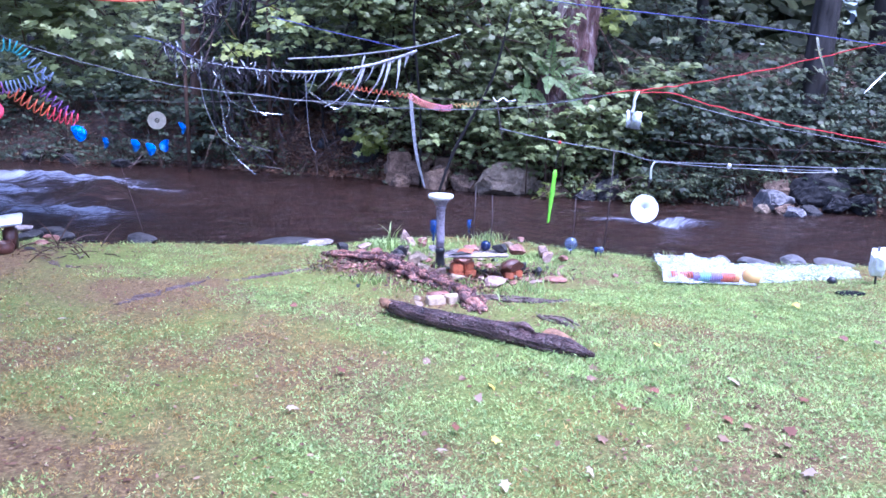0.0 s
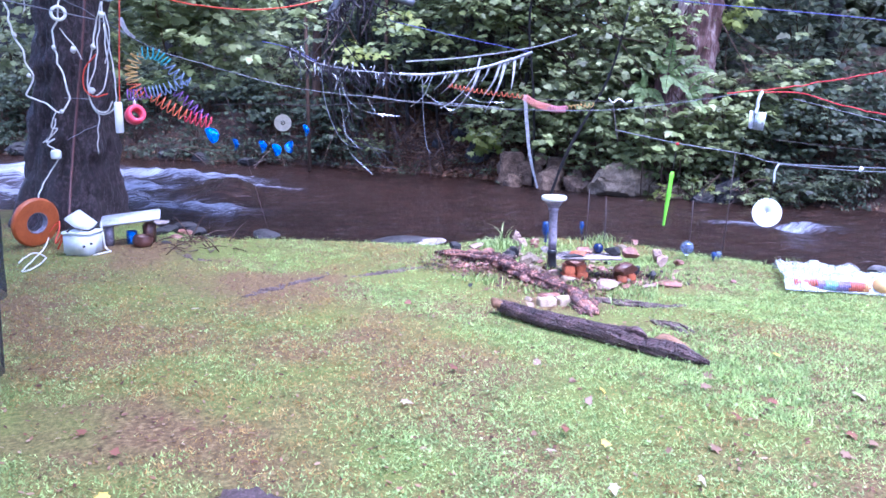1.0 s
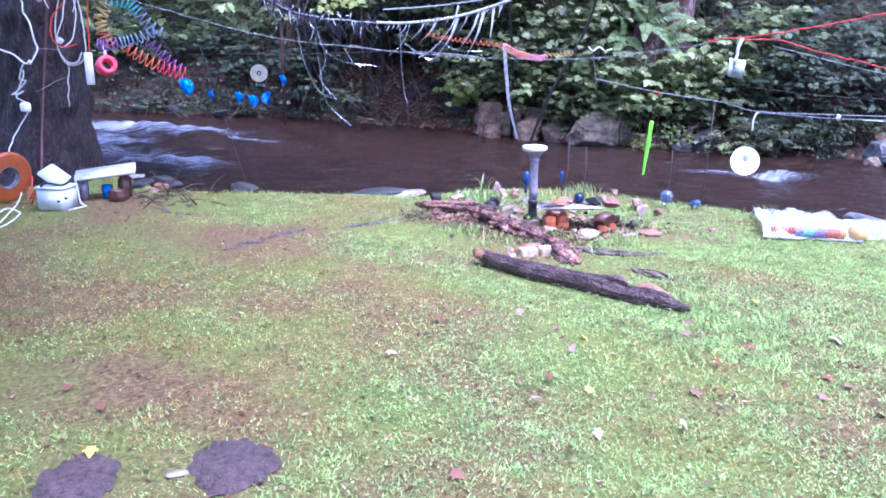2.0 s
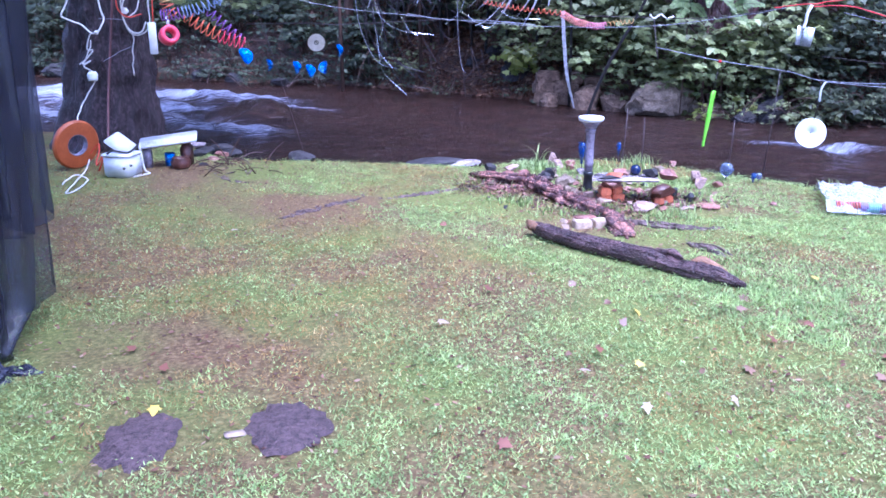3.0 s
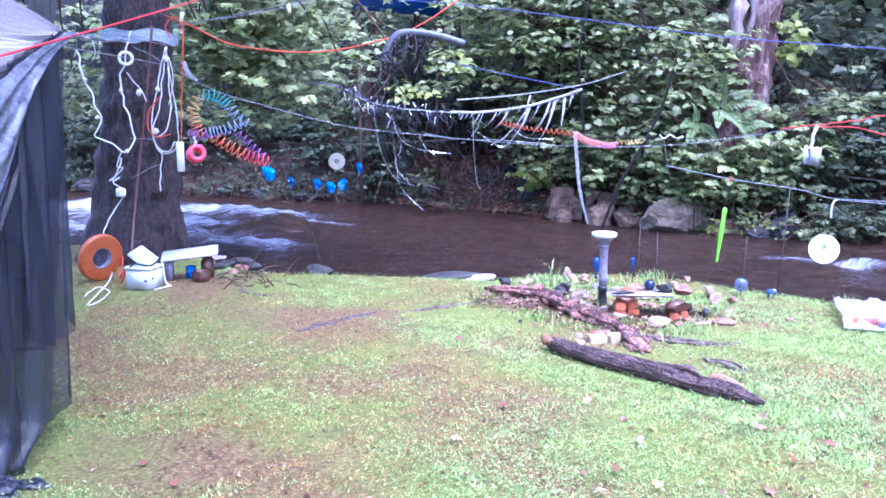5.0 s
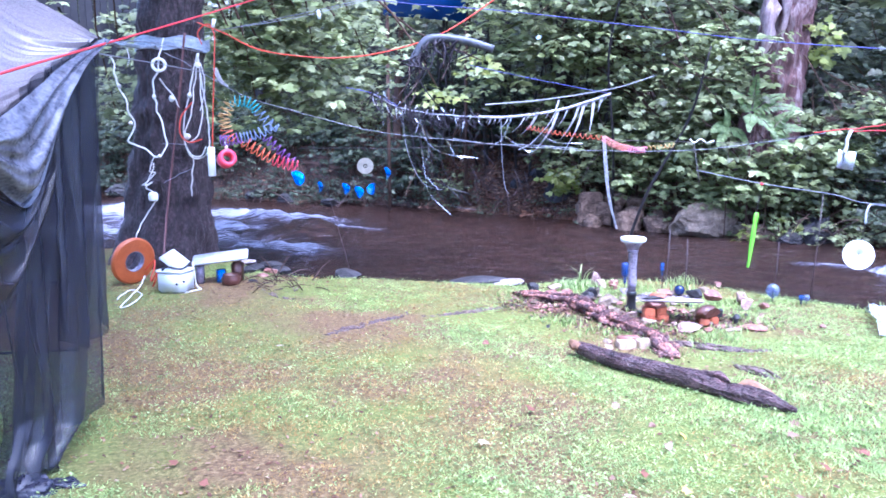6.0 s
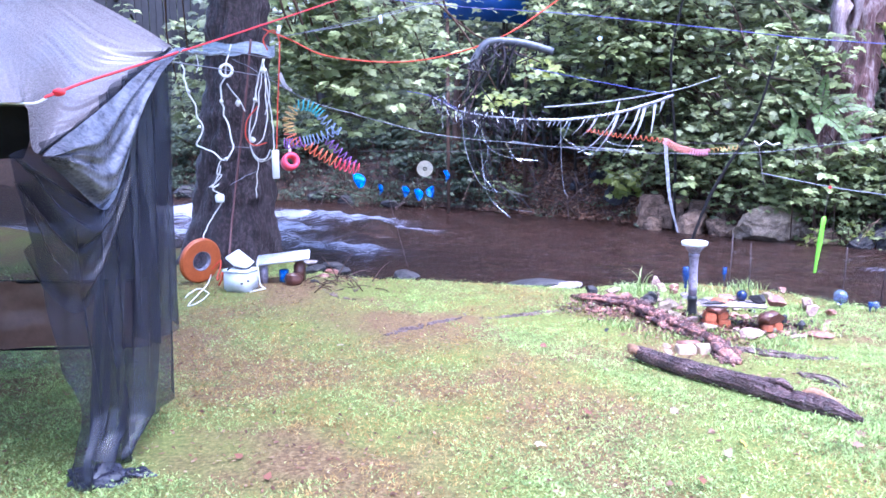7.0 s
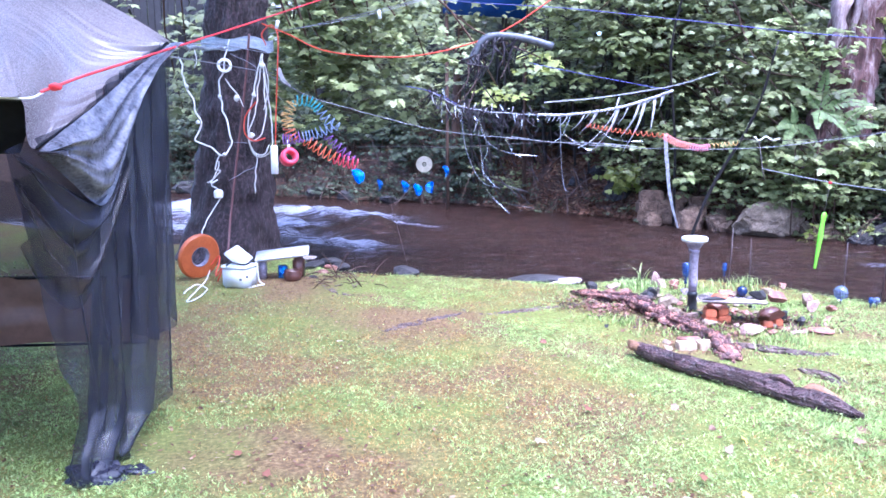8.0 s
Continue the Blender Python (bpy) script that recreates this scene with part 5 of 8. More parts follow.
# ---- the log, roots and stones on the lawn ----
log = thing("log", (1.74, 4.53, 0), "wet dark fallen log with a broken pale end on the grass", "log")
line = spline([(1.31, 5.16, 0.075), (1.51, 4.88, 0.06), (1.83, 4.51, 0.055), (2.06, 4.22, 0.045), (2.24, 4.02, 0.025)], 16)
n = len(line)
rad = np.interp(np.linspace(0, 1, n), [0, 0.06, 0.3, 0.52, 0.6, 0.66, 0.78, 0.9, 0.97, 1], [0.044, 0.052, 0.058, 0.064, 0.066, 0.058, 0.05, 0.037, 0.024, 0.012]).tolist()
bm = tube(bmesh.new(), line, rad, 56, 0.14, 7)
for i, v in enumerate(bm.verts):
    ring, a = divmod(i, 56)
    a *= 2 * math.pi / 56
    c, u = line[ring], ring / (n - 1)
    ridge = abs(noise.noise(Vector((math.cos(a) * 3.2, math.sin(a) * 3.2, u * 5))))
    crack = noise.noise(Vector((math.cos(a) * 7, math.sin(a) * 7, u * 16)))
    v.co += (v.co - c).normalized() * (0.014 * ridge + 0.005 * crack - 0.006)
    # a torn hollow two thirds along
    if v.co.z > c.z:
        v.co.z -= 0.022 * math.exp(-(((u - 0.64) / 0.04) ** 2)) * min(1, (v.co.z - c.z) / 0.04)
part("trunk", bm, LOGWOOD, log)
d = (line[0] - line[1]).normalized()
tip = line[0]
bm = tube(bmesh.new(), spline([tip - d * 0.03, tip + d * 0.02 + Vector((0, 0, 0.01)), tip + d * 0.07 + Vector((-0.01, 0, 0.03))], 4), [0.04, 0.04, 0.039, 0.038, 0.036, 0.032, 0.028, 0.022, 0.016], 14, 0.9, 30)
part("broken_end", bm, RAWWOOD, log, "pale splintered broken end")
k = int(n * 0.57)
bm = tube(bmesh.new(), spline([line[k - 5] + Vector((0, 0, 0.045)), line[k] + Vector((0.0, 0.01, 0.058)), line[k + 3] + Vector((0.0, 0.02, 0.072)), line[k + 6] + Vector((0.0, 0.02, 0.045))], 4), [0.012, 0.016, 0.02, 0.022, 0.024, 0.025, 0.025, 0.024, 0.022, 0.02, 0.017, 0.013, 0.006], 11, 0.5, 25)
part("branch_stub", bm, LOGWOOD, log)
bm = tube(bmesh.new(), spline([line[int(n * 0.68)] + Vector((0.02, 0.02, 0.03)), line[int(n * 0.76)] + Vector((0.045, 0.04, 0.032)), line[int(n * 0.88)] + Vector((0.04, 0.03, 0.012))], 5), [0.012, 0.022, 0.03, 0.034, 0.035, 0.034, 0.032, 0.028, 0.022, 0.016, 0.008], 12, 0.5, 22)
part("bare_wood", bm, RAWWOOD, log, "pale bare wood where the bark is torn off")
bm = tube(bmesh.new(), spline([line[int(n * 0.66)] + Vector((0, 0, 0.035)), line[int(n * 0.8)] + Vector((0.0, 0.0, 0.045)), line[-3] + Vector((0.0, 0.0, 0.02))], 5), [0.008, 0.014, 0.018, 0.02, 0.02, 0.019, 0.017, 0.015, 0.012, 0.008, 0.003], 9, 0.6, 24)
part("bark_strip", bm, LOGWOOD, log)


def root(pts, radii, m, label, seed=0):
    """A gnarled root: twisted strands of bark and bare wood, half sunk."""
    ob = thing("tree_root", pts[0], label, "root", "bare roots")
    base = spline(pts, 8)
    r = np.interp(np.linspace(0, 1, len(base)), np.linspace(0, 1, len(radii)), radii).tolist()
    bm = tube(bmesh.new(), spline(base, 3), np.interp(np.linspace(0, 1, (len(base) - 1) * 3 + 1), np.linspace(0, 1, len(r)), r).tolist(), 30, 0.12, 9)
    for v in bm.verts:
        g = ground_height(v.co.x, v.co.y)
        p = v.co.copy()
        high = max(0.0, p.z - g)
        v.co.z = g - 0.006 + high * 0.5 * (1 + 0.4 * noise.noise(p * 7)) + 0.022 * noise.noise(p * 26)
        v.co.x += 0.035 * noise.noise(p * 6 + Vector((seed, 0, 0))) + 0.02 * noise.noise(p * 22)
        v.co.y += 0.035 * noise.noise(p * 6 + Vector((0, seed, 0))) + 0.02 * noise.noise(p * 22 + Vector((5, 0, 0)))
    part("body", bm, m, ob)
    for k in range(2):
        line = []
        for i, p in enumerate(base):
            a = k * 2.6 + i * 0.015 + seed
            side = Vector((noise.noise(p * 4 + Vector((seed + k, 0, 0))), noise.noise(p * 4 + Vector((0, seed, k))), 0)) * 0.05
            line.append(p + side + Vector((math.cos(a) * r[i] * 0.8, math.sin(a) * r[i] * 0.8, 0.05 * r[i])))
        bm = tube(bmesh.new(), line, [q * (0.24 + 0.1 * math.sin(i * 0.4 + k * 2)) for i, q in enumerate(r)], 9, 0.7, 18)
        part("strand", bm, m, ob)


root([(1.24, 7.16, 0.02), (1.42, 6.86, 0.06), (1.6, 6.72, 0.07), (1.7, 6.42, 0.08), (1.78, 6.08, 0.07), (1.9, 5.72, 0.07), (1.96, 5.38, 0.05), (1.93, 5.12, -0.01)], [0.055, 0.085, 0.09, 0.1, 0.09, 0.09, 0.1, 0.075], ROOTWOOD, "thick bare reddish root with worn bark across the lawn", 1)
root([(1.2, 6.7, -0.01), (1.36, 6.6, 0.02), (1.58, 6.62, 0.03)], [0.03, 0.06, 0.05], ROOTWOOD, "short bare root stub beside the stones", 2)
root([(1.62, 6.62, 0.0), (1.86, 6.98, 0.05), (2.02, 7.26, 0.03)], [0.04, 0.055, 0.03], ROOTGREY, "dark root running under the stones", 8)
root([(1.9, 5.6, 0.0), (2.15, 5.4, 0.02), (2.5, 5.22, 0.01), (2.72, 5.2, -0.02)], [0.03, 0.04, 0.035, 0.02], ROOTGREY, "dark grey root half sunk in bare soil", 3)
root([(2.3, 4.98, -0.02), (2.36, 4.76, 0.02), (2.44, 4.62, -0.02)], [0.025, 0.04, 0.02], ROOTGREY, "small dark root behind the log", 4)
root([(-0.45, 5.9, -0.02), (-0.2, 6.14, -0.012), (0.1, 6.4, -0.012), (0.2, 6.56, -0.02)], [0.03, 0.045, 0.04, 0.02], ROOTGREY, "thin grey root at the surface of the lawn", 5)
root([(0.28, 6.4, -0.02), (0.55, 6.5, -0.012), (0.85, 6.62, -0.012), (1.15, 6.75, -0.02)], [0.025, 0.04, 0.04, 0.02], ROOTGREY, "thin grey root at the surface of the lawn", 6)
root([(-1.26, 7.76, -0.02), (-0.97, 7.24, 0), (-0.74, 7.11, -0.02)], [0.015, 0.03, 0.015], ROOTGREY, "thin grey root at the surface of the lawn", 7)

for i, (q, s, m, what) in enumerate([
    ((1.35, 7.07, 0), (0.2, 0.16, 0.11), STONE_DARK, "dark"), ((1.54, 7.18, 0), (0.26, 0.16, 0.08), STONE_RED, "reddish"), ((1.7, 7.13, 0), (0.2, 0.16, 0.09), STONE_RED, "reddish"), ((1.8, 6.89, 0), (0.24, 0.18, 0.12), STONE_DARK, "dark"),
    ((2.09, 7.46, 0), (0.2, 0.16, 0.14), STONE_PALE, "pale pinkish"), ((2.19, 7.36, 0), (0.17, 0.14, 0.1), STONE_RED, "reddish"), ((1.89, 6.61, 0), (0.2, 0.16, 0.13), STONE, "grey"), ((1.88, 6.32, 0), (0.22, 0.16, 0.1), STONE, "grey"),
    ((1.84, 5.96, 0), (0.2, 0.14, 0.06), STONE_PALE, "pale pinkish"), ((2.05, 5.99, 0), (0.22, 0.16, 0.1), STONE, "grey"), ((2.29, 5.75, 0), (0.28, 0.2, 0.1), STONE_PALE, "pale pinkish"), ((2.26, 5.95, 0), (0.14, 0.1, 0.07), STONE_PALE, "pale pinkish"),
    ((1.61, 5.53, 0), (0.16, 0.12, 0.05), STONE, "grey"), ((1.27, 5.98, 0), (0.08, 0.07, 0.06), STONE_DARK, "dark"), ((3.07, 6.43, 0), (0.18, 0.14, 0.13), STONE_PALE, "white"), ((3.23, 6.43, 0), (0.14, 0.12, 0.08), STONE_RED, "reddish"),
    ((2.68, 5.78, 0), (0.2, 0.14, 0.04), STONE_PALE, "pale pinkish"), ((2.89, 5.84, 0), (0.18, 0.14, 0.05), STONE_RED, "reddish"), ((3.4, 5.8, 0), (0.1, 0.09, 0.05), STONE_RED, "reddish"), ((2.79, 6.02, 0), (0.12, 0.1, 0.1), STONE_DARK, "dark"), ((2.98, 7.08, 0), (0.2, 0.15, 0.13), STONE, "grey"),
    ((3.21, 7.32, 0), (0.16, 0.13, 0.1), STONE_RED, "reddish"), ((2.25, 7.16, 0), (0.2, 0.15, 0.09), SLATE, "flat grey"),
    ((1.42, 7.3, 0), (0.24, 0.18, 0.13), STONE_DARK, "dark"), ((1.6, 7.36, 0), (0.24, 0.16, 0.1), STONE_PALE, "pale pinkish"), ((1.68, 7.2, 0), (0.28, 0.12, 0.07), STONE_RED, "reddish"), ((2.1, 7.62, 0), (0.22, 0.18, 0.18), STONE_PALE, "pale pinkish"), ((2.24, 7.5, 0), (0.18, 0.14, 0.12), STONE_RED, "reddish"),
    ((2.3, 5.77, 0), (0.3, 0.22, 0.1), STONE_PALE, "pale pinkish"), ((1.98, 6.72, 0), (0.24, 0.2, 0.14), STONE, "grey"), ((2.36, 6.9, 0), (0.34, 0.24, 0.08), SLATE, "flat grey"), ((2.0, 6.2, 0), (0.16, 0.13, 0.12), STONE_PALE, "pale pinkish"), ((2.2, 6.24, 0), (0.22, 0.14, 0.1), STONE_RED, "reddish"),
    ((2.82, 5.84, 0), (0.34, 0.22, 0.04), STONE_RED, "flat reddish"), ((2.62, 5.9, 0), (0.24, 0.18, 0.04), STONE_RED, "flat reddish"), ((3.13, 6.62, 0), (0.2, 0.16, 0.17), STONE_PALE, "white"), ((2.72, 6.16, 0), (0.13, 0.11, 0.12), STONE_DARK, "dark"), ((1.9, 6.98, 0), (0.26, 0.16, 0.12), STONE_DARK, "dark")]):
    solo("garden_stone", rock((s[0] * 0.82, s[1] * 0.82, s[2] * 0.95), (q[0], q[1], q[2] - 0.01), 80.0 + i, 0.2, turn=i * 37, cuts=22, deep=0.16), m, q, what + " stone in the ring round the pedestal", "stone", "garden stones", smooth=False)

# small broken stones and brick bits strewn through the ring
rng = np.random.default_rng(90)
for i in range(130):
    u = rng.uniform(0, 1)
    a = Vector((1.35, 6.95, 0)).lerp(Vector((2.76, 6.11, 0)), u) + Vector((rng.normal() * 0.1, rng.normal() * 0.2, 0))
    s = rng.uniform(0.03, 0.1)
    q = (a.x, a.y, ground_height(a.x, a.y) - 0.004)
    solo("stone_chip", rock((s, s * 0.75, s * 0.5), q, 200.0 + i, turn=i * 50, levels=2, cuts=14, deep=0.18), (STONE_RED, STONE_DARK, STONE, STONE_BROWN, STONE_RED)[i % 5], q, "small broken stone among the garden stones", "stone", "stone chips", smooth=False)
# two bare mounds of dark soil
MOUND = surf("dark_mound_soil", (0.016, 0.01, 0.011), (0.15, 0.095, 0.095), 34, 0.8, 1.0, fine=4)
for q, w, d in ([(-0.78, 2.8, 0), 0.15, 0.19], [(-0.245, 2.83, 0), 0.15, 0.19]):
    bm = bmesh.new()
    bmesh.ops.create_circle(bm, cap_ends=False, segments=40, radius=1)
    for r in (0.85, 0.65, 0.45, 0.25):
        bmesh.ops.create_circle(bm, cap_ends=r == 0.25, segments=40, radius=r)
    bm.verts.ensure_lookup_table()
    for k in range(4):
        for i in range(40):
            bm.faces.new([bm.verts[k * 40 + i], bm.verts[k * 40 + (i + 1) % 40], bm.verts[k * 40 + 40 + (i + 1) % 40], bm.verts[k * 40 + 40 + i]])
    for v in bm.verts:
        rr = v.co.length
        k = 1 + 0.3 * noise.noise(Vector((v.co.x * 2.5, v.co.y * 2.5, q[0] * 9))) + 0.16 * noise.noise(Vector((v.co.x * 8, v.co.y * 8, q[0])))
        v.co = Vector((v.co.x * w * k, v.co.y * d * k, 0.03 * (1 - rr**2) - 0.006 + 0.012 * noise.noise(v.co * 9))) + Vector((q[0], q[1], ground_height(q[0], q[1]) + 0.008))
    solo("soil_mound", bm, MOUND, q, "low bare mound of dark crumbly soil in the lawn", "soil mound", "soil mounds")
# two bricks with a flat stone across
q = Vector((1.77, 5.38, 0))
for dx in (-0.065, 0.075):
    solo("brick", block((0.125, 0.1, 0.065), q + Vector((dx, 0, 0.024)), turn=4 + dx * 60, bevel=0.006), BRICK_PALE, q + Vector((dx, 0, 0)), "pale weathered brick on the ground", "brick", "pale bricks", smooth=False)
q2 = q + Vector((-0.02, 0.05, 0.047))
solo("flat_stone", block((0.16, 0.06, 0.022), q2 + Vector((-0.01, 0.01, 0.014)), turn=8, bevel=0.008, seed=4.0), STONE_RED, q2, "flat reddish stone lying across two bricks", "stone")

# the slab on two stacks of bricks and stones
left, right = Vector((2.15, 6.09, 0)), Vector((2.54, 5.97, 0))
for p, levels in ((left, [(0.085, 0.065, TERRACOTTA), (0.075, 0.06, TERRACOTTA), (0.075, 0.055, STONE_RED)]), (right, [(0.07, 0.065, TERRACOTTA), (0.1, 0.095, BROWN_CLAY)])):
    z = 0.0
    for r, h, m in levels:
        at = p + Vector((0, 0, z))
        if m is TERRACOTTA:
            for side in (-1, 1):
                c = at + Vector((side * r * 0.62, 0.02 * side, h * 0.5))
                solo("brick", block((r * 1.15, r * 1.5, h * 0.98), c, turn=side * 9 + r * 60, bevel=0.009, seed=z * 90 + side + r * 40), m, c - Vector((0, 0, h * 0.5)), "broken wet orange brick in a stack", "brick", "orange bricks", smooth=False)
        else:
            solo("stacked_stone", rock((r * 2.3, r * 1.9, h * 1.35), at - Vector((0, 0, h * 0.12)), r * 700, 0.12, turn=r * 300, cuts=16, deep=0.24), m, at, "rounded brown stone in a stack of bricks", "stone", "stacked stones", smooth=False)
        z += h
centre = (left + right) / 2 + Vector((-0.03, 0.08, 0.182))
slab = solo("slate_slab", block((0.5, 0.24, 0.02), centre + Vector((-0.03, 0, 0)), turn=-10, bevel=0.008, seed=8.0), SLATE, centre, "wet grey slate slab resting on stacked bricks", "slab")
top = centre.z + 0.014
for i, (dx, dy, s, m, what) in enumerate([(-0.12, -0.04, (0.13, 0.1, 0.07), TERRACOTTA, "orange clay lump"), (-0.2, -0.1, (0.16, 0.1, 0.05), STONE_DARK, "flat dark stone"), (-0.03, 0.1, (0.15, 0.12, 0.07), STONE_RED, "reddish stone"), (0.16, -0.02, (0.13, 0.11, 0.1), STONE_DARK, "dark stone"), (0.27, -0.06, (0.18, 0.14, 0.11), STONE_RED, "reddish stone"), (0.02, 0.12, (0.12, 0.1, 0.05), STONE, "grey stone")]):
    q = (centre.x + dx, centre.y + dy - dx * 0.2, top - 0.01)
    solo("slab_stone", rock((s[0] * 1.1, s[1], s[2]), q, 120.0 + i, 0.12, cuts=18, deep=0.2), m, q, what + " lying on the slate slab", "stone", "stones on the slab", smooth=False)
q = Vector((centre.x + 0.07, centre.y + 0.06, top))
ob = thing("glass_float", q, "dark blue glass ball on the slate slab", "glass ball")
part("ball", lathe([(0.018, 0), (0.036, 0.014), (0.044, 0.04), (0.036, 0.066), (0.016, 0.08)], q, 18), NAVY, ob)

# the pedestal
q = Vector((2.09, 6.48, 0))
ped = thing("pedestal", q, "weathered slim column with a white bowl top", "pedestal")
part("foot", lathe([(0.042, 0), (0.046, 0.02), (0.04, 0.05), (0.036, 0.12), (0.042, 0.13), (0.042, 0.16), (0.034, 0.17)], q, 20), BLACKPIPE, ped, "black plastic pipe foot")
shaft = part("shaft", lathe([(0.034, 0.165), (0.036, 0.25), (0.034, 0.4), (0.038, 0.5), (0.045, 0.51), (0.045, 0.525), (0.038, 0.53)], q, 20), CAST, ped)
part("capital", lathe([(0.038, 0.528), (0.05, 0.54), (0.06, 0.56), (0.075, 0.575), (0.08, 0.59)], q, 24), CAST, ped)
part("bowl", lathe([(0.075, 0.588), (0.1, 0.595), (0.106, 0.605), (0.106, 0.625), (0.098, 0.63), (0.09, 0.618), (0.02, 0.612)], q, 28), PLASTER, ped, "white bowl top")
part("tie", tube(bmesh.new(), [q + Vector((0.041 * math.cos(a), 0.041 * math.sin(a), 0.47 + 0.01 * a)) for a in np.linspace(0, 9, 40)], 0.004, 5), WIRE, shaft, "dark wire tie")

# blue glass bottles and a ball on canes
for q, h, r, tall in (((2.24, 7.16, 0), 0.29, 0.034, 0.2), ((2.66, 7.34, 0), 0.25, 0.02, 0.13), ((3.6, 6.5, 0), 0.1, 0.02, 0.08)):
    ob = thing("garden_stake", q, "thin garden cane carrying a small blue glass bottle", "garden stake", "blue bottles on canes")
    q = Vector(q)
    part("cane", tube(bmesh.new(), [q - Vector((0, 0, 0.05)), q + Vector((0.005, 0, h - 0.02))], 0.004, 5), WIRE, ob)
    z = h - tall
    part("bottle", lathe([(r * 0.36, z), (r * 0.4, z + tall * 0.06), (r * 0.36, z + tall * 0.1), (r * 0.4, z + tall * 0.3), (r * 0.95, z + tall * 0.45), (r, z + tall * 0.55), (r, z + tall * 0.94), (r * 0.85, z + tall), (r * 0.2, z + tall * 0.97)], q, 18), BLUE_GLASS, ob, "blue glass bottle, neck down")
for q, h, r in (((3.43, 6.67, 0), 0.17, 0.062), ((3.66, 6.52, 0), 0.1, 0.03)):
    ob = thing("garden_stake", q, "thin garden cane carrying a pale blue glass ball", "garden stake", "blue balls on canes")
    q = Vector(q)
    part("cane", tube(bmesh.new(), [q - Vector((0, 0, 0.05)), q + Vector((0, 0, h - r))], 0.004, 5), WIRE, ob)
    part("ball", lathe([(r * 0.25, h - 2.1 * r), (r * 0.3, h - 1.95 * r), (r * 0.75, h - 1.65 * r), (r, h - r), (r * 0.75, h - 0.35 * r), (r * 0.3, h - 0.06 * r), (0.001, h)], q, 20), BALL_GLASS, ob, "pale blue glass ball")
# thin bare canes at the water's edge
for low, high in (((3.88, 6.86, 0), (4.02, 7, 0.93)), ((2.72, 7.42, 0), (2.82, 7.6, 0.54)), ((2.88, 7.32, 0), (2.96, 7.5, 0.46)), ((3.57, 6.94, 0), (3.63, 7, 0.49))):
    solo("cane", tube(bmesh.new(), [Vector(low) - Vector((0, 0, 0.1)), Vector(low).lerp(Vector(high), 0.5) + Vector((0.01, 0, 0)), Vector(high)], 0.0045, 5), WIRE, low, "thin bare cane stuck in the river edge", "cane", "canes")


def tuft(q, h, seed, label, count=40, m=None, spread=0.1, w=0.006):
    rng = np.random.default_rng(seed)
    bm = bmesh.new()
    for i in range(count):
        a, l, b = rng.uniform(0, 6.28), h * rng.uniform(0.45, 1), rng.uniform(0.5, 1.15)
        p = Vector(q) + Vector((rng.normal() * spread * 0.5, rng.normal() * spread * 0.5, 0))
        d, s = Vector((math.cos(a), math.sin(a), 0)), Vector((-math.sin(a), math.cos(a), 0))
        prev = None
        for k in range(6):
            t = k / 5
            c = p + d * l * b * t * t * 0.8 + Vector((0, 0, l * (t - 0.35 * b * t**3)))
            row = [bm.verts.new(c - s * w * (1 - t * 0.95)), bm.verts.new(c + s * w * (1 - t * 0.95))]
            if prev:
                bm.faces.new((prev[0], prev[1], row[1], row[0]))
            prev = row
    return solo("grass_tuft", bm, m or GRASS, q, label, "grass", "grass tufts", "stuff")


tuft((1.86, 7.4, 0), 0.13, 1, "bushy fresh green grass tuft by the stones", 130, CLOVER, 0.2, 0.011)
tuft((1.92, 7.47, 0), 0.38, 21, "tall arching grass stalks by the stones", 5, CLOVER, 0.03, 0.014)
tuft((2.85, 7.3, 0), 0.16, 2, "arching grass tuft behind the slab", 40, CLOVER, 0.2, 0.007)
tuft((1.43, 6.06, 0), 0.12, 3, "low grass tuft beside the root", 50, GRASS, 0.14)
tuft((2.07, 5.79, 0), 0.1, 4, "low grass tuft among the stones", 40, GRASS, 0.12)
tuft((2.97, 7.51, 0), 0.16, 5, "grass tuft at the river edge", 40, CLOVER, 0.15)
tuft((4.23, 6.21, 0), 0.1, 6, "grass tuft at the river edge", 40, CLOVER, 0.2)
tuft((2.42, 4.52, 0), 0.06, 8, "lush grass tuft beside the log", 60, GRASS, 0.2)
tuft((2.11, 4.24, 0), 0.055, 9, "lush grass tuft under the log", 50, CLOVER, 0.2)
tuft((2.41, 3.95, 0), 0.06, 10, "lush grass tuft beside the log", 70, GRASS, 0.25)

for i, q in enumerate([(1.26, 6.22, 0), (1.56, 5.8, 0), (2.11, 6.27, 0), (2.37, 6.26, 0), (2.62, 5.77, 0), (2.94, 6.1, 0), (2, 6.98, 0), (1.2, 6.91, 0), (2.23, 5.45, 0), (2.93, 6.58, 0), (2.83, 7.52, 0), (2.47, 7.35, 0)]):
    tuft(q, 0.07 + 0.015 * (i % 3), 40 + i, "low grass tuft among the garden stones", 36, GRASS if i % 2 else CLOVER, 0.16)

rng = np.random.default_rng(95)
for i in range(34):
    u = rng.uniform(0, 1)
    q = spline([(1.2, 6.9, 0), (1.6, 6.45, 0), (1.75, 5.95, 0), (1.95, 5.3, 0), (2.6, 5.5, 0), (2.9, 6.2, 0), (2.3, 7.2, 0), (1.5, 7.35, 0)], 12)[int(u * 83)] + Vector((rng.normal() * 0.08, rng.normal() * 0.1, 0))
    tuft((q.x, q.y, ground_height(q.x, q.y)), rng.uniform(0.05, 0.1), 300 + i, "low grass tuft among the garden stones", 30, GRASS if i % 2 else CLOVER, 0.12, 0.004)

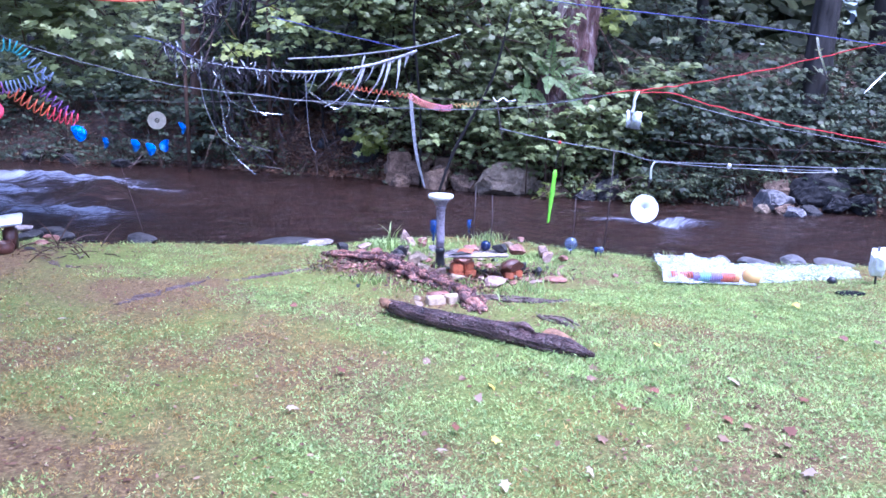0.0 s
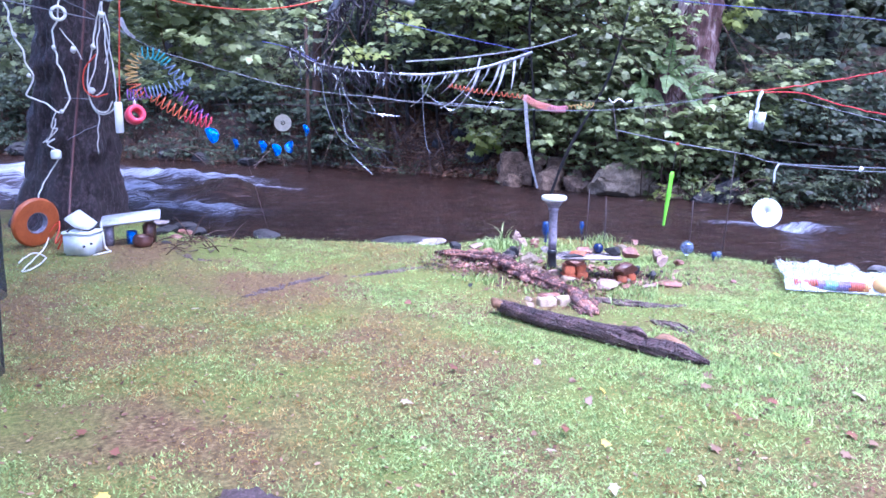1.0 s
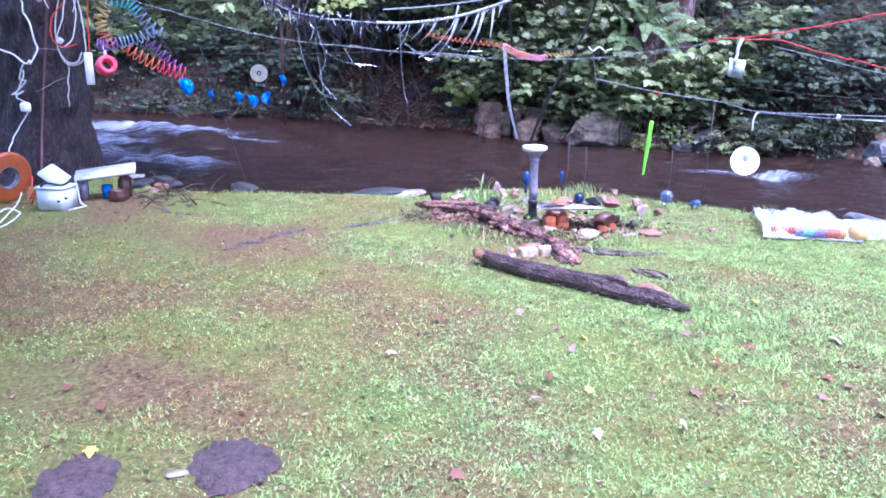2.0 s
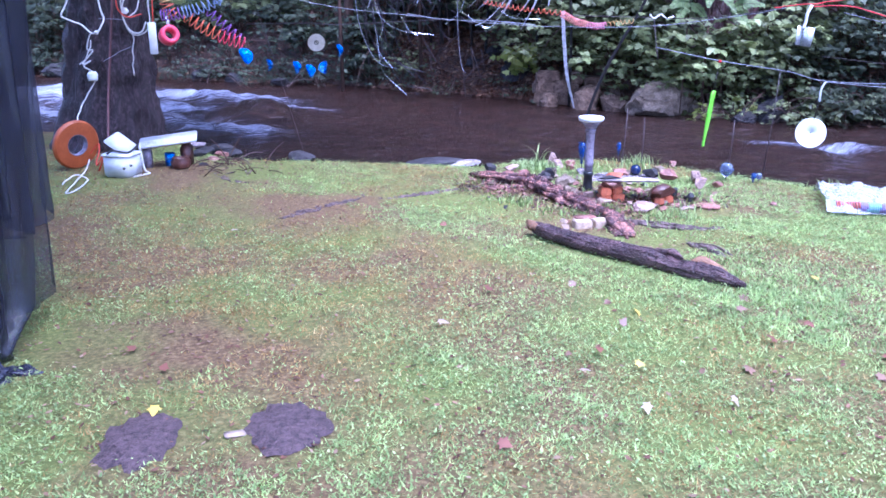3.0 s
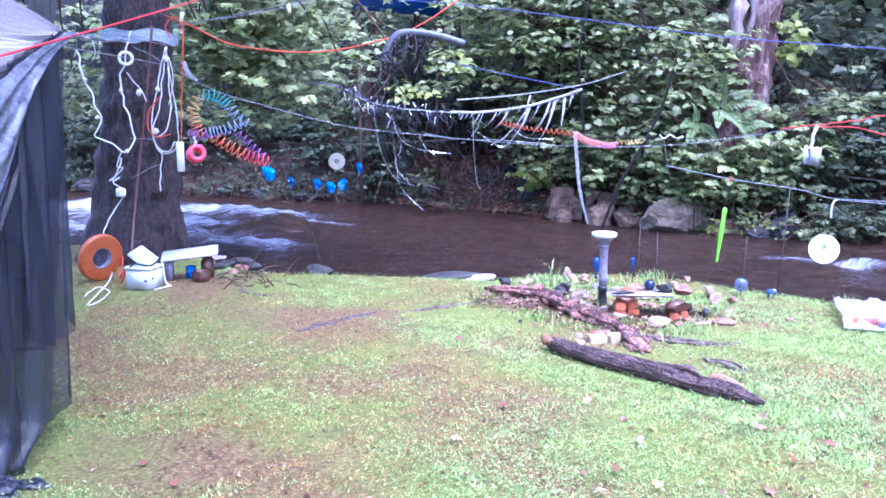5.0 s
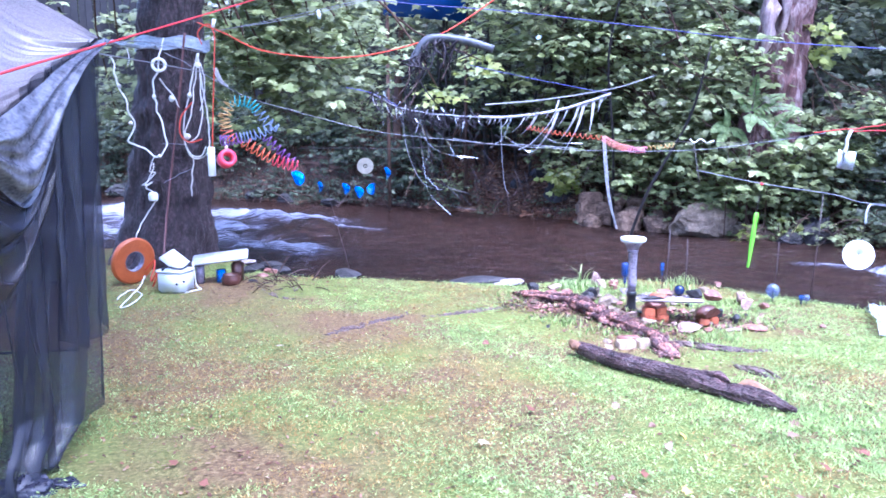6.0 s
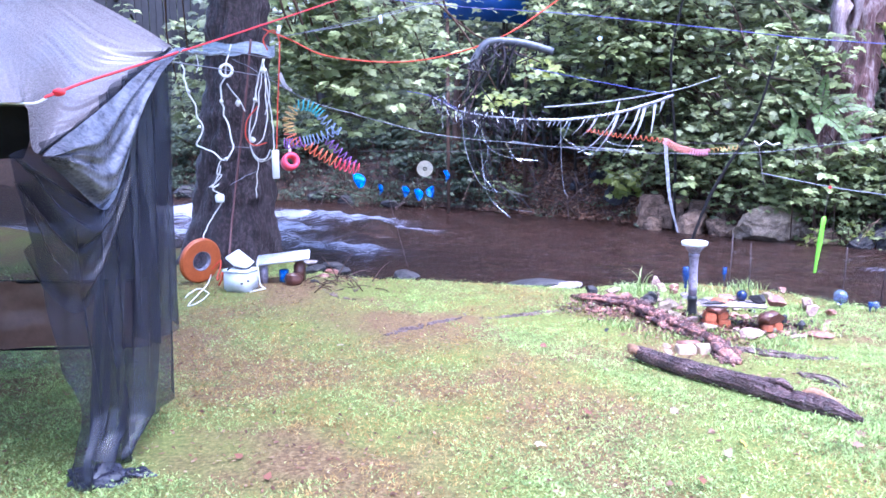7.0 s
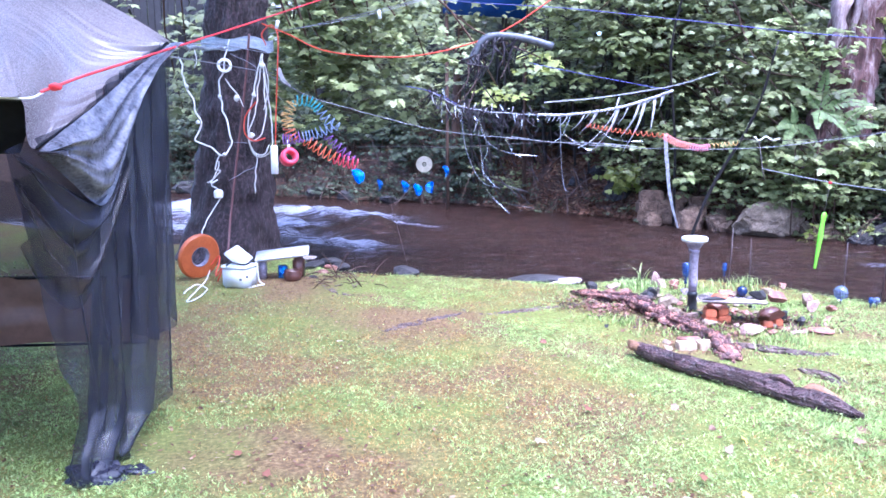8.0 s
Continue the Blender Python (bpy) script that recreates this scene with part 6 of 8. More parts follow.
# ---- at the foot of the big tree ----
q = Vector((-2.51, 8.05, 0.23))
ob = thing("orange_ring", (-2.49, 7.96, 0), "faded orange plastic ring leaning near the tree", "ring")
axis = Vector((0.76, -0.64, -0.14)).normalized()
part("ring", lathe([(0.098, -0.02), (0.104, -0.03), (0.22, -0.03), (0.236, -0.014), (0.238, 0.0), (0.236, 0.014), (0.22, 0.03), (0.104, 0.03), (0.098, 0.02), (0.098, -0.02)], q, 48, axis), ORANGE, ob, smooth=False)
part("rim", lathe([(0.097, -0.024), (0.105, -0.033), (0.105, 0.033), (0.097, 0.024), (0.097, -0.024)], q, 48, axis), CAST, ob, "worn grey inner rim")

c = Vector((-1.99, 7.53, 0))
ob = thing("foam_box", c, "white foam box with its lid set askew", "box")
body = part("body", block((0.27, 0.22, 0.2), c + Vector((0, 0.1, 0.1)), turn=-18, bevel=0.02), WHITEPAINT, ob)
part("rim", block((0.285, 0.235, 0.03), c + Vector((0, 0.1, 0.205)), turn=-18, bevel=0.012), WHITEPAINT, body)
part("lid", block((0.23, 0.19, 0.03), c + Vector((0.0, 0.1, 0.3)), turn=-22, tilt=24, lean=33, bevel=0.012), WHITEPAINT, ob, "white lid tipped up")
bm = cord([c + Vector((-0.1, 0, 0.225)), c + Vector((-0.04, -0.03, 0.26)), c + Vector((0.05, 0.0, 0.235)), c + Vector((0.12, -0.04, 0.25)), c + Vector((0.17, 0.05, 0.3))], 0.01)
part("cable", bm, BLACKPIPE, ob, "black cable over the rim")
for i, dx in enumerate((0.03, 0.1)):
    part("vent_slot", block((0.025, 0.012, 0.02), c + Vector((dx + 0.02, -0.058 + dx * -0.33, 0.1 + 0.03 * i)), turn=-18, bevel=0.003), BLACKPIPE, body)

c = Vector((-1.64, 7.9, 0))
ob = thing("low_bench", c, "low white plank bench on mismatched legs", "bench")
part("plank", block((0.54, 0.24, 0.032), c + Vector((0.0, 0.1, 0.262)), turn=6, tilt=12, lean=-6, bevel=0.008), WORNPAINT, ob)
part("leg", block((0.07, 0.14, 0.2), c + Vector((-0.2, 0.08, 0.1)), turn=6, bevel=0.01), CAST, ob, "grey block leg")
part("leg", block((0.1, 0.14, 0.22), c + Vector((0.16, 0.12, 0.11)), turn=-8, bevel=0.02, seed=3.0), BROWN_CLAY, ob, "brown block leg")
q = c + Vector((0.0, 0.1, 0))
solo("blue_can", lathe([(0.045, 0), (0.05, 0.01), (0.05, 0.13), (0.042, 0.14)], q, 18), BLUE_FOIL, q, "small blue can under the bench", "can")
q = Vector((-1.51, 7.84, 0))
solo("brown_pot", lathe([(0.05, 0), (0.085, 0.03), (0.095, 0.08), (0.075, 0.11), (0.08, 0.12), (0.06, 0.115), (0.055, 0.05)], q, 20), BROWN_CLAY, q, "round dark brown pot beside the bench", "pot")
for i, (p, s) in enumerate([((-1.46, 8.48, 0), 0.16), ((-1.28, 8.24, 0), 0.12), ((-1.32, 7.94, 0), 0.1), ((-1.22, 8.47, 0), 0.14)]):
    solo("edge_stone", rock((s, s * 0.7, s * 0.5), p, 150.0 + i), STONE_RED if i % 2 else STONE_DARK, p, "small stone by the foot of the tree", "stone", "edge stones", smooth=False)
bm = cord([(-2.43, 7.27, 0.01), (-2.41, 7.56, 0.03), (-2.27, 7.47, 0.01), (-2.24, 7.08, 0.01), (-2.3, 6.96, 0.01), (-2.33, 7.6, 0.05), (-2.42, 8.1, 0.07)], 0.006, wobble=0.01)
solo("white_rope", bm, ROPE_WHITE, (-2.34, 7.31, 0), "frayed white rope coiled on the grass", "rope")
bm = cord([(-2.41, 8.1, 0.13), (-2.31, 8.1, 0.22), (-2.3, 7.9, 0.05), (-2.22, 7.9, 0.16), (-2.29, 7.9, -0.01)], 0.008, wobble=0.01)
solo("orange_rope", bm, ROPE_ORANGE, (-2.23, 7.7, 0), "tangled orange cord between ring and box", "cord")

twigs("brush_pile", (-1.12, 7.95), 22, (0.16, 0.12, 0.03), 0.32, 409, "small heap of twigs and dead stalks beside the bench", 0.1, 0.007)
twigs("brush_pile", (-0.92, 7.55), 12, (0.16, 0.1, 0.02), 0.25, 410, "few dead stalks lying on the grass", 0.1, 0.006)
bm = cord([(-1.86, 7.78, 0.27), (-1.84, 7.72, 0.15), (-1.82, 7.7, 0.04), (-1.76, 7.62, 0.015), (-1.88, 7.5, 0.012)], 0.009, wobble=0.012)
solo("white_rope", bm, ROPE_WHITE, (-1.84, 7.7, 0), "frayed white rope hanging off the bench", "rope")

# ---- ropes and hangings on the big tree ----
def hang(name, pts, r, m, label, category="rope", wobble=0.0, group=""):
    return solo(name, cord(pts, r, wobble=wobble), m, pts[0], label, category, group)


KNOTTED = "knotted white rope hanging on the tree trunk"
hang("white_rope", [(-2.78, 8.6, 2.28), (-2.71, 8.6, 1.99), (-2.61, 8.65, 1.62), (-2.66, 8.65, 1.42), (-2.59, 8.7, 1.34), (-2.38, 8.75, 1.25), (-2.31, 8.78, 1.42), (-2.41, 8.82, 1.76), (-2.44, 8.85, 2), (-2.39, 8.85, 2.18), (-2.3, 8.85, 2.47)], 0.009, ROPE_WHITE, KNOTTED, wobble=0.035)
for q in ((-2.62, 8.63, 1.6), (-2.38, 8.73, 1.25), (-2.42, 8.8, 1.88), (-2.7, 8.58, 1.98)):
    solo("rope_knot", rock((0.04, 0.036, 0.046), Vector(q) - Vector((0, 0, 0.025)), q[0] * 7, 0.6, levels=2), ROPE_WHITE, q, "thick knot in the white rope", "knot", "rope knots")
hang("white_rope", [(-2.45, 8.75, 1.17), (-2.5, 8.75, 1.02), (-2.55, 8.74, 0.93), (-2.46, 8.72, 0.97), (-2.53, 8.72, 0.9), (-2.44, 8.72, 0.8), (-2.6, 8.6, 0.48), (-2.48, 8.1, 0.31)], 0.007, ROPE_WHITE, KNOTTED, wobble=0.02)
solo("white_bottle_cap", lathe([(0.045, 0), (0.05, 0.02), (0.05, 0.07), (0.035, 0.09)], (-2.46, 8.7, 0.77), 16), WHITEPAINT, (-2.46, 8.7, 0.77), "white plastic cup tied on the rope", "cup")
solo("rope_ring", lathe([(0.05, -0.012), (0.075, -0.014), (0.08, 0.0), (0.075, 0.014), (0.05, 0.012), (0.048, 0), (0.05, -0.012)], (-2.35, 8.8, 2.2), 24, (0.2, -1, 0.1)), ROPE_WHITE, (-2.35, 8.8, 2.2), "pale rubber ring on the rope", "ring")
LOOPS = "white rope hanging in loops on the tree trunk"
hang("white_rope", [(-1.94, 8.8, 2.32), (-2.03, 8.8, 1.99), (-2.12, 8.78, 1.57), (-2.09, 8.78, 1.29), (-1.99, 8.78, 1.21), (-1.87, 8.78, 1.31), (-1.87, 8.8, 1.69), (-1.92, 8.8, 2.05), (-1.94, 8.8, 2.32)], 0.0075, ROPE_WHITE, LOOPS, wobble=0.01)
hang("white_rope", [(-1.92, 8.78, 2.32), (-1.98, 8.78, 2.05), (-2.02, 8.76, 1.75), (-2.11, 8.76, 1.45), (-2.02, 8.76, 1.4), (-1.92, 8.76, 1.63), (-1.93, 8.78, 2.11)], 0.007, ROPE_WHITE, LOOPS, wobble=0.015)
hang("white_rope", [(-2.03, 8.78, 1.26), (-2.06, 8.78, 1.01), (-2.08, 8.78, 0.81)], 0.006, ROPE_WHITE, "frayed white rope end", wobble=0.02)
hang("orange_rope", [(-1.82, 8.7, 1.17), (-1.79, 8.7, 1.69), (-1.75, 8.7, 2.23), (-1.75, 8.75, 2.52), (-1.83, 8.8, 2.62), (-1.93, 8.8, 2.53), (-1.89, 8.8, 2.41)], 0.0072, ROPE_ORANGE, "orange cord hanging down the trunk", "cord")
hang("orange_rope", [(-2.01, 8.74, 1.81), (-2.13, 8.74, 1.66), (-2.15, 8.74, 1.48), (-2.06, 8.74, 1.39), (-1.92, 8.72, 1.42)], 0.0072, ROPE_ORANGE, "orange cord looped round the trunk", "cord")
q = Vector((-1.82, 8.66, 1.03))
solo("white_tube", lathe([(0.035, 0), (0.04, 0.01), (0.04, 0.3), (0.03, 0.31)], q, 16), WHITEPAINT, q, "short white plastic tube hanging on a cord", "tube")
hang("brown_cable", [(-2.09, 8.9, 2.54), (-2.17, 8.9, 1.94), (-2.28, 8.9, 1.26), (-2.35, 8.75, 0.58), (-2.34, 8.5, 0.15)], 0.014, CABLE, "brown cable running down the trunk", "cable")
hang("grey_line", [(-1.44, 4.3, 1.99), (-1.8, 6.5, 2.21), (-1.88, 8.85, 2.33)], 0.00432, ROPE_GREY, "grey guy line from the shelter to the tree", "line")
hang("grey_line", [(-1.43, 4.3, 1.94), (-1.81, 6.5, 2.06), (-1.85, 8.85, 2.12)], 0.00432, ROPE_GREY, "grey guy line from the shelter to the tree", "line")
bm = bmesh.new()
q = Vector((-2.35, 9.42, 2.45))
for k in range(41):
    a = 2 * math.pi * k / 40
    d = Vector((math.cos(a), math.sin(a), 0))
    r = 0.395 + 0.012 * math.sin(a * 9) + 0.008 * math.sin(a * 23)
    for z in (-0.06, 0.07):
        bm.verts.new(q + d * r + Vector((0, 0, z + 0.02 * math.sin(a * 5))))
bm.verts.ensure_lookup_table()
for k in range(40):
    bm.faces.new([bm.verts[2 * k + j] for j in (0, 2, 3, 1)])
TAPE_BLUE = surf("pale_blue_strap", (0.07, 0.09, 0.13), (0.46, 0.5, 0.58), 16, 0.3, 0.8, stretch=(0.4, 0.4, 3))
solo("trunk_wrap", bm, TAPE_BLUE, q, "pale blue plastic wrapped round the trunk", "wrap")
hang("plastic_strap", [(-1.44, 4.35, 2), (-1.86, 6.4, 2.17), (-2.29, 8.7, 2.38)], 0.016, TAPE_BLUE, "twisted pale blue plastic strap tied to the tree", "strap", wobble=0.03)

THIN = "thin white cord tied round the tree trunk"
for pts, r, m in (([(-2.37, 8.85, 2.06), (-2.25, 8.85, 1.91), (-2.18, 8.85, 1.76)], 0.005, ROPE_WHITE), ([(-2.37, 8.86, 1.37), (-2.25, 8.86, 1.37), (-2.12, 8.86, 1.36)], 0.004, ROPE_GREY), ([(-1.95, 8.76, 2.24), (-2.01, 8.76, 2.06), (-2.03, 8.76, 1.89)], 0.007, ROPE_WHITE), ([(-2.09, 8.76, 1.48), (-2.11, 8.76, 1.37), (-2.04, 8.76, 1.25), (-1.95, 8.76, 1.24), (-1.89, 8.76, 1.34)], 0.008, ROPE_WHITE), ([(-2.05, 8.8, 1.11), (-2.21, 8.8, 1.04), (-2.36, 8.8, 0.95)], 0.004, ROPE_GREY), ([(-2.44, 8.75, 1.24), (-2.5, 8.75, 1.09), (-2.44, 8.75, 1.06), (-2.52, 8.75, 0.98), (-2.59, 8.75, 0.93)], 0.007, ROPE_WHITE), ([(-2.29, 8.85, 2.33), (-2.11, 8.86, 2.24), (-1.93, 8.85, 2.12), (-1.74, 8.8, 2.03)], 0.004, ROPE_GREY), ([(-2.55, 8.4, 2.35), (-2.53, 8.4, 2.24), (-2.55, 8.4, 2.15)], 0.005, ROPE_WHITE), ([(-1.91, 8.76, 2.22), (-1.87, 8.76, 2.03), (-1.9, 8.76, 1.84), (-1.94, 8.76, 1.72)], 0.006, ROPE_WHITE)):
    hang("cord", pts, r, m, THIN, "cord", wobble=0.012, group="thin cords")
for q in ((-1.93, 8.74, 2.2), (-2.03, 8.74, 1.89), (-2.07, 8.74, 1.46), (-2.24, 8.83, 1.86)):
    solo("rope_knot", rock((0.05, 0.04, 0.06), Vector(q) - Vector((0, 0, 0.03)), q[0] * 9, 0.6, levels=2), ROPE_WHITE, q, "tight knot in thin white cord", "knot", "rope knots")

for q, tilt in (((-1.68, 8.4, 2.62), 12), ((-0.62, 8.3, 2.7), -8)):
    solo("line_tag", block((0.035, 0.006, 0.085), Vector(q) - Vector((0, 0, 0.04)), lean=tilt, bevel=0.002), WHITEPAINT, q, "small white tag hanging on a line", "tag", "line tags")

# ---- lines across the garden ----
hang("red_rope", [(-1.45, 2.95, 1.71), (-1.4, 3.2, 1.78), (-1.35, 3.55, 1.86), (-1.36, 4.2, 1.98), (-1.29, 5.2, 2.19), (-1.01, 7, 2.62), (-0.45, 8.4, 3.06), (0.99, 12, 4.19)], 0.0055, ROPE_RED, "taut red rope tied to the shelter's tarp")
solo("rope_knot", rock((0.045, 0.03, 0.028), (-1.42, 3, 1.72), 3.0, 0.5, levels=2), ROPE_RED, (-1.49, 3.15, 1.73), "knot in the red rope", "knot", "rope knots")
hang("white_rope", [(-1.77, 2.6, 1.7), (-1.57, 2.9, 1.69), (-1.52, 3, 1.69), (-1.5, 3.06, 1.71)], 0.00496, ROPE_WHITE, "white cord along the tarp's edge")
hang("orange_hose", [(-1.95, 8.9, 2.65), (-1.62, 8.7, 2.51), (-1.24, 8.5, 2.33), (-0.7, 8.4, 2.25), (-0.23, 8.4, 2.26), (0.29, 8.4, 2.37), (0.7, 8.4, 2.53), (1.14, 8.5, 2.82), (1.65, 8.6, 3.17), (3.51, 10, 4.31)], 0.0072, ROPE_ORANGE, "orange hose slung in a curve between trees", "hose")
hang("grey_line", [(-1.86, 8.9, 2.54), (-1.05, 8.5, 2.64), (-0.11, 8, 2.78), (0.62, 7.5, 2.9)], 0.00372, ROPE_GREY, "pale line running up from the tree", "line")
hang("grey_line", [(-1.74, 9, 2.58), (-0.92, 9.5, 2.79), (0.28, 10, 3.17)], 0.0031, ROPE_GREY, "pale line running up from the tree", "line")
hang("blue_rope", [(-1.6, 9, 3.09), (0.12, 8.8, 2.86), (1.27, 8.4, 2.72), (2.53, 7.8, 2.5), (3.49, 7.2, 2.31), (5.19, 6.9, 2.17), (6.58, 6.4, 1.98), (7.32, 6.2, 1.89)], 0.0042, ROPE_BLUE, "blue rope stretched across the garden")
hang("blue_rope", [(1.11, 10.2, 2.3), (1.89, 10, 2.12), (2.77, 9.7, 1.93)], 0.0036, ROPE_BLUE, "blue rope running up into the trees")
hang("blue_rope", [(-0.42, 9.6, 2), (-0.11, 9.6, 1.93), (0.18, 9.6, 1.79)], 0.0036, ROPE_BLUE, "blue rope end of the ribbon garland")
hang("silver_line", [(-1.8, 8.8, 2.05), (-1.4, 8.7, 1.85), (-0.92, 8.7, 1.71), (-0.33, 8.8, 1.55), (0.15, 8.9, 1.46), (1.2, 9, 1.35), (2.16, 8.8, 1.28), (3.21, 8.4, 1.28), (3.96, 8, 1.38), (4.4, 7.7, 1.47)], 0.0042, LINE_SILVER, "long silvery line sagging across the river edge", "line", wobble=0.008)
hang("dark_line", [(2.32, 8.9, 1.39), (3.28, 8.6, 1.37), (3.79, 8.2, 1.37), (4.39, 7.8, 1.46)], 0.00372, WIRE, "thin dark line beside the silvery one", "line")
hang("dark_line", [(-0.86, 8.3, 1.33), (-0.23, 7.4, 1.36), (0.09, 7.4, 1.35), (1.14, 8.5, 1.36)], 0.0031, WIRE, "thin dark line carrying the disc", "line")
hang("red_rope", [(4.27, 7.7, 1.48), (4.47, 7.6, 1.5), (4.75, 7.5, 1.53), (5.02, 7.4, 1.58), (5.61, 7.1, 1.71), (6.1, 6.8, 1.85), (6.57, 6.4, 2.01), (7.01, 6, 2.19)], 0.0058, ROPE_RED, "twisted red rope strung between the trees", wobble=0.016)
hang("red_rope", [(4.58, 7.55, 1.49), (4.85, 7.4, 1.49), (5.1, 7.2, 1.41), (5.56, 6.9, 1.27), (6.08, 6.6, 1.15), (6.52, 6.2, 1.06), (7.26, 6, 0.97)], 0.0058, ROPE_RED, "twisted red rope strung between the trees", wobble=0.016)
hang("grey_line", [(4.83, 7.4, 1.43), (5.73, 7, 1.19), (6.28, 6.8, 1.09), (6.75, 6.4, 0.99)], 0.0031, ROPE_GREY, "thin grey line under the red rope", "line")
hang("pale_line", [(3.3, 8.2, 1.08), (3.92, 8, 0.95), (4.57, 7.8, 0.85), (4.87, 7.6, 0.77), (5.58, 7.2, 0.76), (6.54, 6.8, 0.75), (6.83, 6.6, 0.76), (7.55, 6.2, 0.75)], 0.0046, ROPE_GREY, "pale blue-grey line low over the river", "line")
hang("pale_line", [(4.81, 7.5, 0.77), (5.44, 7.2, 0.73), (6.05, 6.9, 0.73), (6.5, 6.75, 0.72)], 0.004, ROPE_GREY, "pale blue-grey line low over the river", "line")
hang("pale_line", [(5.64, 7, 0.73), (6.11, 6.8, 0.71), (6.42, 6.7, 0.72)], 0.0035, ROPE_WHITE, "slack white line low over the river", "line")
hang("dark_line", [(4.72, 7.5, 1.02), (5.64, 7.3, 0.93), (7.4, 7, 0.88)], 0.00248, WIRE, "thin dark line over the river", "line")
for q in ((5.52, 7.2, 0.75), (6.02, 6.95, 0.72), (6.48, 6.75, 0.73)):
    solo("rope_knot", rock((0.05, 0.045, 0.05), Vector(q) - Vector((0, 0, 0.025)), q[0] * 5, 0.4, levels=2), ROPE_WHITE, q, "white knot on the line", "knot", "rope knots")


def ribbon(name, pts, w, m, label, twist=0.0, group="", category="ribbon"):
    """A flat strip along a line, turning as it goes."""
    line = spline(pts, 7)
    bm, prev = bmesh.new(), None
    for i, p in enumerate(line):
        d = (line[min(i + 1, len(line) - 1)] - line[max(i - 1, 0)]).normalized()
        side = d.cross(Vector((0, -1, 0.15))).normalized()
        side = Matrix.Rotation(twist * i / len(line) + 0.2, 3, d) @ side
        back = d.cross(side) * 0.002
        side = side * (1 - 0.7 * (i / len(line)) ** 3)
        row = [bm.verts.new(p + side * w / 2 + back), bm.verts.new(p - side * w / 2 + back), bm.verts.new(p - side * w / 2 - back), bm.verts.new(p + side * w / 2 - back)]
        if prev:
            for k in range(4):
                bm.faces.new((prev[k], prev[(k + 1) % 4], row[(k + 1) % 4], row[k]))
        else:
            bm.faces.new(row[::-1])
        prev = row
    bm.faces.new(prev)
    return solo(name, bm, m, pts[0], label, category, group, smooth=False)


# the ribbon garland
gar = thing("ribbon_garland", (1.28, 9.5, 1.64), "sagging garland wrapped in silver-white ribbon with dangling strips", "garland")
main = [(-0.11, 9.6, 1.93), (0.18, 9.6, 1.77), (0.54, 9.6, 1.7), (1.15, 9.5, 1.65), (1.53, 9.5, 1.65), (2.06, 9.5, 1.72), (2.47, 9.5, 1.83), (2.73, 9.5, 1.92)]
part("cord", cord(main, 0.008, wobble=0.01), ROPE_GREY, gar)
line = spline(main, 12)
rng = np.random.default_rng(33)


def strip(a, fall, sway, w, m, label="", name="strip", bend=0.0):
    a = Vector(a)
    pts = spline([a, a + Vector((sway * 0.35 + bend, 0, -fall * 0.5)), a + Vector((sway, 0, -fall))], 5)
    bm, prev = bmesh.new(), None
    for i, p in enumerate(pts):
        side = Matrix.Rotation(rng.uniform(-0.15, 0.15) + 0.12 * i, 3, "Z") @ Vector((1, 0, 0))
        row = [bm.verts.new(p + side * w / 2), bm.verts.new(p - side * w / 2), bm.verts.new(p - side * w / 2 + Vector((0, 0.003, 0))), bm.verts.new(p + side * w / 2 + Vector((0, 0.003, 0)))]
        if prev:
            for k in range(4):
                bm.faces.new((prev[k], prev[(k + 1) % 4], row[(k + 1) % 4], row[k]))
        else:
            bm.faces.new(row[::-1])
        prev = row
    bm.faces.new(prev)
    return part(name, bm, m, gar, label, smooth=False)


for k in range(36, len(line) - 1):
    p = line[k]
    d = (line[k + 1] - p).normalized()
    bm = tube(bmesh.new(), [p - d * 0.012, p + d * 0.022 + Vector((0, 0, 0.004))], [0.019, 0.013], 7, 0.3, 30)
    part("wrap", bm, RIBBON_WHITE, gar)
for k in range(2, len(line) - 1, 1):
    p = line[k]
    if k < 36:
        for j in range(5):
            strip(p + Vector((rng.normal() * 0.06, rng.normal() * 0.07, rng.normal() * 0.06)), rng.uniform(0.03, 0.15), rng.normal() * 0.07, rng.uniform(0.008, 0.022), TAPE_DARK if rng.uniform() < 0.74 else FOIL if rng.uniform() < 0.5 else RIBBON_WHITE, "", "tinsel")
    elif rng.uniform() < 0.5:
        strip(p, rng.uniform(0.03, 0.09), -rng.uniform(0.0, 0.06), rng.uniform(0.012, 0.026), FOIL if rng.uniform() < 0.45 else RIBBON_WHITE)
for x, fall, sway, w in ((1.82, 0.26, -0.21, 0.036), (2.08, 0.47, -0.27, 0.036), (1.72, 0.2, -0.16, 0.022), (2.34, 0.44, -0.24, 0.03), (2.42, 0.6, -0.25, 0.036), (2.52, 0.38, -0.04, 0.036), (1.5, 0.14, -0.1, 0.02), (2.2, 0.22, -0.12, 0.018), (2.6, 0.16, -0.03, 0.024)):
    strip(min(line, key=lambda p: abs(p.x - x)), fall, sway, w, RIBBON_WHITE)
ribbon("film_ribbon", [(2.1, 9.5, 1.85), (2.02, 9.5, 1.62), (1.8, 9.5, 1.36), (1.62, 9.5, 1.26)], 0.02, RIBBON_WHITE, "slack white ribbon looped from the garland", twist=3.0, group="trailing ribbons")
ribbon("film_ribbon", [(1.46, 9.5, 1.42), (1.6, 9.5, 1.32), (1.74, 9.5, 1.24), (1.86, 9.5, 1.27)], 0.018, FOIL, "shiny ribbon looped under the garland", twist=4.0, group="trailing ribbons")
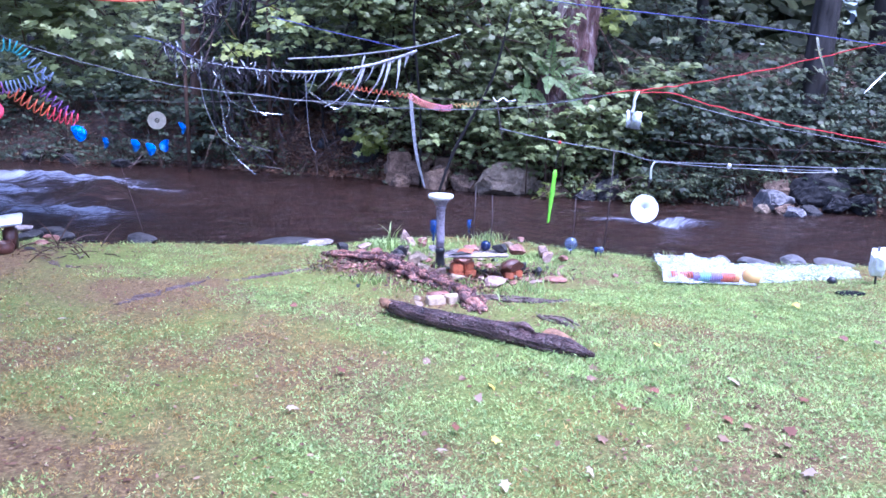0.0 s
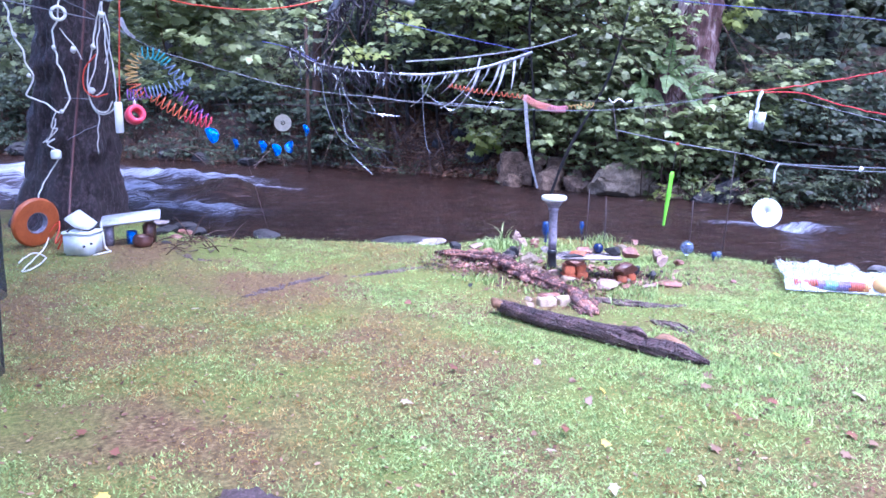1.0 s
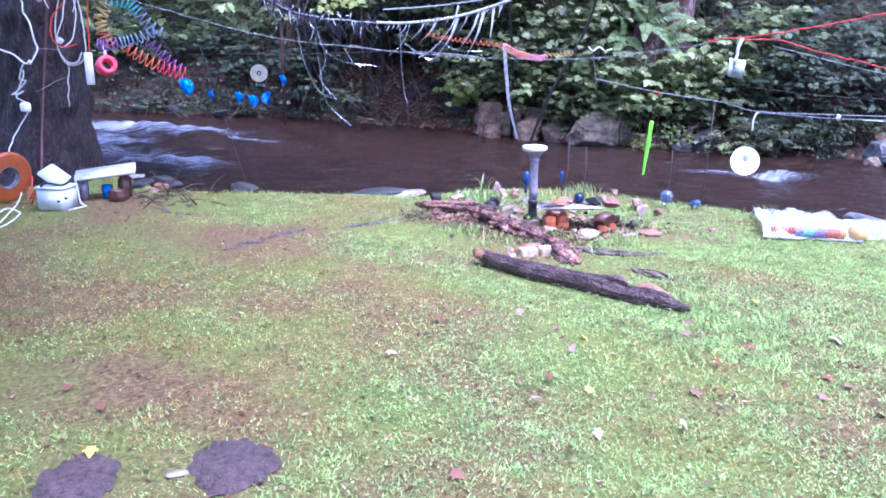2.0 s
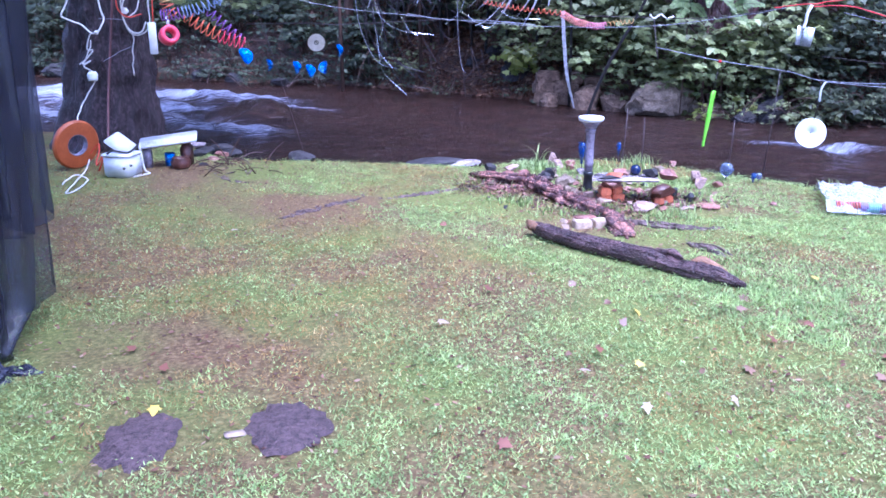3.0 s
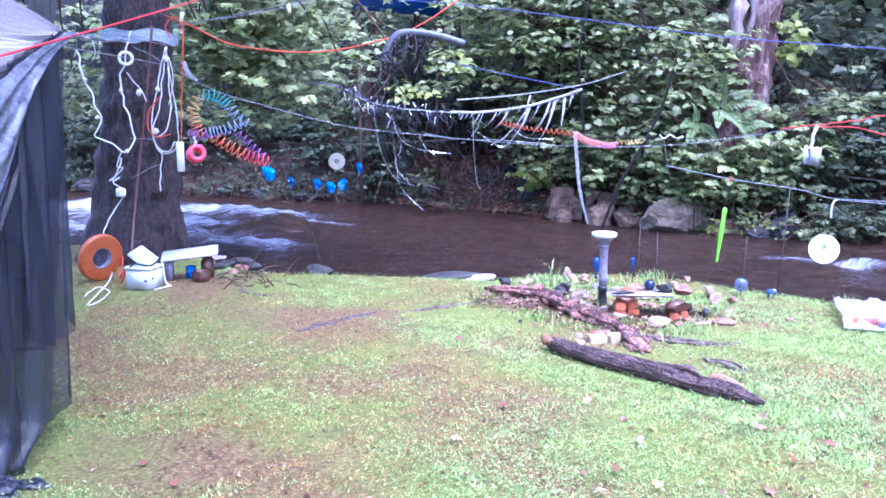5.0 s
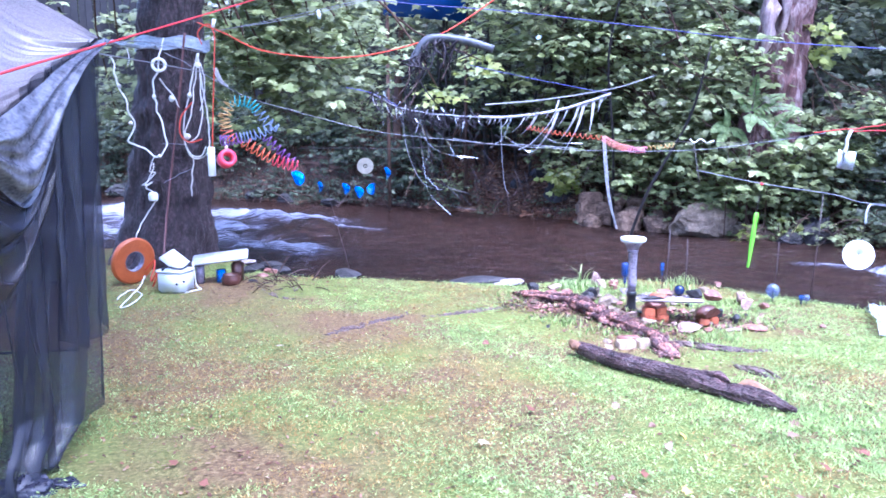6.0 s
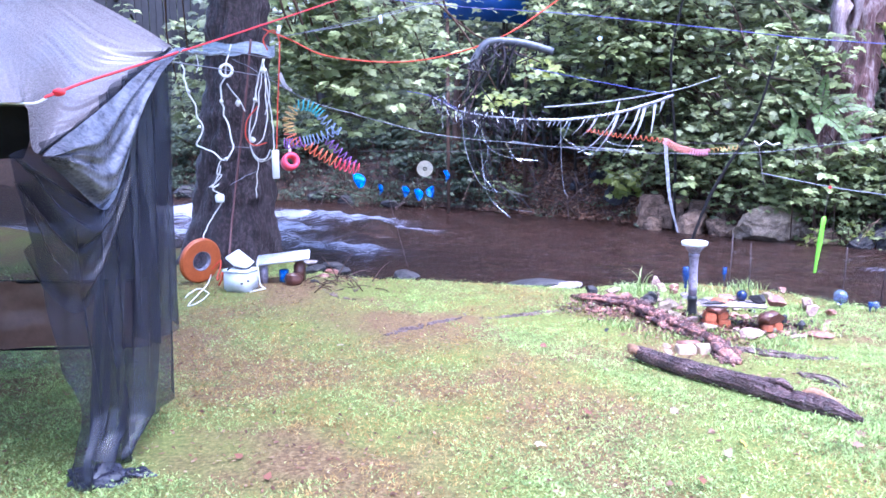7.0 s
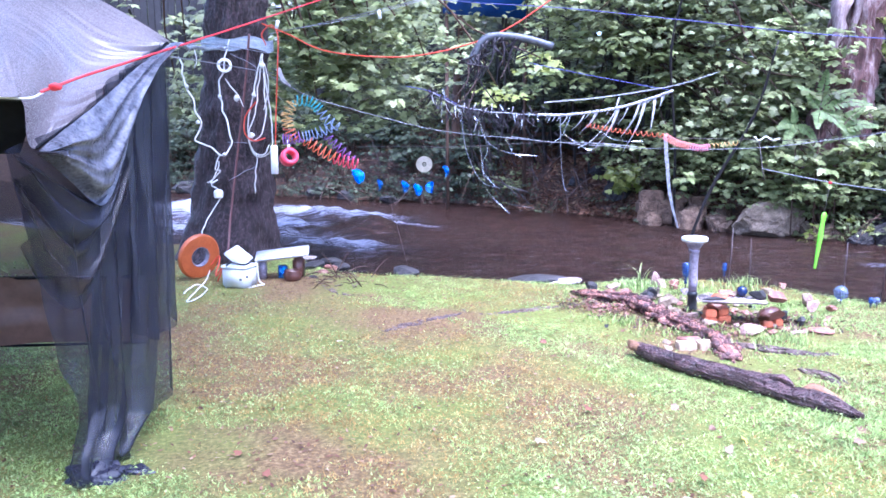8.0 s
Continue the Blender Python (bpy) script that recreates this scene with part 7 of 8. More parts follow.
for k in range(8):
    a = line[int(rng.uniform(0.06, 0.62) * (len(line) - 1))] + Vector((0, rng.normal() * 0.05, 0))
    fall, way = rng.uniform(0.3, 1.05), rng.uniform(0.05, 0.55)
    pts = [a, a + Vector((way * 0.12, 0, -fall * 0.5)), a + Vector((way * 0.5, 0, -fall * 0.9)), a + Vector((way, 0, -fall))]
    ribbon("film_ribbon", pts, rng.uniform(0.008, 0.015), (TAPE_DARK, ROPE_GREY, TAPE_DARK, TAPE_DARK)[k % 4], "thin ribbon trailing down from the garland", twist=rng.uniform(2, 6), group="trailing ribbons")

# dark film ribbons trailing towards the water
for i, (pts, m, w) in enumerate([
    ([(0.44, 9.6, 1.69), (0.52, 9.6, 1.37), (0.77, 9.6, 1.21), (1.15, 9.6, 1.16)], FOIL, 0.022), ([(0.41, 9.6, 1.61), (0.49, 9.6, 1.18), (0.69, 9.6, 0.86), (1.04, 9.6, 0.73)], TAPE_DARK, 0.03),
    ([(0.44, 9.6, 1.49), (0.5, 9.6, 0.99), (0.56, 9.6, 0.73), (0.82, 9.6, 0.47)], FOIL, 0.018), ([(0.77, 9.6, 1.37), (0.86, 9.6, 1.21), (0.96, 9.6, 1.15)], FOIL, 0.024), ([(0.53, 9.6, 1.43), (0.63, 9.6, 0.99), (0.94, 9.6, 0.66)], TAPE_DARK, 0.025),
    ([(0.83, 9.5, 1.4), (1.27, 9.5, 1.33), (1.73, 9.5, 1.32), (2.34, 9.5, 1.27)], ROPE_GREY, 0.02), ([(1.34, 9.5, 1.44), (1.59, 9.5, 1.29), (1.93, 9.5, 1.42), (1.96, 9.5, 1.58)], TAPE_DARK, 0.022), ([(0.23, 9.6, 1.61), (0.36, 9.6, 1.49), (0.5, 9.6, 1.5)], TAPE_DARK, 0.03),
    ([(0.49, 9.6, 1.08), (0.75, 9.6, 0.63), (1.13, 9.6, 0.53)], TAPE_DARK, 0.018), ([(1.79, 9.5, 1.51), (2.06, 9.5, 1.35), (2.4, 9.5, 1.33)], FOIL, 0.018), ([(0, 9.6, 1.82), (0, 9.6, 1.67), (0.01, 9.6, 1.56)], FOIL, 0.02), ([(0.47, 9.6, 1.55), (0.55, 9.6, 1.24), (0.48, 9.6, 1.02), (0.66, 9.6, 0.78)], FOIL, 0.016), ([(0.65, 9.6, 1.49), (0.71, 9.6, 1.08), (0.89, 9.6, 0.78), (1.07, 9.6, 0.58)], TAPE_DARK, 0.016), ([(0.97, 9.6, 1.56), (1.15, 9.6, 1.31), (1.34, 9.6, 1.08)], TAPE_DARK, 0.018), ([(1.53, 9.5, 1.64), (1.43, 9.5, 1.41), (1.27, 9.5, 1.28)], FOIL, 0.014), ([(0.53, 9.6, 1.68), (0.43, 9.6, 1.43), (0.55, 9.6, 1.15), (0.51, 9.6, 0.89)], TAPE_DARK, 0.02), ([(2.13, 9.5, 1.65), (1.86, 9.5, 1.25), (1.59, 9.5, 1.19)], TAPE_DARK, 0.018), ([(1.15, 9.5, 1.5), (1.01, 9.5, 1.18), (1.16, 9.5, 0.86)], TAPE_DARK, 0.014)]):
    ribbon("film_ribbon", pts, w * 0.65, m, "shiny ribbon trailing from the garland" if m is FOIL else "dark film ribbon trailing from the garland", twist=3.0, group="trailing ribbons")
ribbon("white_strap", [(2.49, 8.9, 1.43), (2.52, 8.9, 1.12), (2.57, 8.9, 0.74), (2.67, 8.9, 0.37)], 0.04, RIBBON_WHITE, "long white strap hanging from the line", 0.6)
ribbon("white_rag", [(-1.75, 8.7, 2.16), (-1.7, 8.7, 2.04), (-1.62, 8.7, 1.97)], 0.05, RIBBON_WHITE, "torn white rag hanging beside the tree", 0.8)
ribbon("white_strap", [(1.24, 9.7, 1.8), (1.97, 9.7, 1.86), (2.81, 9.7, 1.99), (3.35, 9.7, 2.15)], 0.014, RIBBON_WHITE, "white strap stretched above the garland", 0.5)
ribbon("silver_strip", [(5.93, 6.6, 2.05), (5.99, 6.6, 1.89), (6.11, 6.6, 1.68)], 0.024, FOIL, "silver strip hanging from the blue rope", 1.0)
ribbon("silver_strip", [(6.83, 6.6, 1.73), (6.69, 6.6, 1.61), (6.59, 6.6, 1.52)], 0.014, FOIL, "silver strip hanging among the leaves", 1.0)


def helix(pts, radius, turns, wire=0.006):
    line = spline(pts, 40)
    n = int(turns * 12)
    out = []
    for i in range(n + 1):
        f = i / n * (len(line) - 1)
        k = min(int(f), len(line) - 2)
        p = line[k].lerp(line[k + 1], f - k)
        d = (line[k + 1] - line[k]).normalized()
        u = d.orthogonal().normalized() if abs(d.z) > 0.95 else d.cross(Vector((0, 0, 1))).normalized()
        w = d.cross(u)
        a = 2 * math.pi * i / 12
        out.append(p + (u * math.cos(a) + w * math.sin(a)) * radius)
    return tube(bmesh.new(), out, wire, 4)


def plain(name, c):
    return surf(name, tuple(v * 0.75 for v in c), c, 20, 0.35, 0.0)


C_RED, C_ORANGE, C_YELLOW, C_TEAL, C_BLUE, C_PURPLE = plain("coil_red", (0.8, 0.05, 0.1)), plain("coil_orange", (0.72, 0.15, 0.06)), plain("coil_yellow", (0.62, 0.38, 0.12)), plain("coil_teal", (0.06, 0.34, 0.37)), plain("coil_blue", (0.24, 0.3, 0.45)), plain("coil_purple", (0.25, 0.1, 0.36))
C_FADED, C_PINK = plain("coil_faded_red", (0.85, 0.28, 0.24)), plain("coil_faded_pink", (0.9, 0.3, 0.42))
slinky = thing("coil_spring_toy", (-1.44, 7.6, 1.47), "rainbow plastic coil spring draped over a line", "spring toy")
for pts, turns, m, r in (([(-1.39, 7.6, 1.79), (-1.46, 7.6, 1.65), (-1.45, 7.6, 1.54)], 6, C_YELLOW, 0.055), ([(-1.45, 7.6, 1.54), (-1.43, 7.6, 1.47), (-1.39, 7.6, 1.42)], 3, C_ORANGE, 0.055), ([(-1.39, 7.6, 1.79), (-1.24, 7.6, 1.78), (-1.15, 7.6, 1.7)], 7, C_TEAL, 0.05), ([(-1.15, 7.6, 1.7), (-1.08, 7.6, 1.61), (-0.98, 7.6, 1.53)], 4, C_BLUE, 0.05), ([(-1, 7.6, 1.56), (-1.19, 7.6, 1.48), (-1.32, 7.6, 1.45)], 8, C_BLUE, 0.048), ([(-1.32, 7.6, 1.45), (-1.43, 7.6, 1.43), (-1.51, 7.6, 1.43)], 6, C_PURPLE, 0.048), ([(-1.29, 7.6, 1.42), (-1.16, 7.6, 1.33), (-1.02, 7.6, 1.25)], 6, C_ORANGE, 0.055), ([(-1.02, 7.6, 1.25), (-0.91, 7.6, 1.21), (-0.8, 7.6, 1.18)], 5, C_RED, 0.055), ([(-1.1, 7.65, 1.46), (-0.98, 7.65, 1.34), (-0.85, 7.65, 1.22)], 6, C_PURPLE, 0.045)):
    part("coil", helix(pts, r, turns), m, slinky)
q = Vector((-1.63, 8.5, 1.22))
ob = thing("tape_roll", q, "pink-red roll of tape hanging by the trunk", "tape roll")
part("roll", lathe([(0.05, -0.06), (0.09, -0.06), (0.095, 0), (0.09, 0.06), (0.05, 0.06), (0.048, 0), (0.05, -0.06)], q, 24, (0.45, -0.85, 0.3)), PINK, ob)
part("tag", block((0.03, 0.01, 0.1), q + Vector((0, 0, 0.13)), bevel=0.004), WHITEPAINT, ob, "white hanging tag")


def disc(name, q, r, axis, m, label, group="", category="disc", hole=0.07, fold=0.0):
    bm = lathe([(r * hole, -0.0015), (r, -0.0015), (r, 0.0015), (r * hole, 0.0015), (r * hole, -0.0015)], (0, 0, 0), 36)
    for v in bm.verts:
        v.co.z += fold * (abs(v.co.x + 0.3 * v.co.y) - 0.5 * abs(v.co.y))
    bmesh.ops.transform(bm, matrix=Matrix.Translation(q) @ Vector(axis).to_track_quat("Z", "Y").to_matrix().to_4x4(), verts=bm.verts)
    ob = thing(name, q, label, category, group)
    part("disc", bm, m, ob, smooth=False)
    part("thread", tube(bmesh.new(), [Vector(q) + Vector((0, 0, r * 0.8)), Vector(q) + Vector((0, 0, r + 0.1))], 0.002, 4), WIRE, ob)
    return ob


ob = disc("silver_disc", (-0.16, 7.3, 1.2), 0.075, (0.15, -1, -0.12), DISC, "silver optical disc turning on a thread")
q = Vector((-0.16, 7.3, 1.2))
part("centre_ring", lathe([(0.012, -0.004), (0.02, -0.004), (0.02, 0.003), (0.012, 0.003), (0.012, -0.004)], q, 20, (0.15, -1, -0.12)), BLACKPIPE, ob, "dark ring round the hole")
BL = "blue foil disc twisting on a thread"
disc("blue_disc", (-0.8, 7.5, 1.08), 0.075, (0.72, -0.6, 0.4), BLUE_FOIL, BL, "blue discs", fold=0.35)
for q, ax in (((-0.35, 7.3, 0.99), (0.9, -0.5, 0.1)), ((-0.23, 7.3, 0.96), (0.8, -0.6, 0.25)), ((-0.1, 7.3, 0.99), (-0.75, -0.65, 0.2)), ((0.03, 7.3, 1.13), (0.93, -0.36, 0.1)), ((-0.59, 7.4, 1), (0.97, -0.25, 0.0))):
    disc("blue_disc", q, 0.056, ax, BLUE_FOIL, BL, "blue discs", fold=0.4)
ribbon("fishing_line", [(-0.71, 8, 1.45), (-0.58, 8, 1), (-0.35, 8, 0.1)], 0.006, WIRE, "thin dark line slanting down to the bank", category="line")
q = Vector((4.78, 7.6, 0.25))
ob = thing("white_plate", q, "round white plastic plate hanging over the river", "plate")
part("plate", lathe([(0.008, 0.0), (0.1, 0.0), (0.14, 0.012), (0.15, 0.014), (0.15, 0.008), (0.1, -0.006), (0.008, -0.006), (0.008, 0.0)], q, 40, (-0.3, -0.9, 0.16)), PLATE, ob)
part("thread", tube(bmesh.new(), [(4.8, 7.6, 0.38), (4.83, 7.6, 0.6)], 0.003, 4), WIRE, ob)
part("hook", cord([(4.83, 7.6, 0.57), (4.83, 7.6, 0.68), (4.86, 7.6, 0.75), (4.9, 7.6, 0.76)], 0.011), WHITEPAINT, ob, "white plastic hook")
# the lime spinner
a, b = Vector((3.79, 7.8, 0.67)), Vector((3.73, 7.8, 0.1))
ob = thing("wind_spinner", a, "lime green plastic twist spinner on a thread", "spinner")
bm, prev = bmesh.new(), None
for i in range(61):
    t = i / 60
    p, ang = a.lerp(b, t), 0.35 * math.sin(t * 9)
    w = 0.034 * (1 - 0.6 * t) * min(1, 8 * t + 0.5) * (0.9 + (0.1 + 0.25 * t) * math.sin(i * 2.4))
    s = Vector((math.cos(ang), math.sin(ang), 0)) * w
    n = Vector((-math.sin(ang), math.cos(ang), 0)) * 0.004
    row = [bm.verts.new(p + s + n), bm.verts.new(p - s + n), bm.verts.new(p - s - n), bm.verts.new(p + s - n)]
    if prev:
        for k in range(4):
            bm.faces.new((prev[k], prev[(k + 1) % 4], row[(k + 1) % 4], row[k]))
    else:
        bm.faces.new(row[::-1])
    prev = row
bm.faces.new(prev)
part("twist", bm, LIME, ob)
part("thread", tube(bmesh.new(), [a, Vector((3.92, 8, 0.94))], 0.002, 4), WIRE, ob)
solo("red_clip", rock((0.035, 0.03, 0.03), Vector((3.9, 7.95, 0.95)) - Vector((0, 0, 0.015)), 5.0, 0.3, levels=2), ROPE_RED, (3.9, 7.95, 0.95), "small red clip on the pale line", "clip")
# the scuffed tin
q = Vector((4.5, 7.5, 1.22))
ob = thing("metal_tin", q, "scuffed silver tin hanging from the red rope", "tin")
part("face", block((0.1, 0.008, 0.18), q + Vector((-0.045, 0.0, 0)), turn=35, lean=6, bevel=0.003), TIN, ob)
part("face", block((0.1, 0.008, 0.18), q + Vector((0.045, 0.0, -0.015)), turn=-35, lean=6, bevel=0.003), TIN, ob)
part("handle", tube(bmesh.new(), spline([(4.49, 7.5, 1.28), (4.51, 7.5, 1.35), (4.51, 7.5, 1.41), (4.55, 7.5, 1.5)], 4), 0.016, 7), WHITEPAINT, ob, "white hanging loop")
# coil and chain on the line
ob = thing("coil_spring_toy", (2.45, 8.8, 1.41), "red and orange coil spring stretched along the line", "spring toy")
part("coil", helix([(2.45, 8.8, 1.41), (2.59, 8.8, 1.33), (2.74, 8.8, 1.29)], 0.036, 13, 0.005), C_FADED, ob)
part("coil", helix([(2.74, 8.8, 1.29), (2.85, 8.8, 1.27), (2.95, 8.8, 1.28)], 0.034, 8, 0.006), C_PINK, ob)
part("coil", helix([(1.67, 9.2, 1.53), (2.02, 9, 1.46), (2.45, 8.8, 1.41)], 0.024, 16, 0.005), C_ORANGE, ob)
part("coil", helix([(2.95, 8.8, 1.29), (3.11, 8.8, 1.31), (3.24, 8.7, 1.33)], 0.024, 7, 0.0045), C_YELLOW, ob)
hang("white_chain", [(3.33, 8.5, 1.4), (3.38, 8.5, 1.36), (3.45, 8.5, 1.4), (3.52, 8.5, 1.36), (3.6, 8.5, 1.38)], 0.009, ROPE_WHITE, "short white plastic chain on the line", "chain")
hang("dark_line", [(3.38, 8.5, 1.36), (3.36, 8.3, 1.03), (3.38, 8.3, 0.94)], 0.005, WIRE, "dark thread hanging from the line", "line")
# the foam pipe with its fringe
ob = thing("foam_pipe", (0.4, 8.3, 2.38), "bent grey foam pipe with a dark frayed fringe", "pipe")
line = [(0.3, 8.3, 2.17), (0.36, 8.3, 2.29), (0.45, 8.3, 2.41), (0.6, 8.3, 2.44), (0.86, 8.3, 2.41), (1.14, 8.3, 2.33)]
part("pipe", cord(line, 0.04, 8, 14), PIPE_GREY, ob)
# flat black disc on the capped end paints the shade inside the pipe
part("bore", lathe([(0.001, 0), (0.034, 0), (0.034, 0.004), (0.001, 0.004)], Vector((1.14, 8.3, 2.33)) + Vector((0.0, 0, 0)), 16, (0.93, 0, -0.25)), BLACKPIPE, ob, "black disc standing for the dark bore")
rng = np.random.default_rng(44)
p = spline(line, 12)
for i in range(52):
    a = p[int(rng.uniform(0, 0.85) * len(p))] + Vector((rng.normal() * 0.02, rng.normal() * 0.03, -0.02))
    f = rng.uniform(0.15, 0.5) * (0.5 if i % 3 else 1.1)
    bm = tube(bmesh.new(), spline([a, a + Vector((rng.normal() * 0.05 - 0.02, rng.normal() * 0.03, -f * 0.5)), a + Vector((rng.normal() * 0.1 - 0.04, rng.normal() * 0.05, -f))], 3), [0.012, 0.012, 0.011, 0.01, 0.009, 0.008, 0.005], 4)
    part("fringe", bm, TAPE_DARK if i % 9 else ROOTGREY, ob)

# ---- the sheet of plastic on the grass ----
def sheet(name, a, b, c, d, nu, nv, m, at, label, category, lift=0.03, crumple=0.035, seed=1.0):
    bm, rows = bmesh.new(), []
    a, b, c, d = (Vector(q) for q in (a, b, c, d))
    for j in range(nv + 1):
        row = []
        for i in range(nu + 1):
            u, w = i / nu, j / nv
            p = a.lerp(b, u).lerp(d.lerp(c, u), w)
            k = Vector((p.x * 7 + seed, p.y * 7, 0))
            edge = min(1, 6 * min(w, 1 - w) + 0.1)
            p = p + Vector((0, noise.noise(k * 0.5) * 0.08, lift * edge + edge * crumple * (noise.noise(k) + 0.7 * abs(noise.noise(k * 2.3)) + 0.4 * noise.noise(k * 5))))
            row.append(bm.verts.new(p))
        rows.append(row)
    for r, s in zip(rows, rows[1:]):
        for i in range(nu):
            bm.faces.new((r[i], r[i + 1], s[i + 1], s[i]))
    ob = solo(name, bm, m, at, label, category)
    ob.modifiers.new("thickness", "SOLIDIFY").thickness = 0.003
    return ob


sheet("plastic_sheet", (3.68, 5.5, 0), (4.34, 5.2, 0), (4.5, 6.0, 0), (3.98, 6.16, 0), 90, 44, FILM_WHITE, (4.1, 5.62, 0), "crumpled wet white plastic sheet on the grass", "plastic sheet", 0.085, 0.045)
sheet("plastic_sheet", (4.33, 5.3, 0), (5.36, 5.16, 0), (5.6, 5.56, 0), (4.5, 5.95, 0), 110, 44, FILM_WHITE, (4.98, 5.37, 0), "crumpled wet white plastic sheet on the grass", "plastic sheet", 0.03, 0.03, 5.0)
FADED_RED, FADED_VIOLET = plain("faded_red", (0.5, 0.12, 0.08)), plain("faded_violet", (0.3, 0.22, 0.42))
FADED_TEAL, FADED_ORANGE = plain("faded_teal", (0.25, 0.42, 0.46)), plain("faded_orange", (0.62, 0.3, 0.12))
ob = thing("coil_spring_toy", (4.15, 5.53, 0), "rainbow plastic coil spring lying on the plastic sheet", "spring toy")
for (x0, x1), m, turns in (((0.0, 0.32), FADED_RED, 9), ((0.32, 0.42), FADED_VIOLET, 4), ((0.42, 0.58), FADED_TEAL, 6), ((0.58, 0.74), FADED_VIOLET, 6), ((0.74, 0.92), FADED_RED, 7), ((0.92, 1.0), FADED_ORANGE, 3)):
    a, b = Vector((3.76, 5.56, 0.045)), Vector((4.25, 5.32, 0.045))
    part("coil", helix([a.lerp(b, x0), a.lerp(b, (x0 + x1) / 2), a.lerp(b, x1)], 0.036, turns, 0.008), m, ob)
q = Vector((4.35, 5.3, 0))
solo("orange_ball", lathe([(0.02, 0.0), (0.06, 0.02), (0.08, 0.06), (0.07, 0.1), (0.04, 0.13), (0.01, 0.14)], q, 20), plain("pale_orange", (0.85, 0.5, 0.2)), q, "pale orange ball at the end of the coil", "ball")
q = Vector((4.98, 5.11, 0))
solo("black_ball", lathe([(0.01, 0.0), (0.03, 0.01), (0.04, 0.035), (0.03, 0.06), (0.01, 0.07)], q, 16), BLACKPIPE, q, "small black ball on the grass", "ball")
q = Vector((4.88, 4.81, 0))
solo("black_rag", rock((0.22, 0.1, 0.04), q, 9.0, 0.4), HEM, q, "crumpled black rag on the grass", "rag")
q = Vector((5.29, 4.98, 0))
ob = thing("marker_stake", q, "dark metal stake with a white bag tied on top", "stake")
part("pole", tube(bmesh.new(), [q - Vector((0, 0, 0.1)), q + Vector((0.0, 0.0, 0.33))], 0.009, 8), BLACKPIPE, ob)
part("bag", rock((0.16, 0.12, 0.2), q + Vector((0.015, 0.0, 0.14)), 4.0, 0.5, levels=4), WHITEPAINT, ob, "white plastic bag")
q = Vector((-0.43, 2.8, 0))
solo("stick", block((0.085, 0.035, 0.02), q + Vector((0, 0, 0.015)), turn=15, bevel=0.006, seed=2.0), FALLEN_PALE, q, "short pale piece of wood on the grass", "wood")

# ---- the shelter of tarp and netting ----
shelter = thing("shelter", (-1.53, 3.35, 0), "low camp shelter of beige tarp with black net curtains", "shelter")


def drape(left, right, nu=40, nv=50, folds=5.0, amp=0.03, seed=0.0, wrinkle=0.012):
    """Cloth hung between two edges, with folds that run down it."""
    l, r = spline(left, 10), spline(right, 10)
    bm, rows = bmesh.new(), []
    for j in range(nv + 1):
        t = j / nv
        fl, fr = t * (len(l) - 1), t * (len(r) - 1)
        kl, kr = min(int(fl), len(l) - 2), min(int(fr), len(r) - 2)
        a, b = l[kl].lerp(l[kl + 1], fl - kl), r[kr].lerp(r[kr + 1], fr - kr)
        row = []
        for i in range(nu + 1):
            u = i / nu
            p = a.lerp(b, u)
            env = math.sin(math.pi * u) ** 0.5
            q = Vector((u * 6 + seed, t * 1.6, seed))
            p.y += env * amp * (math.sin(u * folds * 6.28 + 1.5 * noise.noise(q) + seed) + 0.6 * noise.noise(q * 2.3)) + wrinkle * noise.noise(Vector((u * 18, t * 12, seed)))
            row.append(bm.verts.new(p))
        rows.append(row)
    for a, b in zip(rows, rows[1:]):
        for i in range(nu):
            bm.faces.new((a[i], a[i + 1], b[i + 1], b[i]))
    return bm


def edge(pts, r=0.006):
    return cord(pts, r, 8, 5)


UP = [(-2.92, 3.7, 2.93), (-2.72, 4.5, 2.73), (-2.16, 4.55, 2.42), (-1.82, 4.5, 2.24), (-1.59, 4.38, 2.12), (-1.42, 4.28, 2.02)]
LOW = [(-2.21, 2.65, 1.7), (-1.58, 2.85, 1.69), (-1.55, 3, 1.68), (-1.59, 3.15, 1.5), (-1.56, 3.7, 1.69), (-1.43, 4.28, 2.01)]
bm = bmesh.new()
up, low = spline(UP, 30), spline(LOW, 30)
rows = []
for k, (a, b) in enumerate(zip(up, low)):
    row = []
    for j in range(141):
        w = j / 140
        p = a.lerp(b, w)
        s = k / (len(up) - 1)
        ridge = s**2.5 * noise.noise(Vector((s * 1.2, w * 34, 5))) + 0.6 * s**2.5 * noise.noise(Vector((s * 2, w * 70, 3)))
        flap = 0.45 * step(0.72, 0.98, w) * noise.noise(Vector((s * 46, w * 7, 8)))
        p += Vector((0, -0.03, 0.05)) * (0.12 * noise.noise(Vector((s * 4, w * 3, 2))) + ridge + float(flap)) * math.sin(math.pi * w) ** 0.4
        p.z -= 0.05 * math.sin(math.pi * w)
        row.append(bm.verts.new(p))
    rows.append(row)
for a, b in zip(rows, rows[1:]):
    for j in range(140):
        bm.faces.new((a[j], b[j], b[j + 1], a[j + 1]))
roof = part("roof", bm, TARP, shelter, "beige wet tarp roof")
part("hem", edge(LOW[3:]), HEM, roof, "dark seam along the tarp's edge")
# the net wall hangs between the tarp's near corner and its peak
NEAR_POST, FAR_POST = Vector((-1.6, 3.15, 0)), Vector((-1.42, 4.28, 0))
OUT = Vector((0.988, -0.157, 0))


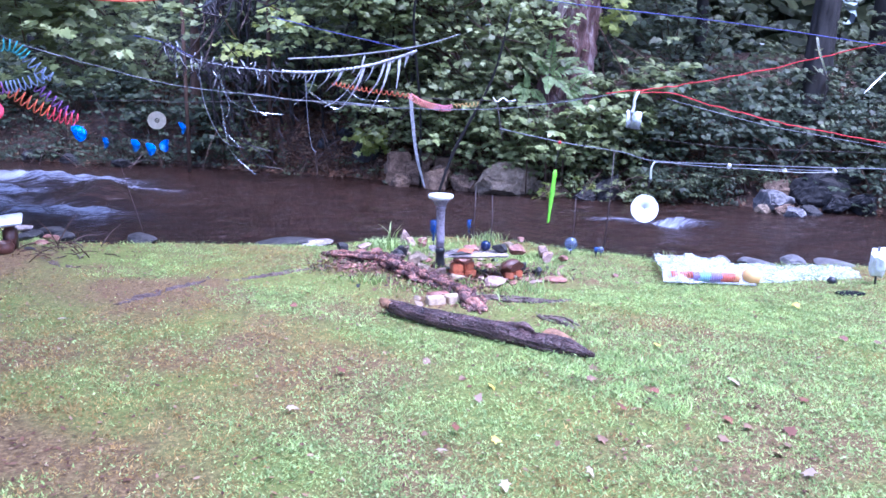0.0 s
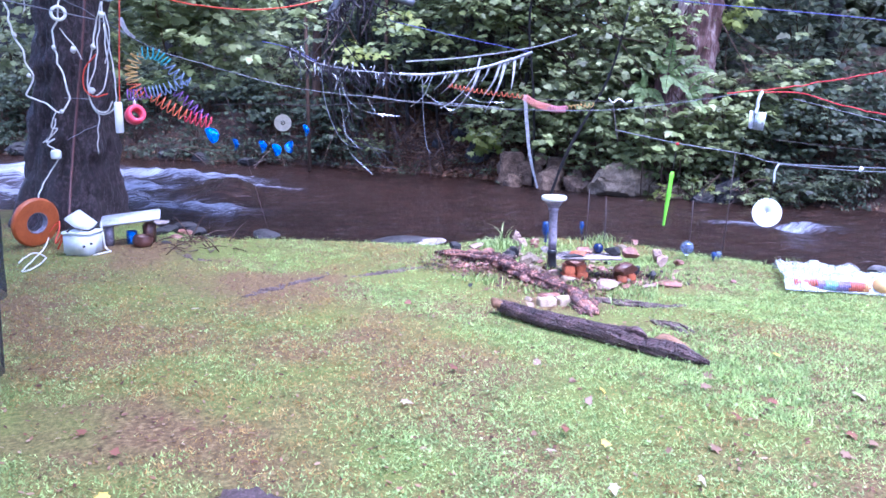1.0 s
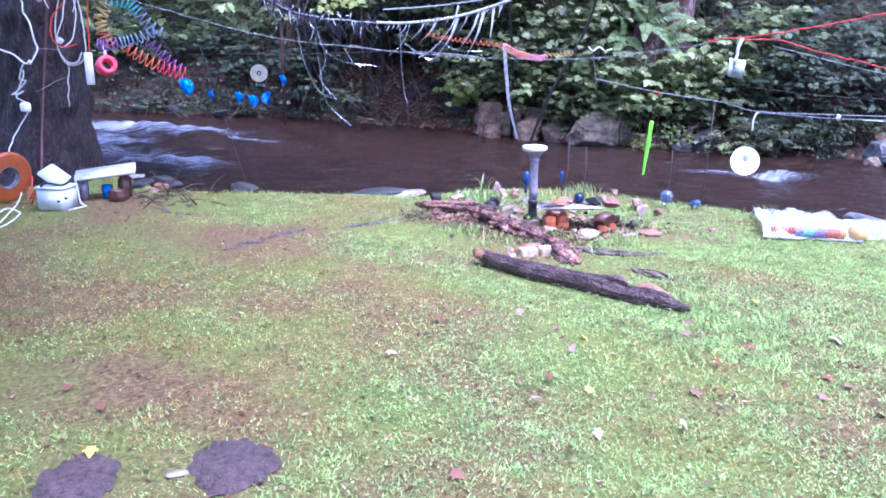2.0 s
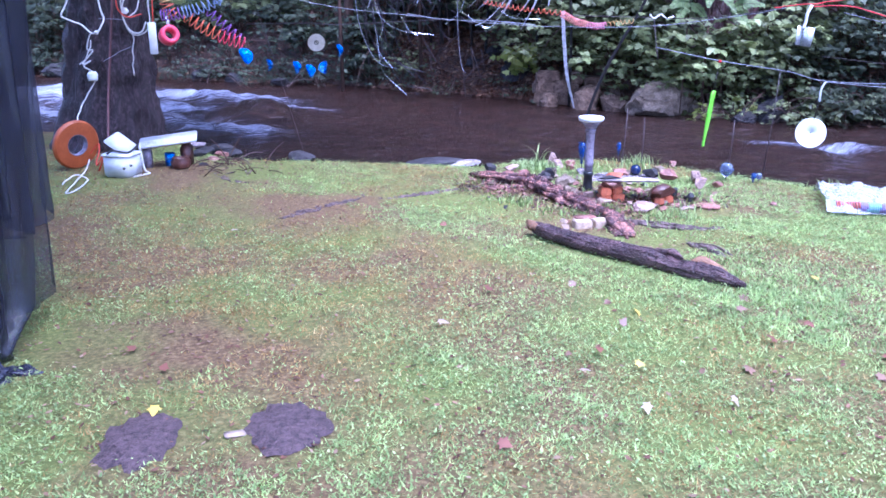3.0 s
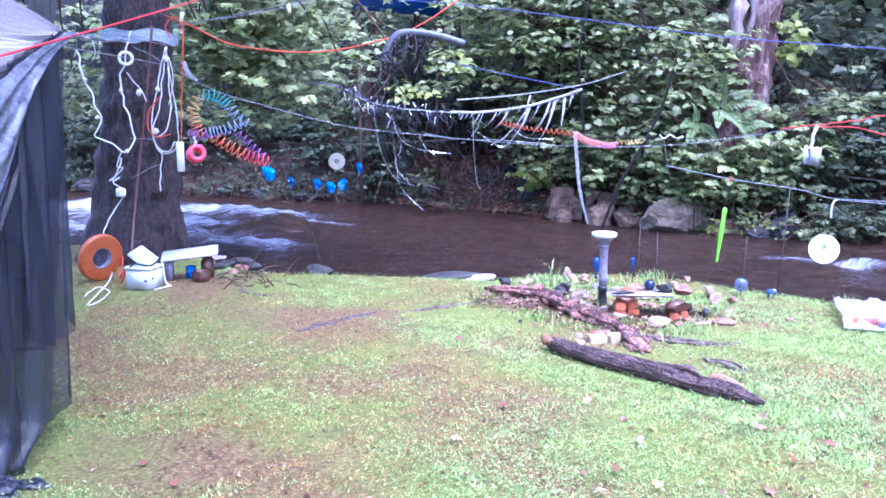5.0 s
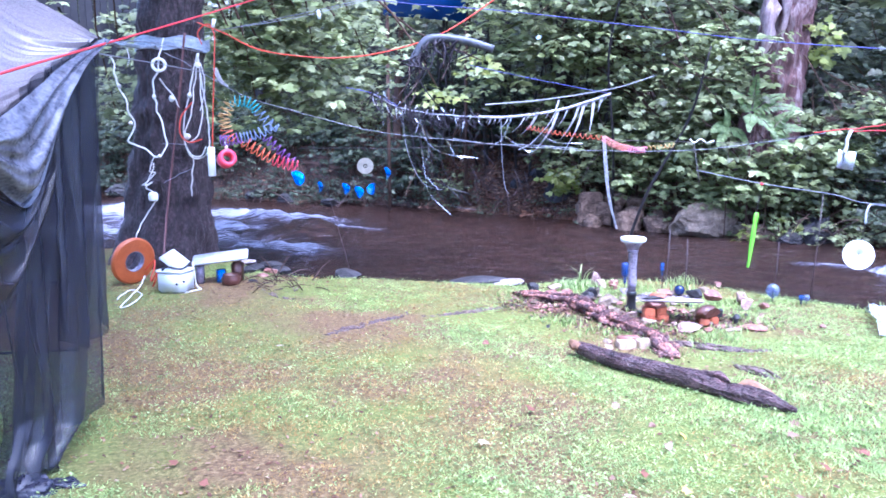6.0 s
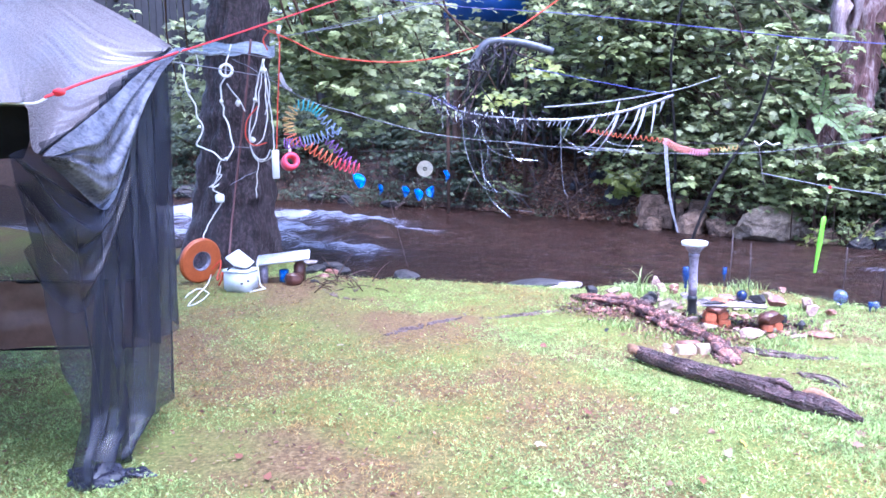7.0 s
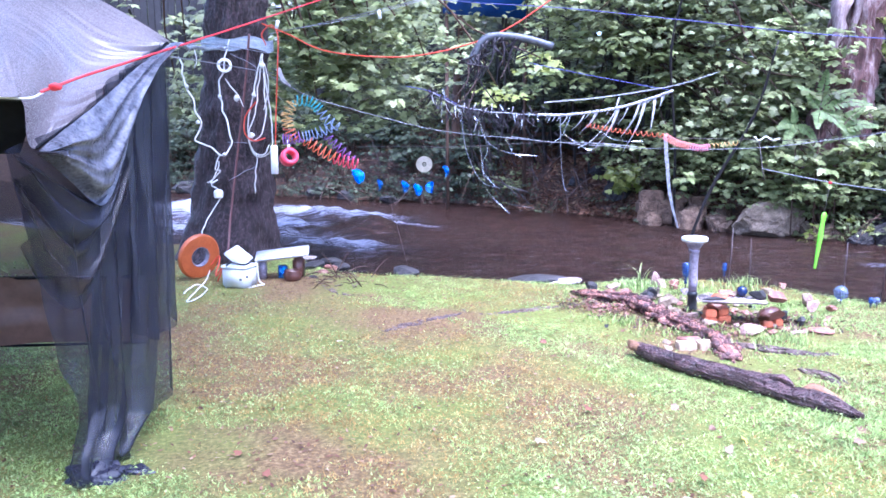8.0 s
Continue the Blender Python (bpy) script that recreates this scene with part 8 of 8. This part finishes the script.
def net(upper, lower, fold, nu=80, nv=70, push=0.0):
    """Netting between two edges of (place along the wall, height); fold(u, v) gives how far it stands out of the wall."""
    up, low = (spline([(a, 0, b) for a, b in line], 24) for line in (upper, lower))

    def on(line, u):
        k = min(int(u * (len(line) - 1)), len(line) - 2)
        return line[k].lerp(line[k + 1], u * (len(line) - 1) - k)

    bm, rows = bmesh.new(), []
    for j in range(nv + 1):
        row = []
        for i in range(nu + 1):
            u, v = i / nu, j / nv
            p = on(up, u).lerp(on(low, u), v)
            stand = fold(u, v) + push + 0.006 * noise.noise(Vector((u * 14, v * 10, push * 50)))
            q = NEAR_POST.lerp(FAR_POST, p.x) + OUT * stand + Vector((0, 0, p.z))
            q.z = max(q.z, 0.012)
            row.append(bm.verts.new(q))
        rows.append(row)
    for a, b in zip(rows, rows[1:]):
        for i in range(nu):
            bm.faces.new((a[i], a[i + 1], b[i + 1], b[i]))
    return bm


def hanging(u, v):
    """Folds that run down, tight near the peak and gathered again at the foot."""
    w = 0.5 * noise.noise(Vector((u * 3, v * 1.3, 2))) + u
    tight = 0.3 + 0.7 * u
    return 0.04 * tight * math.sin(w * 14) * (0.35 + 0.65 * v) + 0.02 * math.sin(w * 31 + 2 * v) * v * v + 0.025 * noise.noise(Vector((u * 9, v * 3, 1)))


def swagged(u, v):
    """Slack folds that fan out from the peak and belly towards their foot."""
    return 0.07 * math.sin(math.pi * min(1, v)) * (1 - 0.5 * u) + 0.022 * (1 - 0.7 * u) * math.sin(v * 13 + 3 * noise.noise(Vector((u * 2, v * 2, 7)))) + 0.006 * math.sin(v * 31 + u * 5)


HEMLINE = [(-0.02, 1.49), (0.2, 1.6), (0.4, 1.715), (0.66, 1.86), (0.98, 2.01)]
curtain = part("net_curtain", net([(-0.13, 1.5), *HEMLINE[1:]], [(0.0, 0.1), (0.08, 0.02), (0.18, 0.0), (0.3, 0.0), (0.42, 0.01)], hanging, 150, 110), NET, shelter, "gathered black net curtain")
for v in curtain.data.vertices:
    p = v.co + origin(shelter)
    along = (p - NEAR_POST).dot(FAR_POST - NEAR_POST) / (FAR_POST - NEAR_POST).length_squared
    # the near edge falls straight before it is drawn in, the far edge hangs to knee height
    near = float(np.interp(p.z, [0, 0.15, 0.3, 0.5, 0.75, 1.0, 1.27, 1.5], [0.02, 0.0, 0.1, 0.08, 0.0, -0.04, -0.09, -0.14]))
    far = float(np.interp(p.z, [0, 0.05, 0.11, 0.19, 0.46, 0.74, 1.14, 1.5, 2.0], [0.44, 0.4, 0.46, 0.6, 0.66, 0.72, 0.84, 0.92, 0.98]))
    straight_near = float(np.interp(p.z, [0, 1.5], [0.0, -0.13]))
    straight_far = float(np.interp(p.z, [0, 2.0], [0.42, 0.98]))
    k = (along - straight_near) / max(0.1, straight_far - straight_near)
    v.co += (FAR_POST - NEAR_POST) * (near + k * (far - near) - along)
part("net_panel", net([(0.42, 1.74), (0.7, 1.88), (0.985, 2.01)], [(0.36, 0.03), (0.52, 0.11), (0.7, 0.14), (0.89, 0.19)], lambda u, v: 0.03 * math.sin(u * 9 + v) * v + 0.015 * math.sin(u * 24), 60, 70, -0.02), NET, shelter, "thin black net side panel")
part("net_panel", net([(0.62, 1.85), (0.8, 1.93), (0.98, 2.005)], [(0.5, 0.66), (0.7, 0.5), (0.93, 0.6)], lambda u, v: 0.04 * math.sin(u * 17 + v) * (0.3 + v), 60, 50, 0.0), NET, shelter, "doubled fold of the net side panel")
part("net_swag", net(HEMLINE, [(-0.03, 1.48), (0.1, 1.385), (0.3, 1.24), (0.42, 1.33), (0.56, 1.58), (0.75, 1.84), (0.98, 2.0)], swagged, 110, 60, 0.04), NET_SHEEN, shelter, "wet swag of black netting with painted sheen")
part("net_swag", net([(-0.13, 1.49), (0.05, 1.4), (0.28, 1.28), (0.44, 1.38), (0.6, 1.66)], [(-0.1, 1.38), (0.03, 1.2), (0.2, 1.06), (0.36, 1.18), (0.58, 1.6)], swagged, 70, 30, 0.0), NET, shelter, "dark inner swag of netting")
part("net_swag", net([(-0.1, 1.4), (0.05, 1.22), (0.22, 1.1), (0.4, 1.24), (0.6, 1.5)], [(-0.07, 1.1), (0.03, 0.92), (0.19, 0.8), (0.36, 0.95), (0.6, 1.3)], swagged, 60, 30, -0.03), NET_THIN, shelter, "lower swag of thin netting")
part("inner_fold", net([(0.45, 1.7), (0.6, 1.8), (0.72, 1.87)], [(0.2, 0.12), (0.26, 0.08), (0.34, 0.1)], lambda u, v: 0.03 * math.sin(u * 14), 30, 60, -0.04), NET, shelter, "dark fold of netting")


def heap(q, w, d, h, seed):
    """A crumpled heap of netting on the ground."""
    bm = bmesh.new()
    bmesh.ops.create_icosphere(bm, subdivisions=4, radius=0.5)
    for v in bm.verts:
        n = v.co.copy()
        k = 1 + 0.5 * noise.noise(n * 3 + Vector((seed, 0, 0))) + 0.25 * abs(noise.noise(n * 9 + Vector((0, seed, 0))))
        v.co = Vector((n.x * w * k, n.y * d * k, max(0, n.z + 0.15) * h * 2 * (1 + 0.8 * noise.noise(Vector((n.x * 6, n.y * 12, seed))))))
    bmesh.ops.translate(bm, verts=bm.verts, vec=q)
    return bm


NET_HEAP = surf("heaped_netting", (0.005, 0.005, 0.01), (0.03, 0.03, 0.05), 12, 0.3, 0.6)
part("net_foot", heap((-1.58, 3.4, 0), 0.3, 0.15, 0.05, 3.0), NET_HEAP, curtain, "netting heaped on the ground")
part("net_tail", heap((-1.45, 3.46, 0), 0.2, 0.08, 0.022, 7.0), NET_HEAP, curtain, "netting heaped on the ground")
# roof and wall pieces added beyond the view, to shade the grass inside
rear = drape([(-6.2, 4.4, 2.75), (-5.6, 4.8, 2.35), (-5.2, 5.05, 1.9)], [(-1.6, 4.45, 2.1), (-1.72, 4.8, 2.02), (-1.86, 5.2, 1.94)], 40, 20, 2, 0.02, 9.0)
part("rear_roof", rear, TARP, shelter, "beige tarp roof added behind the ridge for shade")
part("side_roof", drape([(-6.2, 0.8, 1.75), (-6.2, 2.8, 2.4), (-6.2, 4.4, 2.75)], [(-1.8, 1.8, 1.72), (-2.5, 3.3, 2.36), (-2.72, 4.48, 2.72)], 40, 30, 3, 0.02, 10.0), TARP, shelter, "unseen beige tarp roof added beside the ridge for shade")
part("side_wall", drape([(-6.15, 0.8, 1.74), (-6.15, 0.8, 0.9), (-6.15, 0.8, 0.02)], [(-6.1, 5.0, 2.3), (-6.1, 5.0, 1.0), (-6.1, 5.0, 0.02)], 30, 10, 2, 0.02, 12.0), NYLON_BROWN, shelter, "unseen brown nylon side wall added for shade")
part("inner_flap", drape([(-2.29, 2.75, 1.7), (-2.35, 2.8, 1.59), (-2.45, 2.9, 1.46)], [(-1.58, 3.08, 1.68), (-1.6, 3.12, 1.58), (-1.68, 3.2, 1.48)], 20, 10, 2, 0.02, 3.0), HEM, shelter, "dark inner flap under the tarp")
part("back_net", drape([(-4.8, 5, 1.85), (-4.91, 5, 1.22), (-5.01, 5, 0.63)], [(-1.87, 5.2, 1.94), (-1.92, 5.2, 1.18), (-1.96, 5.2, 0.58)], 30, 16, 3, 0.03, 4.0), NET_DARK, shelter, "back wall of netting with shade put in its colour")
back = part("back_panel", drape([(-5.01, 5, 0.63), (-5.05, 5, 0.38), (-5.09, 5, 0.17)], [(-1.96, 5.2, 0.59), (-1.98, 5.2, 0.37), (-1.99, 5.2, 0.13)], 40, 16, 4, 0.04, 6.0), NYLON_BROWN, shelter, "brown nylon back panel")
part("back_hem", edge([(-4.99, 4.98, 0.63), (-3.26, 5.1, 0.6), (-2.62, 5.15, 0.59), (-1.95, 5.18, 0.59)], 0.012), HEM, back)
part("back_hem", edge([(-5.07, 4.98, 0.17), (-3.31, 5.1, 0.14), (-2.66, 5.15, 0.13), (-1.98, 5.18, 0.14)], 0.01), HEM, back)

# ---- buildings glimpsed through the wood ----
q = (0.97, 17.6, 4.32)
ob = thing("blue_tarp", (q[0], q[1], ground_height(q[0], q[1])), "bright blue tarp strung on poles high among the trees", "tarp")
part("tarp", block((1.8, 0.1, 1.05), (q[0], q[1], q[2]), bevel=0.02, lean=4, seed=3.0), BLUE_TARP, ob)
for dx in (-0.85, 0.85):
    part("pole", tube(bmesh.new(), [Vector((q[0] + dx, q[1], ground_height(q[0] + dx, q[1]) - 0.1)), Vector((q[0] + dx, q[1], q[2]))], 0.04, 7), BARK_THIN, ob)

# a shed of grey boards up the slope, and a pale house wall beside it
x0, x1 = (-10.15, 25, 5.29)[0], (-7.02, 25, 5.26)[0]
ob = thing("board_shed", ((x0 + x1) / 2, 25, ground_height((x0 + x1) / 2, 25)), "shed wall of weathered grey upright boards", "shed")
k = 0
x = x0 - 1.5
while x < x1 + 0.3:
    part("board", block((0.2, 0.05, 4.6), (x, 25 + 0.03 * (k % 2), 4.0), bevel=0.01), BOARDS, ob, smooth=False)
    x += 0.215
    k += 1
x0 = (-5.11, 27, 5.54)[0]
ob = thing("house", (x0, 27, ground_height(x0, 27)), "white clapboard house wall behind the trees", "house")
for k in range(14):
    part("board", block((2.2, 0.04, 0.24), (x0, 27 + 0.02 * (k % 2), 3.9 + 0.22 * k), tilt=4, bevel=0.008), SIDING, ob, smooth=False)
